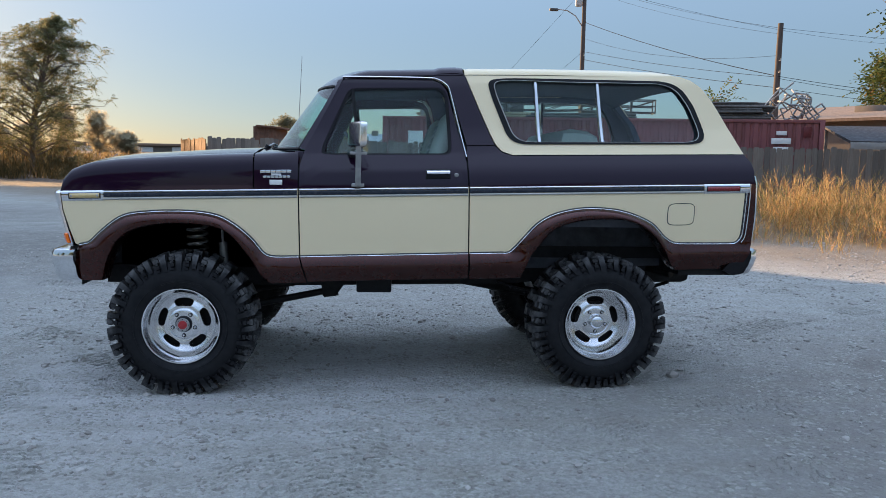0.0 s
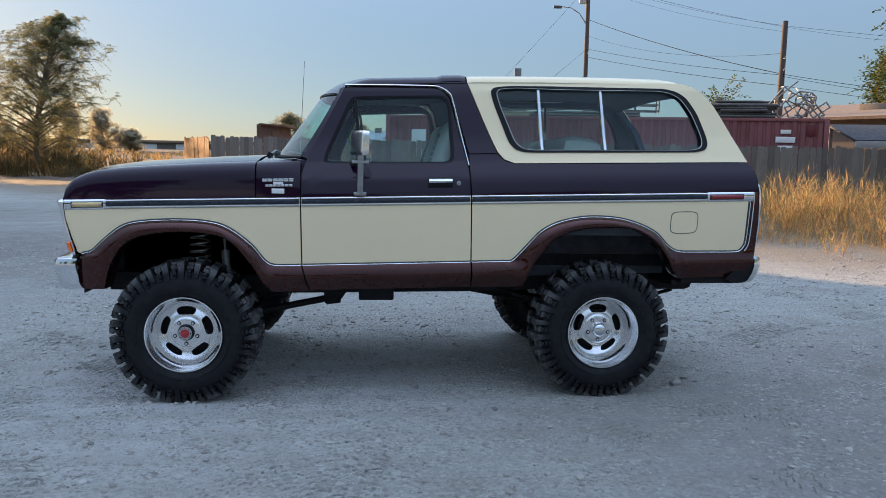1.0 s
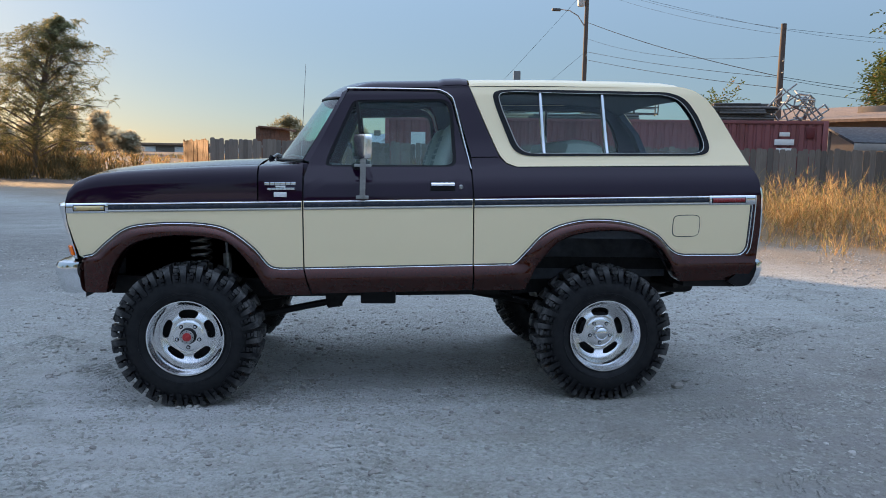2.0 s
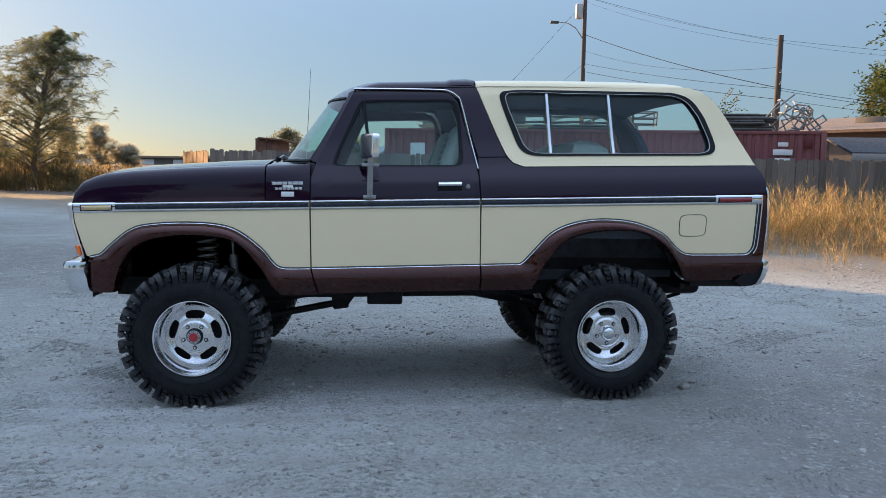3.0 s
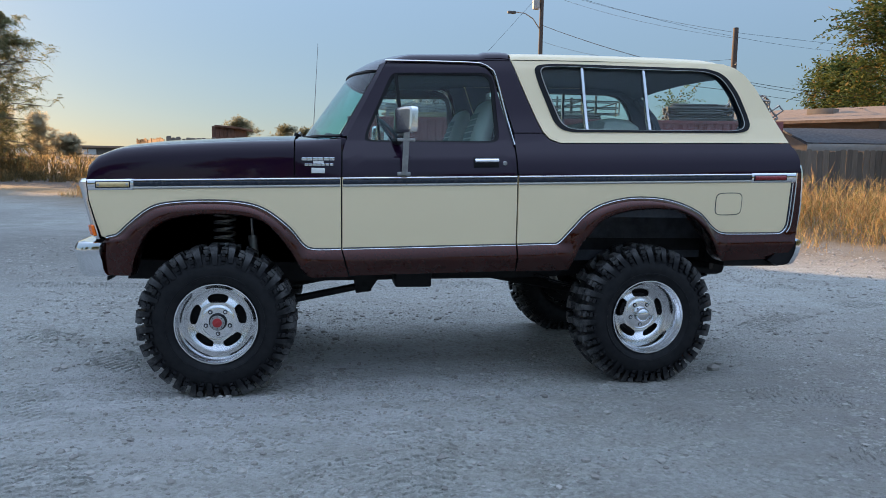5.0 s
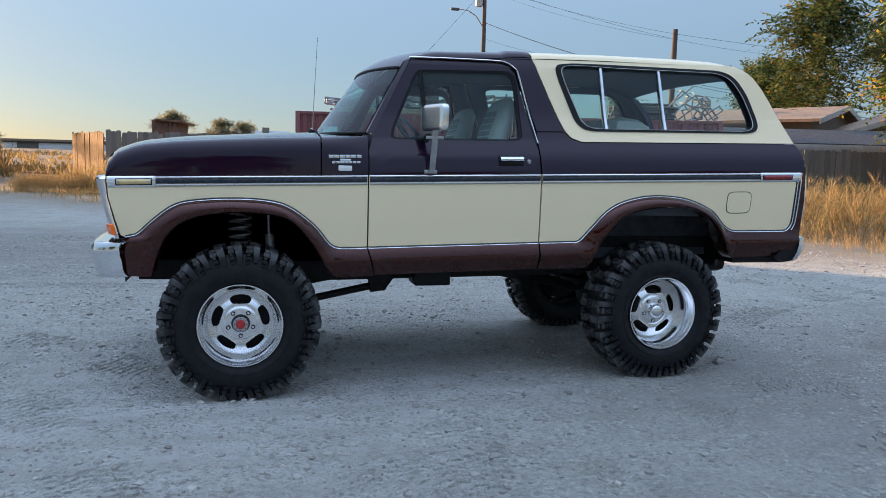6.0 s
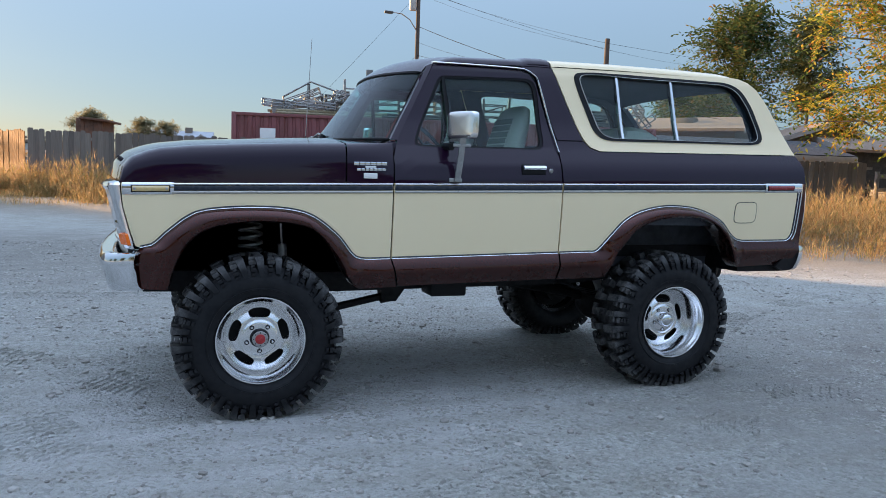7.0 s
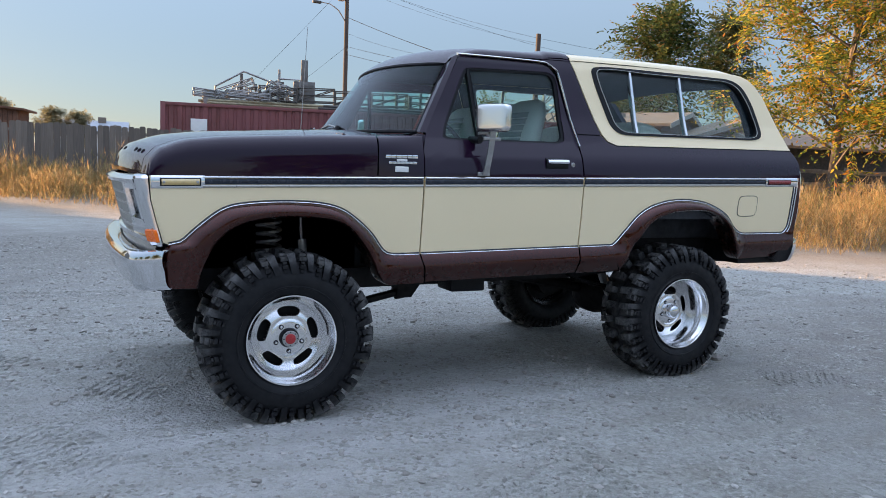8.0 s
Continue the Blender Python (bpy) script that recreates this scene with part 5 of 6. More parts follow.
spots = []
while len(spots) < 27000:
    x, y = rng.uniform(-6.5, 8.5), rng.uniform(-5.2, 9)
    if y > edge_line(x):
        continue
    if noise.noise((x * 0.8, y * 0.8, 5.5)) + rng.uniform(-0.5, 0.5) < -0.1:
        continue
    near = max(0.25, min(1.0, (y + 6.5) / 5))
    spots.append((x, y, min(0.026, (0.0040 + 0.0034 * near) * rng.paretovariate(3.0))))
for x, y, r in ((1.93, -0.70, 0.052), (2.41, -1.92, 0.030), (1.97, -2.13, 0.024), (0.70, -2.14, 0.022)):
    spots.append((x, y, r))
stones_mesh("loose_gravel", spots, "small pale stones scattered over the gravel lot")


# prints that tyres left in the dust
def prints(path, label):
    vs, fs = [], []
    pts = spline(path, max(20, int(sum(math.dist(u, v) for u, v in zip(path, path[1:])) / 0.058)))
    for i in range(1, len(pts)):
        p, q = Vector((*pts[i - 1], 0)), Vector((*pts[i], 0))
        d = (q - p).normalized()
        n = Vector((-d.y, d.x, 0))
        for k in range(5):
            if rng.random() < 0.12 or noise.noise((p.x * 1.6, p.y * 1.6, 8.0)) < 0.02:
                continue
            o = (k - 2) * 0.070
            sk = 0.22 if k > 2 else -0.22 if k < 2 else 0.0
            c = p + n * o + d * (0.029 if k % 2 else 0.0)
            a, b = (n + d * sk).normalized() * 0.033, d * 0.014
            base_i = len(vs)
            for z, sc in ((-0.006, 1.35), (rng.uniform(0.006, 0.011), 0.72)):
                for u, v in ((-1, -1), (1, -1), (1, 1), (-1, 1)):
                    w = c + a * u * sc + b * v * sc
                    vs.append((w.x, w.y, ground_z(w.x, w.y) + z))
            fs.append(tuple(base_i + m for m in (4, 5, 6, 7)))
            for m in range(4):
                fs.append((base_i + m, base_i + (m + 1) % 4, base_i + 4 + (m + 1) % 4, base_i + 4 + m))
    tagged(raw("tyre_print", vs, fs, g.m), label, "tyre print", kind="stuff")


for track in (
    ((-3.3, 0.4), (-2.5, -0.7), (-2.05, -1.6), (-1.7, -2.8), (-1.5, -3.6)),
    ((-3.1, -0.5), (-2.2, -1.5), (-1.5, -2.3), (-1.1, -3.6)),
    ((-4.2, -0.9), (-3.1, -1.5), (-2.3, -2.3), (-1.9, -3.4)),
    ((-5.5, 2.0), (-3.9, 1.4), (-2.6, 0.5), (-1.9, -0.3)),
    ((-0.15, -1.3), (-0.28, -2.0), (-0.36, -2.9), (-0.4, -3.6)),
    ((0.3, -0.6), (0.9, -1.4), (1.7, -2.1), (3.0, -2.8)),
    ((1.9, -1.2), (3.2, -1.7), (4.8, -1.9), (6.4, -1.8)),
    ((-4.0, 3.4), (-1.0, 3.1), (2.0, 3.3), (5.0, 2.9)),
    ((2.6, 0.2), (3.8, 1.2), (5.4, 1.8), (7.6, 2.0)),
    ((-1.0, -1.6), (-0.6, -2.3), (0.2, -2.9), (1.4, -3.4)),
):
    prints(track, "faint lug prints of a tyre in the dust")

# ---- fence ----
k = Mat("weathered_grey_boards", (0.2, 0.19, 0.18), 0.9)
grain = k.noise(3.0, 8, 0.7, (9, 9, 0.7))
k.color(k.mix(k.rand(), k.mix(grain, (0.060, 0.051, 0.046), (0.175, 0.150, 0.130)), k.mix(grain, (0.100, 0.084, 0.072), (0.30, 0.255, 0.215)), "MIX"))
k.bump(grain, 0.5, 0.006)
M_BOARD = k.m
M_BEAM = plain("grey_timber", (0.22, 0.20, 0.18), 0.9, 0, 0.35, 6, 0.3)
FC = Vector((-6.1, 23.05, 0))
FDIR = Vector((1, -0.255, 0)).normalized()
FANG = math.atan2(FDIR.y, FDIR.x)
rngf = random.Random(11)


def board_mesh(h, wid, cut, mat):
    bm = bmesh.new()
    d = 0.022
    pts = [(-wid / 2, 0), (wid / 2, 0), (wid / 2, h - cut), (wid / 2 - cut, h), (-wid / 2 + cut, h), (-wid / 2, h - cut)]
    a = [bm.verts.new((x, -d / 2, z)) for x, z in pts]
    b = [bm.verts.new((x, d / 2, z)) for x, z in pts]
    bm.faces.new(a)
    bm.faces.new(b[::-1])
    for i in range(6):
        j = (i + 1) % 6
        bm.faces.new((a[i], b[i], b[j], a[j]))
    bmesh.ops.recalc_face_normals(bm, faces=bm.faces)
    me = bpy.data.meshes.new("fence_board")
    bm.to_mesh(me)
    bm.free()
    me.materials.append(mat)
    return me


SIZES = ((2.03, 0.176, 0.035), (2.045, 0.180, 0.040), (2.015, 0.174, 0.035), (2.05, 0.180, 0.03), (2.03, 0.168, 0.045))
BOARDS = [board_mesh(h, w, c, M_BOARD) for h, w, c in SIZES]
# return boards: brown wood, pushed towards orange to carry the low sun
BROWN_SUN_BOARDS = [board_mesh(h, w, c, plain("brown_sun_tinted_boards", (0.210, 0.082, 0.016), 0.9, 0, 0.4, 5, 0.3)) for h, w, c in SIZES]


def fence_run(fence, start, ang, length, boards, pitch=0.184):
    n = int(length / pitch)
    m0 = Matrix.Translation(start) @ Matrix.Rotation(ang, 4, "Z")
    for i in range(n):
        p = m0 @ Vector((i * pitch + rngf.uniform(-0.004, 0.004), rngf.uniform(-0.008, 0.008), 0))
        ob = new("fence_board", rngf.choice(boards))
        ob.matrix_world = Matrix.Translation((p.x, p.y, rise(p.x, p.y) + rngf.uniform(-0.025, 0.015))) @ Matrix.Rotation(ang, 4, "Z") @ Matrix.Rotation(rngf.gauss(0, 0.006), 4, "Y") @ Matrix.Diagonal((1, 1, rngf.uniform(0.985, 1.015) * (1.0 + 0.045 * max(0.0, 1 - i * pitch / 11.0)), 1))
        ob.parent = fence
    for z in (0.4, 1.1, 1.8):
        bm = bmesh.new()
        box(bm, 0, length, 0.02, 0.06, z, z + 0.09, 0)
        o = part("fence_rail", bm, M_BEAM, fence)
        o.matrix_world = Matrix.Translation((start.x, start.y, rise(start.x, start.y))) @ Matrix.Rotation(ang, 4, "Z")
    for i in range(int(length / 2.4) + 1):
        p = m0 @ Vector((i * 2.4, 0.11, 0))
        bm = bmesh.new()
        box(bm, -0.05, 0.05, -0.05, 0.05, -0.3, 1.95, 0.005)
        o = part("fence_post", bm, M_BEAM, fence)
        o.matrix_world = Matrix.Translation((p.x, p.y, rise(p.x, p.y))) @ Matrix.Rotation(ang, 4, "Z")


fence = tagged(new("board_fence"), "tall weathered grey board fence with dog-eared tops", "fence", kind="structure")
fence_run(fence, FC, FANG, 29.4, BOARDS)
fence2 = tagged(new("board_fence"), "brown return of the board fence at the corner, boards tinted for the sun", "fence", kind="structure")
fence_run(fence2, FC + Vector((-0.12 + 3.6 * math.cos(radians(118)), 0.1 + 3.6 * math.sin(radians(118)), 0)), radians(-62), 3.6, BROWN_SUN_BOARDS)

# ---- shipping container behind the fence ----
k = Mat("faded_red_container_paint", (0.2, 0.04, 0.04), 0.6)
rust = k.noise(1.6, 8, 0.7, (1, 1, 0.35))
k.color(k.mix(k.ramp(rust, (0.5, 0.0), (0.72, 0.75)), k.mix(k.noise(0.6, 4), (0.19, 0.058, 0.062), (0.24, 0.080, 0.082)), (0.10, 0.035, 0.025)))
k.bump(k.noise(30, 4), 0.2, 0.004)
M_CONT = k.m
CANG = math.atan2(18.97 - 22.7, 15.5 - 0.23)
CM = Matrix.Translation((0.23, 22.7, 0.30)) @ Matrix.Rotation(CANG, 4, "Z")
CL, CW, CH = 15.45, 2.44, 2.95
cont = tagged(new("shipping_container"), "faded red corrugated shipping container behind the fence", "container")
cont.matrix_basis = CM


def corrugated(bm, length, y, z0, z1, depth):
    x = 0.06
    prof = []
    while x < length - 0.06:
        for dx, o in ((0.0, 0), (0.07, 0), (0.105, depth), (0.175, depth), (0.21, 0)):
            if x + dx < length - 0.05:
                prof.append((x + dx, y + o))
        x += 0.28
    loft(bm, [[Vector((px, py, z)) for px, py in prof] for z in (z0, z1)])


for y, d in ((0.03, 0.036), (CW - 0.03, -0.036)):
    bm = bmesh.new()
    corrugated(bm, CL, y, 0.16, CH - 0.10, d)
    part("side_wall", bm, M_CONT, cont, "", 20)
for y in (0.0, CW - 0.12):
    for z, h in ((0.0, 0.17), (CH - 0.11, 0.11)):
        bm = bmesh.new()
        box(bm, 0, CL, y, y + 0.12, z, z + h, 0.008)
        part("side_rail", bm, M_CONT, cont)
for x in (0, CL - 0.16):
    for y in (-0.004, CW - 0.156):
        bm = bmesh.new()
        box(bm, x - 0.004, x + 0.164, y, y + 0.16, -0.004, CH + 0.006, 0.01)
        part("corner_post", bm, M_CONT, cont)
bm = bmesh.new()
box(bm, 0.02, CL - 0.02, 0.05, CW - 0.05, CH - 0.05, CH - 0.012)
part("top_sheet", bm, M_CONT, cont)
for x in (0.03, CL - 0.06):
    bm = bmesh.new()
    box(bm, x, x + 0.03, 0.1, CW - 0.1, 0.1, CH - 0.1)
    part("end_wall", bm, M_CONT, cont)
for x in (0.1, 5.2, 10.4, CL - 0.4):
    bm = bmesh.new()
    box(bm, x, x + 0.3, 0.1, CW - 0.1, -0.32, -0.004)
    part("timber_block", bm, M_BEAM, cont)
bm = bmesh.new()
box(bm, 0.98, 1.52, -0.022, 0.0, 1.45, 2.42, 0.004)
part("white_board", bm, M_WHITE, cont, "blank white notice board")
for x0, x1, z0, z1 in ((13.88, 14.22, 2.42, 2.56), (13.73, 14.37, 2.12, 2.32), (13.80, 14.30, 1.84, 2.02)):
    bm = bmesh.new()
    box(bm, x0, x1, -0.016, 0.0, z0, z1, 0.003)
    part("white_marking", bm, M_WHITE, cont, "illegible white marking plate")
bm = bmesh.new()
box(bm, 14.75, 15.02, -0.016, 0.0, 2.35, 2.72, 0.003)
part("dark_patch_plate", bm, plain("dark_red_patch", (0.11, 0.012, 0.016), 0.5), cont)

# stacked stock on the container's top: each bundle and frame a thing of its own
M_PIPE = plain("galvanised_pipe", (0.30, 0.30, 0.30), 0.5, 0.5, 0.35, 8)
M_PIPED = plain("dark_weathered_pipe", (0.085, 0.08, 0.075), 0.7, 0.2, 0.4, 8)
M_TAN = plain("tan_painted_tube", (0.30, 0.26, 0.17), 0.7, 0.0, 0.25, 8)
rngc = random.Random(21)
TOP = CH + 0.006


def stock(name, label, cat, bm, mat, group=""):
    o = part(name, bm, mat)
    o.matrix_world = CM
    return tagged(o, label, cat, group)


def bundle(x0, x1, rows, cols, r, y0, mat, label):
    bm = bmesh.new()
    for j in range(rows):
        for i in range(cols):
            a, b = x0 + rngc.uniform(-0.25, 0.25), x1 + rngc.uniform(-0.25, 0.25)
            y = y0 + (i + 0.5 * (j % 2)) * r * 2.02
            z = TOP + r + j * r * 1.75
            tube(bm, [(a, y, z), (b, y + rngc.uniform(-0.05, 0.05), z + rngc.uniform(-0.02, 0.02))], r, 7)
    stock("pipe_bundle", label, "pipes", bm, mat, "stock on the container")["kind"] = "stuff"


bundle(11.7, 13.6, 5, 12, 0.055, 0.15, M_PIPED, "bundle of dark steel pipes stacked on the container")
bundle(11.9, 13.7, 9, 6, 0.042, 1.0, M_PIPED, "bundle of thin dark pipes stacked on the container")
bundle(1.4, 5.4, 2, 8, 0.05, 0.2, M_TAN, "bundle of tan pipes stacked on the container")
bundle(5.2, 9.0, 2, 12, 0.05, 0.2, M_PIPED, "bundle of dark pipes stacked along the container")


def trestle(m, L, H, r, mat, label):
    """A tubular frame: two legs frames with rungs and braces."""
    bm = bmesh.new()
    P = lambda x, y, z: m @ Vector((x, y, z))
    for y in (0, 0.6):
        tube(bm, [P(0, y, 0), P(0, y, H)], r, 6)
        tube(bm, [P(L, y, 0), P(L, y, H)], r, 6)
        for z in (0.12 * H, 0.55 * H, H):
            tube(bm, [P(0, y, z), P(L, y, z)], r, 6)
        tube(bm, [P(0, y, 0.12 * H), P(L, y, H)], r * 0.8, 6)
    for x in (0, L):
        for z in (0.1 * H, H):
            tube(bm, [P(x, 0, z), P(x, 0.6, z)], r, 6)
    stock("tubular_frame", label, "metal frame", bm, mat, "frames on the container")


def loose_frame(m, L, H, leg, r, mat, label):
    """A welded tube rectangle with a cross rung and legs at its corners, tossed on the heap."""
    bm = bmesh.new()
    P = lambda x, y, z: m @ Vector((x, y, z))
    ring = [(0, 0), (L, 0), (L, H), (0, H)]
    for (x0, z0), (x1, z1) in zip(ring, ring[1:] + ring[:1]):
        tube(bm, [P(x0, 0, z0), P(x1, 0, z1)], r, 6)
    tube(bm, [P(L * 0.5, 0, 0), P(L * 0.5, 0, H)], r * 0.8, 6)
    for x, z in ring[:3]:
        tube(bm, [P(x, 0, z), P(x, leg, z)], r, 6)
    stock("tubular_frame", label, "metal frame", bm, mat, "frames on the container")


for x, y, z, rx, ry, rz, L, H, leg in ((13.62, 0.30, 0.06, 0, -52, 4, 1.05, 0.40, 0.3), (13.95, 0.55, 0.04, 25, -38, -20, 1.00, 0.42, 0.5), (14.10, 0.25, 0.62, 8, 24, 12, 0.95, 0.34, 0.4), (14.35, 0.80, 0.04, -20, -12, 35, 0.90, 0.50, 0.5), (14.35, 0.20, 0.52, 0, 6, -6, 0.62, 0.30, 0.5), (14.70, 0.50, 0.05, 12, -58, 14, 0.85, 0.32, 0.45), (14.55, 0.15, 0.72, -8, 48, 3, 0.95, 0.22, 0.3), (15.02, 0.40, 0.04, 0, -36, -10, 0.62, 0.25, 0.3), (14.90, 0.70, 0.10, 30, -70, 40, 0.75, 0.40, 0.4)):
    loose_frame(Matrix.Translation((x, y, TOP + z)) @ pose(0, 0, 0, rx, ry, rz), L, H * 0.85, leg, 0.029, M_PIPE, "tangled pale grey tubular frame lying on the container")
bm = bmesh.new()
tube(bm, [(13.72, 0.35, TOP + 0.02), (13.72, 0.35, TOP + 0.66), (14.42, 0.30, TOP + 1.28)], 0.030, 6)
stock("bent_tube", "bent grey tube leaning out of the heap of frames", "metal tube", bm, M_PIPE)
bm = bmesh.new()
tube(bm, [(1.75, 0.30, TOP + 0.02), (1.75, 0.30, TOP + 0.62), (2.70, 0.30, TOP + 1.18), (2.95, 0.32, TOP + 1.10), (3.85, 0.35, TOP + 0.80), (3.85, 0.35, TOP + 0.02)], 0.036, 7)
stock("bent_tube", "long bent grey tube arched over the stacked frames", "metal tube", bm, M_PIPE)
bm = bmesh.new()
tube(bm, [(3.90, 0.45, TOP), (3.90, 0.45, TOP + 1.34)], 0.045, 7)
tube(bm, [(3.90, 0.45, TOP + 1.02), (4.62, 0.48, TOP + 1.02), (4.62, 0.48, TOP)], 0.036, 7)
stock("tube_stand", "grey tube stand with a level arm on the container", "metal stand", bm, M_PIPE)
for x, y, ry, rz, L, H in ((1.0, 0.35, 5, 2, 1.2, 0.24), (1.9, 0.35, -22, 4, 1.3, 0.34), (2.9, 0.5, -6, -6, 1.3, 0.46), (3.5, 0.3, 16, 10, 1.2, 0.42), (1.3, 0.7, 0, 0, 1.7, 0.26), (2.4, 0.9, 12, 20, 1.1, 0.36), (3.2, 0.2, -30, -12, 0.9, 0.3), (2.1, 0.15, 4, -3, 1.5, 0.22)):
    m = Matrix.Translation((x, y, TOP + 0.20 + (math.sin(radians(ry)) * L if ry > 0 else 0))) @ pose(0, 0, 0, 0, ry, rz)
    trestle(m, L, H, 0.022, M_PIPE, "grey tubular frame piled on the container")
for i in range(5):
    m = Matrix.Translation((3.2 + i * 1.35, 0.25 + 0.15 * i, TOP + 0.22)) @ pose(0, 0, 0, 0, rngc.uniform(-3, 3), rngc.uniform(-6, 6))
    trestle(m, 1.3, rngc.uniform(0.42, 0.52), 0.024, M_PIPED, "dark steel rack frame on the container")
for x, h, wd in ((2.55, 0.95, 0.10), (3.05, 0.62, 0.08), (3.95, 0.75, 0.12), (3.45, 0.55, 0.10), (8.1, 0.62, 0.10), (8.6, 0.5, 0.12), (9.0, 0.7, 0.08), (7.6, 0.66, 0.07)):
    bm = bmesh.new()
    box(bm, x, x + wd, 0.75, 0.75 + wd, TOP, TOP + h + 0.2, 0.006)
    box(bm, x - 0.06, x + wd + 0.06, 0.69, 0.81 + wd, TOP, TOP + 0.03, 0.004)
    stock("steel_post", "short weathered steel post standing on the container", "post", bm, M_PIPED, "posts on the container")
bm = bmesh.new()
box(bm, 4.4, 5.15, 0.5, 1.1, TOP, TOP + 0.98, 0.012)
for i in range(5):
    box(bm, 4.43, 5.12, 0.492, 0.5, TOP + 0.12 + i * 0.17, TOP + 0.22 + i * 0.17, 0.002)
box(bm, 4.66, 4.90, 0.66, 0.92, TOP + 0.98, TOP + 1.75, 0.01)
stock("vent_unit", "grey sheet-metal unit with a square flue", "vent unit", bm, plain("grey_sheet_metal", (0.16, 0.155, 0.15), 0.6, 0.3, 0.2, 5))
bm = bmesh.new()
box(bm, 1.35, 1.72, 0.4, 0.9, TOP, TOP + 0.5, 0.01)
stock("metal_box", "pale grey metal box on the container", "box", bm, M_PIPE)

# ---- poles and wires ----
k = Mat("weathered_pole_wood", (0.12, 0.085, 0.06), 0.9)
gr = k.noise(4, 8, 0.7, (8, 8, 0.6))
k.color(k.mix(gr, (0.052, 0.043, 0.038), (0.115, 0.092, 0.078)))
k.bump(gr, 0.5, 0.01)
M_POLE = k.m


def pole(x, y, h, lean=0.0):
    e = tagged(new("utility_pole"), "weathered brown wooden utility pole", "pole", "utility poles")
    e.location = (x, y, rise(x, y))
    bm = bmesh.new()
    tube(bm, [(0, 0, -0.5), (lean * h * 0.5, 0, h * 0.5), (lean * h, 0, h)], 0.165, 14, 0.115)
    part("shaft", bm, M_POLE, e)
    return e


pa = pole(13.05, 42.0, 14.6)
pa["label"] = "tall wooden utility pole with a transformer and street light"
bm = bmesh.new()
lathe(bm, [(0.0, 0.95), (0.16, 0.93), (0.22, 0.88), (0.23, 0.1), (0.20, 0.0), (0.0, 0.0)], (-0.38, -0.05, 11.35), 20, "z")
part("transformer", bm, plain("pale_grey_transformer", (0.42, 0.42, 0.41), 0.5, 0.1, 0.1, 3), pa, "pale grey can transformer")
bm = bmesh.new()
tube(bm, [(-0.1, 0, 10.15), (-0.55, -0.05, 10.75), (-1.1, -0.1, 11.05), (-1.75, -0.15, 11.10)], 0.035, 8)
arm = part("lamp_arm", bm, M_STEEL, pa)
bm = bmesh.new()
box(bm, -2.25, -1.70, -0.27, -0.03, 10.98, 11.14, 0.05)
part("lamp_head", bm, M_PIPED, pa, "cobra-head street lamp, unlit")
for z in (12.9, 8.3):
    bm = bmesh.new()
    tube(bm, [(0.02, -0.16, z), (0.02, -0.30, z), (0.02, -0.30, z + 0.12)], 0.03, 6)
    part("bracket", bm, M_STEEL, pa)
pb = pole(17.6, 26.7, 7.72, 0.004)
for z in (5.6, 6.1):
    bm = bmesh.new()
    tube(bm, [(0, -0.1, z), (0, -0.25, z), (0, -0.25, z + 0.1)], 0.025, 6)
    part("bracket", bm, M_STEEL, pb)
M_WIRE = plain("black_cable", (0.006, 0.006, 0.007), 0.9, 0, 0.2, 3, Specular_IOR_Level=0.1)


def wire(a, b, sag, r=0.016):
    a, b = Vector(a), Vector(b)
    pts = [a.lerp(b, q) - Vector((0, 0, sag * 4 * q * (1 - q))) for q in np.linspace(0, 1, 17)]
    bm = bmesh.new()
    tube(bm, pts, r * 0.8, 5)
    return tagged(part("overhead_wire", bm, M_WIRE), "thin sagging overhead cable between wooden poles", "cable", "overhead wires")


PA, PB = Vector((13.05, 41.85, 0)), Vector((17.63, 26.55, 0))
for za, zb, sag, r in ((10.59, 5.64, 0.22, 0.020), (8.79, 5.61, 0.15, 0.013), (8.30, 5.15, 0.12, 0.015), (9.60, 6.55, 0.55, 0.009), (12.9, 7.70, 0.25, 0.008), (12.6, 7.45, 0.3, 0.007)):
    wire(PA + Vector((0.0, 0, za)), PB + Vector((0, 0, zb)), sag, r)
for zb, x, y, z, sag, r in ((5.64, 26.5, 23.2, 4.35, 0.12, 0.013), (5.55, 26.4, 23.4, 4.25, 0.16, 0.011), (5.15, 26.5, 23.0, 3.95, 0.12, 0.011), (7.70, 46, 14, 4.6, 0.4, 0.008)):
    wire(PB + Vector((0, 0, zb)), (x, y, z), sag, r)
for za, x, y, z, sag, r in ((12.7, 1.8, 41.85, 0.3, 0.1, 0.010), (8.8, 2.9, 41.9, 0.3, 0.08, 0.009), (12.9, 60, 70, 15, 1.0, 0.012)):
    wire(PA + Vector((0, 0, za)), (x, y, z), sag, r)

# ---- sheds and house ----
M_SHED = plain("brown_shed_boards", (0.13, 0.060, 0.035), 0.85, 0, 0.4, 4, 0.3)
M_ROOF = plain("brown_shingle_roof", (0.225, 0.155, 0.105), 0.9, 0, 0.25, 5, 0.4)
M_DARKROOF = plain("dark_felt_roof", (0.032, 0.032, 0.036), 0.85, 0, 0.3, 3, 0.2)
M_STUCCO = plain("tan_house_wall", (0.17, 0.145, 0.12), 0.9, 0, 0.12, 3, 0.15)
M_TRIM = plain("grey_fascia", (0.32, 0.31, 0.295), 0.8, 0, 0.12, 4)
M_PALE = plain("pale_metal_roof", (0.33, 0.35, 0.38), 0.5, 0.2, 0.1, 2)

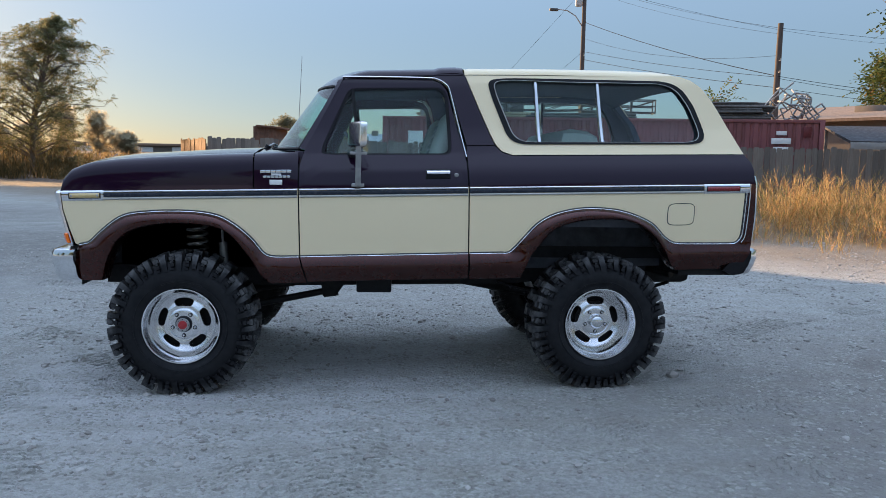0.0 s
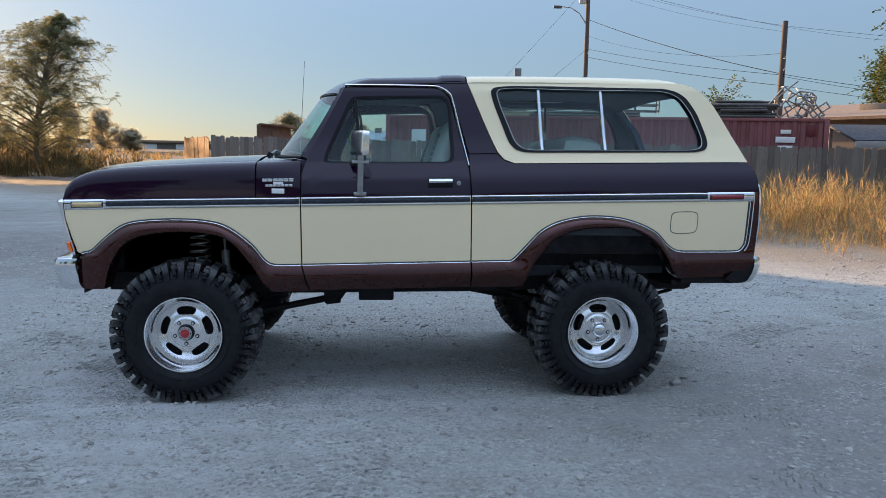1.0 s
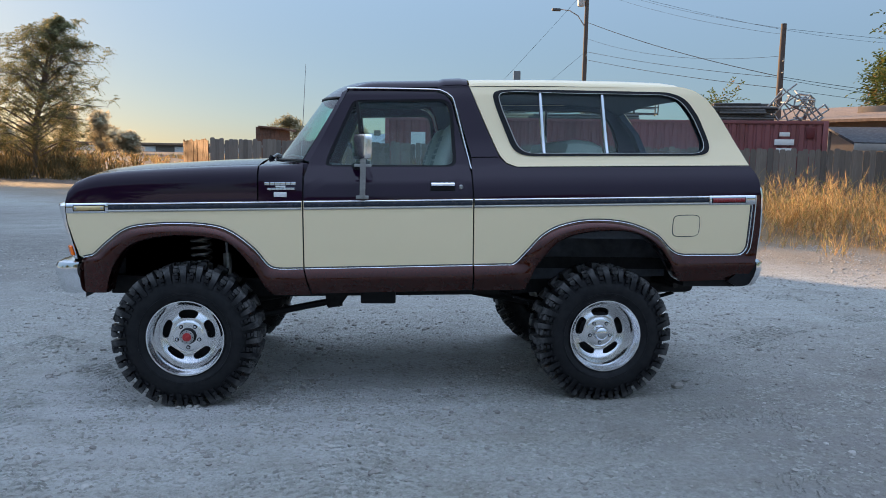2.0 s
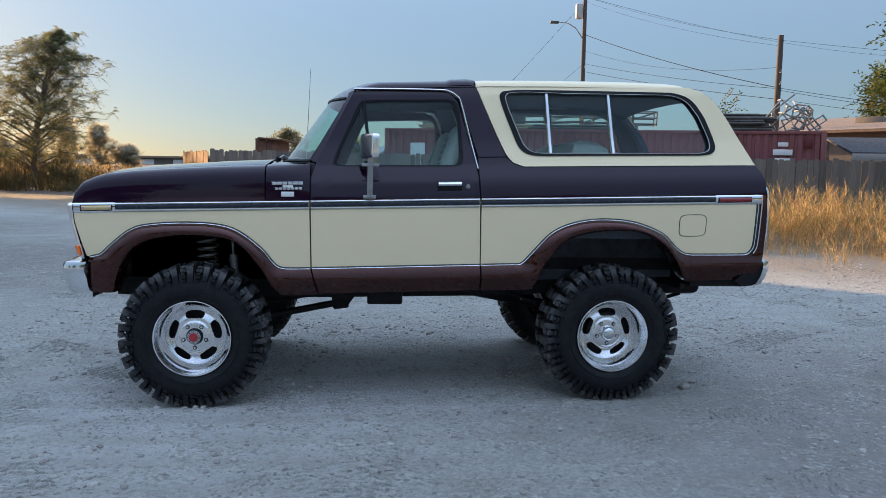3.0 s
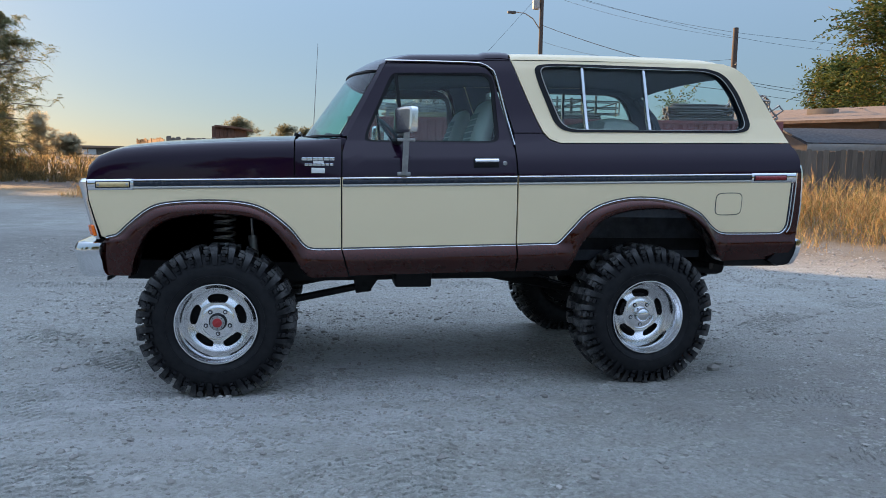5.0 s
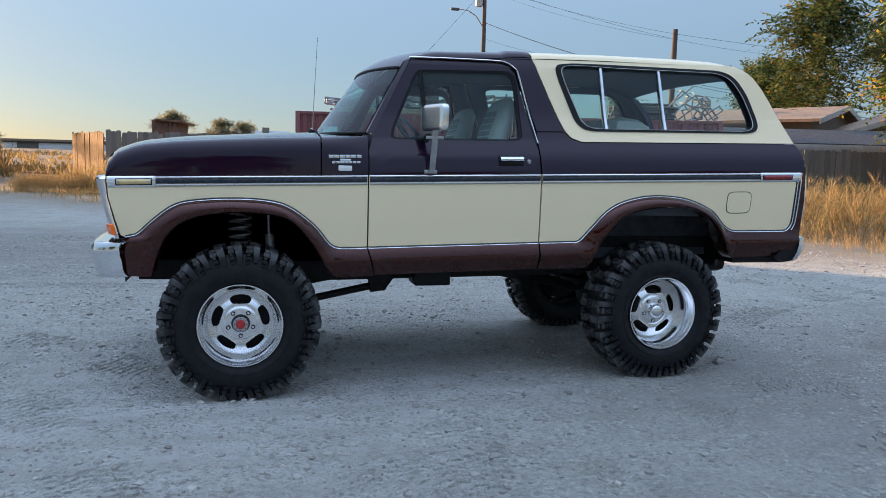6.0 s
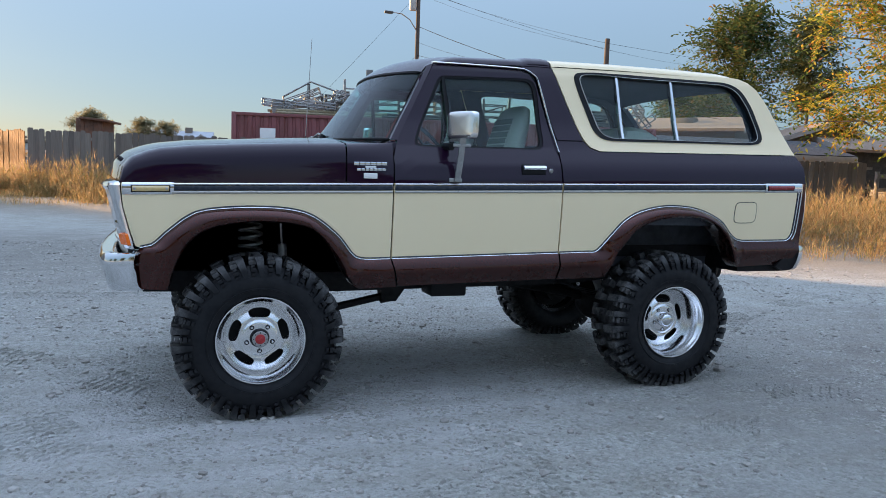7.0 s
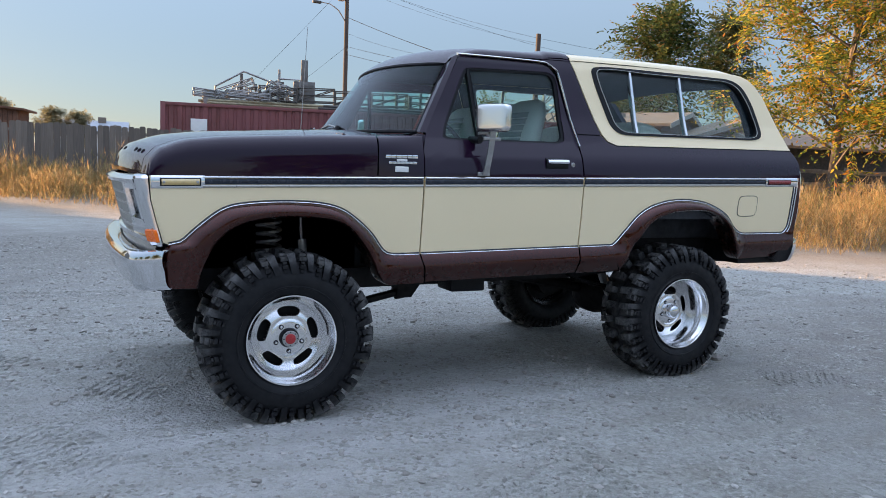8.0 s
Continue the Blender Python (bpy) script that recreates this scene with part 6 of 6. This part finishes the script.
shed = tagged(new("wooden_shed"), "small brown wooden shed with a lean-to roof behind the fence", "shed")
shed.matrix_basis = Matrix.Translation((-5.42, 28.0, 0.22)) @ Matrix.Rotation(FANG + 0.1, 4, "Z")
for i in range(6):
    bm = bmesh.new()
    box(bm, i * 0.165 + 0.144, i * 0.165 + 0.301, 0, 0.03, 0, 2.80 - i * 0.012, 0.004)
    part("wall_board", bm, M_SHED, shed)
bm = bmesh.new()
box(bm, 0.16, 1.11, 0.05, 2.0, 0, 2.70)
part("body", bm, M_SHED, shed)
bm = bmesh.new()
box(bm, 0.08, 1.18, -0.15, 2.1, 2.78, 2.86, 0.01, Matrix.Rotation(0.075, 4, "Y"))
part("roof", bm, M_SHED, shed)


def gable_house(name, m, L, W, h, ridge, over, wall_mat, roof_mat, label):
    """A house with a gable roof whose ridge runs along its length."""
    e = tagged(new(name), label, "house")
    e.matrix_basis = m
    bm = bmesh.new()
    pr = [(0, 0), (W, 0), (W, h), (W / 2, ridge - 0.1), (0, h)]
    rows = [[Vector((x, y, z)) for y, z in pr] for x in (0, L)]
    loft(bm, rows, closed=True, cap=True)
    part("house_wall", bm, wall_mat, e)
    for sgn in (0, 1):
        bm = bmesh.new()
        y0, y1 = (-over, W / 2) if sgn == 0 else (W / 2, W + over)
        slope = (ridge - h) / (W / 2)
        za, zb = (h - over * slope, ridge) if sgn == 0 else (ridge, h - over * slope)
        rows = [[Vector((x, y0, za)), Vector((x, y1, zb)), Vector((x, y1, zb + 0.12)), Vector((x, y0, za + 0.12))] for x in np.linspace(-over, L + over, 9)]
        loft(bm, rows, closed=True, cap=True)
        part("roof", bm, roof_mat, e)
    for x in (-over - 0.02, L + over - 0.01):
        bm = bmesh.new()
        slope = (ridge - h) / (W / 2)
        loft(bm, [[Vector((x, y, z - 0.10)), Vector((x + 0.03, y, z - 0.10)), Vector((x + 0.03, y, z + 0.125)), Vector((x, y, z + 0.125))] for y, z in ((-over, h - over * slope), (W / 2, ridge), (W + over, h - over * slope))], closed=True, cap=True)
        part("barge_board", bm, M_TRIM, e)
    return e


house = gable_house("house", Matrix.Translation((16.5, 28.2, 0.22)) @ Matrix.Rotation(radians(-55), 4, "Z"), 8.0, 8.0, 3.45, 4.2, 0.5, M_STUCCO, M_ROOF, "low tan bungalow with a brown shingle gable roof")
bm = bmesh.new()
box(bm, 4.6, 5.7, 1.6, 2.3, 3.5, 4.12, 0.01)
part("chimney", bm, M_STUCCO, house)
bm = bmesh.new()
box(bm, 2.0, 3.2, -0.03, 0.02, 1.3, 2.3, 0.01)
win = part("window", bm, M_TRIM, house)
bm = bmesh.new()
box(bm, 2.08, 3.12, -0.045, -0.032, 1.38, 2.22)
part("pane", bm, M_BLUE, win)
gable_house("house", Matrix.Translation((28.2, 20.2, 0.22)) @ Matrix.Rotation(radians(76), 4, "Z"), 2.0, 5.6, 2.95, 3.85, 0.4, M_STUCCO, M_ROOF, "low tan porch wing with a shingle gable roof")
carport = tagged(new("carport"), "low carport with a dark felt roof and grey fascia", "carport")
carport.matrix_basis = Matrix.Translation((16.2, 19.0, 0.0)) @ Matrix.Rotation(FANG, 4, "Z")
bm = bmesh.new()
loft(bm, [[Vector((x, 0, 2.46)), Vector((x, 3.0, 3.17)), Vector((x, 3.0, 3.24)), Vector((x, 0, 2.56))] for x in (0, 4, 7.2)], closed=True, cap=True)
part("roof", bm, M_DARKROOF, carport)
bm = bmesh.new()
box(bm, -0.02, 7.22, -0.05, -0.003, 2.28, 2.52, 0.006)
part("fascia", bm, M_TRIM, carport)
for x in (0.1, 3.6, 7.1):
    for y in (0.1, 2.9):
        bm = bmesh.new()
        box(bm, x - 0.06, x + 0.06, y - 0.06, y + 0.06, -0.3, 2.46 if y < 1 else 3.12, 0.006)
        part("post", bm, M_BEAM, carport)

# rails and dark lumber past the end of the boards
rail = tagged(new("rail_fence"), "old horizontal rail fence with grey boards", "fence", kind="structure")
p0 = FC + FDIR * 29.6
for z in (0.55, 1.0, 1.5):
    bm = bmesh.new()
    box(bm, 0, 14, -0.02, 0.02, z, z + 0.16, 0.004)
    o = part("rail", bm, M_BEAM, rail)
    o.matrix_world = Matrix.Translation((p0.x, p0.y, 0.22)) @ Matrix.Rotation(FANG, 4, "Z")
for i in range(7):
    bm = bmesh.new()
    box(bm, i * 2.3, i * 2.3 + 0.12, 0.03, 0.15, -0.3, 1.75, 0.006)
    o = part("post", bm, M_BEAM, rail)
    o.matrix_world = Matrix.Translation((p0.x, p0.y, 0.22)) @ Matrix.Rotation(FANG, 4, "Z")
side = Vector((-FDIR.y, FDIR.x, 0))
store = p0 + FDIR * 1.2 + side * 3.6
gable_house("lumber_shed", Matrix.Translation((store.x, store.y, 0.2)) @ Matrix.Rotation(FANG, 4, "Z"), 15.0, 4.5, 2.7, 3.3, 0.35, plain("dark_weathered_boards", (0.060, 0.055, 0.050), 0.9, 0, 0.4, 5, 0.3), M_ROOF, "long low dark board shed behind the rail fence")["category"] = "shed"
for i, (x, h, d) in enumerate(((1.5, 1.15, 1.2), (4.6, 0.9, 1.4), (7.6, 1.25, 1.1), (10.4, 0.85, 1.3))):
    pile = tagged(new("lumber_stack"), "stack of dark old lumber behind the rail fence", "lumber", "lumber stacks")
    pile.matrix_basis = Matrix.Translation((p0.x, p0.y, 0.2)) @ Matrix.Rotation(FANG, 4, "Z")
    for j in range(int(h / 0.14)):
        bm = bmesh.new()
        box(bm, x + rngc.uniform(-0.1, 0.1), x + 2.6 + rngc.uniform(-0.15, 0.15), 1.2, 1.2 + d, j * 0.14, j * 0.14 + 0.12, 0.004)
        part("plank", bm, M_UNDER if i % 2 else M_BEAM, pile)

junk = tagged(new("lumber_stack"), "low heap of weathered boards and pipe in the weeds", "lumber", "lumber stacks")
junk.matrix_basis = Matrix.Translation((-12.0, 39.5, 0.1)) @ Matrix.Rotation(0.15, 4, "Z")
for j in range(9):
    bm = bmesh.new()
    z = 0.08 + (j // 3) * 0.16
    box(bm, rngc.uniform(-1.6, -1.0), rngc.uniform(1.0, 1.8), (j % 3) * 0.32, (j % 3) * 0.32 + 0.24, z, z + 0.11, 0.008)
    part("plank", bm, M_BEAM if j % 2 else M_SHED, junk)
# far buildings
far_barn = gable_house("barn", Matrix.Translation((-6.0, 88, 0.2)) @ Matrix.Rotation(-0.1, 4, "Z"), 8.5, 6, 3.6, 5.0, 0.3, M_WHITE, M_PALE, "distant white barn with a pale metal roof")
bm = bmesh.new()
box(bm, 5.6, 6.4, 2.4, 3.2, 4.4, 5.5, 0.02)
part("chimney", bm, M_STUCCO, far_barn)
gable_house("house", Matrix.Translation((3.2, 88, 0.2)) @ Matrix.Rotation(1.45, 4, "Z"), 6.0, 3.4, 3.3, 4.6, 0.2, M_SHED, M_ROOF, "small far brown house with its gable end in view")
ware = tagged(new("warehouse"), "long low pale warehouse far across the field", "warehouse")
ware.matrix_basis = Matrix.Translation((-120, 205, 3.3)) @ Matrix.Rotation(-0.12, 4, "Z")
bm = bmesh.new()
box(bm, 0, 96, 0, 25, -0.5, 2.0)
part("outer_wall", bm, M_STUCCO, ware)
bm = bmesh.new()
box(bm, -1, 97, -1, 26, 2.0, 2.6, 0.05)
part("roof", bm, M_ROOF, ware)
for i in range(7):
    bm = bmesh.new()
    box(bm, 4 + i * 13, 12 + i * 13, -0.1, -0.02, 0.2, 1.7)
    part("bay_door", bm, M_WHITE, ware)

# ---- an unseen barn-shaped block, added so its shadow lies over the lot ----
shade = tagged(new("tall_barn"), "unseen tall grey barn form, added so its shadow covers the lot", "barn")
bd = Vector((-0.749, -0.663, 0))
shade.matrix_basis = Matrix.Translation((-20.8, 34.4, 0)) @ Matrix.Rotation(math.atan2(bd.y, bd.x), 4, "Z")
bm = bmesh.new()
box(bm, 0, 28, -9, 0, -0.3, 11.0)
part("outer_wall", bm, M_BEAM, shade)
bm = bmesh.new()
loft(bm, [[Vector((x, 0.25, 11.0)), Vector((x, -4.5, 11.9)), Vector((x, -9.25, 11.0)), Vector((x, -9.25, 10.8)), Vector((x, 0.25, 10.8))] for x in (-0.2, 28.2)], closed=True, cap=True)
part("roof", bm, M_PALE, shade)

# ---- trees ----
def leaf_mat(name, stops, trans=0.35):
    """Thin leaves: each clump its own tone, some light passing through."""
    k = Mat(name, (0.1, 0.1, 0.05), 0.7, Specular_IOR_Level=0.15)
    tone = k.ramp(k.island(), *stops)
    k.color(tone)
    tl = k.node("ShaderNodeBsdfTranslucent")
    k.link(tone, tl.inputs["Color"])
    mx = k.node("ShaderNodeMixShader")
    mx.inputs[0].default_value = trans
    k.link(k.b.outputs[0], mx.inputs[1])
    k.link(tl.outputs[0], mx.inputs[2])
    k.link(mx.outputs[0], k.t.nodes["Material Output"].inputs["Surface"])
    return k.m


M_LEAF_DK = leaf_mat("dull_green_leaves", ((0.0, (0.055, 0.070, 0.032)), (0.5, (0.095, 0.110, 0.048)), (1.0, (0.16, 0.165, 0.075))), 0.5)
M_LEAF_GR = leaf_mat("green_leaves", ((0.0, (0.038, 0.064, 0.022)), (0.5, (0.075, 0.105, 0.032)), (0.85, (0.135, 0.155, 0.045)), (1.0, (0.22, 0.12, 0.04))))
M_LEAF_YL = leaf_mat("autumn_leaves", ((0.0, (0.06, 0.10, 0.025)), (0.38, (0.15, 0.20, 0.04)), (0.55, (0.36, 0.34, 0.05)), (0.78, (0.56, 0.41, 0.05)), (0.9, (0.54, 0.27, 0.05)), (1.0, (0.42, 0.15, 0.05))), 0.5)
M_LEAF_OLIVE = leaf_mat("wispy_olive_leaves", ((0.0, (0.085, 0.095, 0.046)), (0.5, (0.16, 0.16, 0.078)), (1.0, (0.28, 0.245, 0.13))), 0.58)
M_LEAF_MID = leaf_mat("dusty_olive_leaves", ((0.0, (0.12, 0.12, 0.070)), (0.5, (0.18, 0.175, 0.105)), (1.0, (0.26, 0.235, 0.145))), 0.6)
# far leaves paled in base colour, in place of haze in the air
M_LEAF_FAR = leaf_mat("haze_tinted_far_leaves", ((0.0, (0.36, 0.32, 0.22)), (1.0, (0.50, 0.44, 0.31))), 0.8)
M_BARK = plain("grey_brown_bark", (0.13, 0.105, 0.085), 0.95, 0, 0.4, 12, 0.6)


def tree(name, label, base, h, spread, low, limbs, fronds, leaflets, leaf, mat, seed, droop=0.25, trunk_r=0.16, lean=(0, 0), stems=1, squash=1.0):
    """A tapered trunk, limbs and twigs, and a crown of many small leaflets on fronds."""
    r = random.Random(seed)
    e = tagged(new(name), label, "tree")
    e.location = base
    bt = bmesh.new()
    bb = bmesh.new()
    tips = []
    for st in range(stems):
        a0 = r.uniform(0, 6.28)
        top = Vector((lean[0] + (0.25 * spread * math.cos(a0) if stems > 1 else 0), lean[1] + (0.25 * spread * math.sin(a0) if stems > 1 else 0), h * 0.86))
        path = []
        for q in np.linspace(0, 1, 9):
            path.append(Vector((top.x * q ** 1.4 + 0.06 * h * 0.3 * math.sin(q * 5 + seed), top.y * q ** 1.4 + 0.06 * h * 0.3 * math.cos(q * 4 + seed), top.z * q - (0.4 if q == 0 else 0))))
        tube(bt, path, trunk_r, 10, trunk_r * 0.2)
        for k in range(limbs):
            q = low + (1 - low) * ((k + r.random()) / limbs) ** 0.9
            i = min(7, int(q * 8))
            p = path[i].lerp(path[i + 1], q * 8 - i)
            a = a0 + k * 2.4 + r.uniform(-0.4, 0.4)
            env = spread * (math.sin(math.pi * min(1, (q - low) / (1 - low) * 0.8 + 0.2)) ** 0.7) * r.uniform(0.65, 1.1)
            up = (0.75 - 0.25 * (1 - q)) * env
            end = p + Vector((math.cos(a) * env, math.sin(a) * env * squash, up * (1 - droop)))
            mid = p.lerp(end, 0.5) + Vector((0, 0, 0.16 * env))
            tube(bb, [p, p.lerp(mid, 0.6), mid, mid.lerp(end, 0.6), end], trunk_r * 0.34 * (1.1 - 0.6 * q), 5, 0.008)
            for t in range(7):
                s0 = 0.3 + 0.7 * (t + r.random()) / 7
                o = p.lerp(mid, s0 * 2) if s0 < 0.5 else mid.lerp(end, s0 * 2 - 1)
                d = Vector((r.gauss(0, 1), r.gauss(0, 1), r.gauss(0.25, 0.6))).normalized() * env * r.uniform(0.15, 0.42)
                tube(bb, [o, o + d * 0.5 + Vector((0, 0, 0.03)), o + d], 0.014, 4, 0.004)
                tips.append((o, o + d))
        tips.append((path[6], path[8]))
    part("trunk", bt, M_BARK, e)
    part("branch_work", bb, M_BARK, e)
    vs, fs = [], []
    for f in range(fronds):
        o, t = r.choice(tips)
        p = o.lerp(t, r.uniform(0.15, 1.1))
        d = (t - o).normalized() * 0.6 + Vector((r.gauss(0, 0.6), r.gauss(0, 0.6), r.gauss(0.05, 0.45)))
        d.normalize()
        side = d.cross(Vector((r.gauss(0, 0.3), r.gauss(0, 0.3), 1))).normalized()
        L = leaf * leaflets * 0.42 * r.uniform(0.7, 1.2)
        for k in range(leaflets):
            q = (k + 0.6) / leaflets
            c = p + d * (L * q) - Vector((0, 0, droop * L * q * q))
            w = side * (1 if k % 2 else -1)
            out = (w * 0.8 + d * 0.55 + Vector((0, 0, -droop * 0.8 + r.gauss(0, 0.25)))).normalized()
            ll = leaf * r.uniform(0.7, 1.2)
            n = out.cross(d).normalized()
            wd = out.cross(n).normalized() * ll * 0.19
            b = len(vs)
            vs += [c, c + out * ll * 0.5 + wd, c + out * ll, c + out * ll * 0.5 - wd]
            fs.append((b, b + 1, b + 2, b + 3))
    raw("crown", [v[:] for v in vs], fs, mat, e)
    return e


tree("tree", "feathery dull green tree standing on the weedy bank", (-22.3, 46.7, 0.2), 11.8, 4.2, 0.06, 40, 6200, 10, 0.148, M_LEAF_OLIVE, 3, 0.55, 0.20, (0.5, 0), 2)
tree("tree", "tall green tree of heaven behind the bungalow", (30.9, 33.0, 0.22), 12.9, 2.6, 0.34, 24, 980, 14, 0.33, M_LEAF_GR, 8, 0.3, 0.22, (0.5, 0.4), 1)
tree("tree", "darker green tree beside the tall one", (36.2, 33.0, 0.22), 13.2, 1.6, 0.45, 13, 560, 14, 0.33, M_LEAF_DK, 12, 0.3, 0.16)
tree("tree", "autumn tree with yellow and orange leaves in the weeds", (20.4, 12.2, 0.15), 12.2, 4.1, 0.13, 36, 3900, 13, 0.185, M_LEAF_YL, 5, 0.4, 0.17, (0.4, 0.1), 1)
tree("tree", "second yellow autumn tree further along the rails", (27.5, 10.6, 0.15), 11.5, 4.6, 0.18, 24, 2200, 10, 0.24, M_LEAF_YL, 15, 0.3, 0.15)
tree("tree", "green tree with browning tips beyond the bungalow", (51.2, 63.6, 0.0), 13.8, 4.4, 0.30, 22, 1500, 10, 0.52, M_LEAF_GR, 27, 0.2, 0.25)
tree("sapling", "young feathery sapling rising behind the container", (13.6, 24.0, 0.22), 4.7, 0.55, 0.80, 6, 34, 18, 0.17, M_LEAF_GR, 21, 0.2, 0.05)
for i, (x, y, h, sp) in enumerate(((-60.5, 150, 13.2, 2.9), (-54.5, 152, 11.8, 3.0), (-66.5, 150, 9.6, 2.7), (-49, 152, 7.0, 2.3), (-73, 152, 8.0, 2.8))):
    tree("far_tree", "distant tree at the edge of the field, haze put into its leaf colour", (x, y, 0), h, sp, 0.12, 16, 2000, 7, 0.42, M_LEAF_FAR, 30 + i, 0.1, 0.25)
for i, (x, y, h, sp) in enumerate(((-8.5, 70, 6.2, 1.9), (-4.7, 80, 6.1, 1.9), (-2.3, 80, 5.9, 1.6))):
    tree("far_tree", "small round tree beyond the fence", (x, y, 0.2), h, sp, 0.25, 16, 1100, 6, 0.24, M_LEAF_MID, 40 + i, 0.1, 0.15)
# two unseen trees, added to throw shade over the dirt lane
for i, (x, y, h) in enumerate(((-35.5, 49.5, 11.0), (-32.0, 43.5, 9.5))):
    tree("tree", "unseen feathery dull green tree, added to shade the lane", (x, y, 0.2), h, 4.0, 0.08, 26, 2400, 9, 0.22, M_LEAF_OLIVE, 90 + i, 0.5, 0.2)
# unseen trees, added behind the walk to darken reflections and close the lot
for i, (x, y, h) in enumerate(((-40, -20, 7), (-28, -30, 7), (-15, -36, 6.5), (-3, -38, 7), (9, -37, 6.5), (22, -33, 7), (34, -24, 7), (42, -11, 7))):
    tree("tree", "unseen leafy tree of a row added to darken reflections and close the lot", (x, y, 0), h, 4.6, 0.08, 18, 1500, 5, 0.62, M_LEAF_DK, 60 + i, 0.1, 0.25)

# ---- weeds ----
M_STRAW = leaf_mat("dry_straw_weeds", ((0.0, (0.22, 0.145, 0.068)), (0.40, (0.45, 0.305, 0.135)), (0.70, (0.60, 0.44, 0.215)), (0.84, (0.44, 0.21, 0.095)), (0.88, (0.24, 0.24, 0.09)), (1.0, (0.16, 0.19, 0.07))), 0.48)
# bank weeds: the straw tones darkened, so the shade sits in the colour
M_STRAW_DK = leaf_mat("shade_tinted_bank_weeds", ((0.0, (0.07, 0.065, 0.03)), (0.6, (0.15, 0.11, 0.05)), (1.0, (0.26, 0.17, 0.07))), 0.35)


def weeds(name, label, spots, mat, seed, blade=0.0045, twigs=8):
    """Upright branching stalks in clumps, each a few thin blades."""
    r = random.Random(seed)
    vs, fs = [], []

    def ribbon(p, d, L, w, bend):
        sd = d.cross(Vector((r.gauss(0, 1), r.gauss(0, 1), 0.2))).normalized() * w
        b = len(vs)
        m = p + d * (L * 0.55)
        t = p + d * L + bend
        vs.extend([(p - sd)[:], (p + sd)[:], (m + sd * 0.8)[:], (m - sd * 0.8)[:], t[:]])
        fs.append((b, b + 1, b + 2, b + 3))
        fs.append((b + 3, b + 2, b + 4))
        return m, t

    for x, y, h, n in spots:
        z = ground_z(x, y) - 0.03
        for k in range(n):
            p = Vector((x + r.gauss(0, 0.16), y + r.gauss(0, 0.16), z))
            d = Vector((r.gauss(0, 0.28), r.gauss(0, 0.28), 1)).normalized()
            L = h * r.uniform(0.55, 1.1)
            bend = Vector((r.gauss(0, 0.08), r.gauss(0, 0.08), -0.03)) * L
            m, t = ribbon(p, d, L, blade * r.uniform(0.7, 1.5), bend)
            for j in range(twigs):
                q = r.uniform(0.3, 0.97)
                o = p.lerp(m, q / 0.55) if q < 0.55 else m.lerp(t, (q - 0.55) / 0.45)
                dd = (d * 1.1 + Vector((r.gauss(0, 0.5), r.gauss(0, 0.5), r.uniform(0.0, 0.4)))).normalized()
                ribbon(o, dd, L * r.uniform(0.08, 0.26), blade * r.uniform(0.8, 1.7), Vector((0, 0, -0.02)))
    return tagged(raw(name, vs, fs, mat), label, "weeds", kind="stuff")


rw = random.Random(77)
spots = []
while len(spots) < 2300:
    x = rw.uniform(-9, 27)
    lo, hi = edge_line(x) + 0.3, FC.y + (x - FC.x) * FDIR.y / FDIR.x - 0.4
    if hi <= lo:
        lo = hi - 2.5
    q = rw.random() ** 1.5
    y = lo + (hi - lo) * q
    if y < edge_line(x):
        continue
    gap = noise.noise((x * 0.45, y * 0.45, 2.0))
    if gap < -0.25:
        continue
    edge = min(1.0, 0.35 + (y - edge_line(x)) / 2.2)
    spots.append((x, y, (1.0 + 0.5 * gap) * edge * rw.uniform(0.55, 1.2), rw.randint(6, 11)))
weeds("dry_weeds", "tall dry golden weeds along the fence", spots, M_STRAW, 5, 0.0036, 17)
spots = []
for k in range(420):
    x = rw.uniform(-10, 20)
    y = edge_line(x) + rw.gauss(0.0, 0.35)
    spots.append((x, y, rw.uniform(0.12, 0.35), rw.randint(6, 12)))
for x, y in ((-5.9, 18.9), (-5.0, 18.5), (-4.4, 18.1), (-5.6, 18.4), (-2.9, 16.9), (-7.0, 20.0), (8.2, 7.0), (9.6, 5.6), (10.5, 4.9), (9.0, 6.1)):
    for k in range(5):
        spots.append((x + rw.gauss(0, 0.28), y + rw.gauss(0, 0.2), rw.uniform(0.25, 0.55), rw.randint(7, 12)))
weeds("low_dry_grass", "low dry grass at the edge of the gravel", spots, M_STRAW, 6, 0.004, 3)
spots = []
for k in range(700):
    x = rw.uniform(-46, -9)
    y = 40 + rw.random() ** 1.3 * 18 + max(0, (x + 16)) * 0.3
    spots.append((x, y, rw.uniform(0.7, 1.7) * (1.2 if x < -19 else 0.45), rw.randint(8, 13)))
weeds("bank_weeds", "brown weeds on the bank under the tree, shade put into their colour", spots, M_STRAW_DK, 7, 0.022, 6)
spots = []
for k in range(900):
    spots.append((rw.uniform(-90, -6), rw.uniform(58, 130), rw.uniform(0.4, 0.8), rw.randint(5, 8)))
weeds("field_grass", "golden dry grass of the far field", spots, M_STRAW, 8, 0.05, 3)
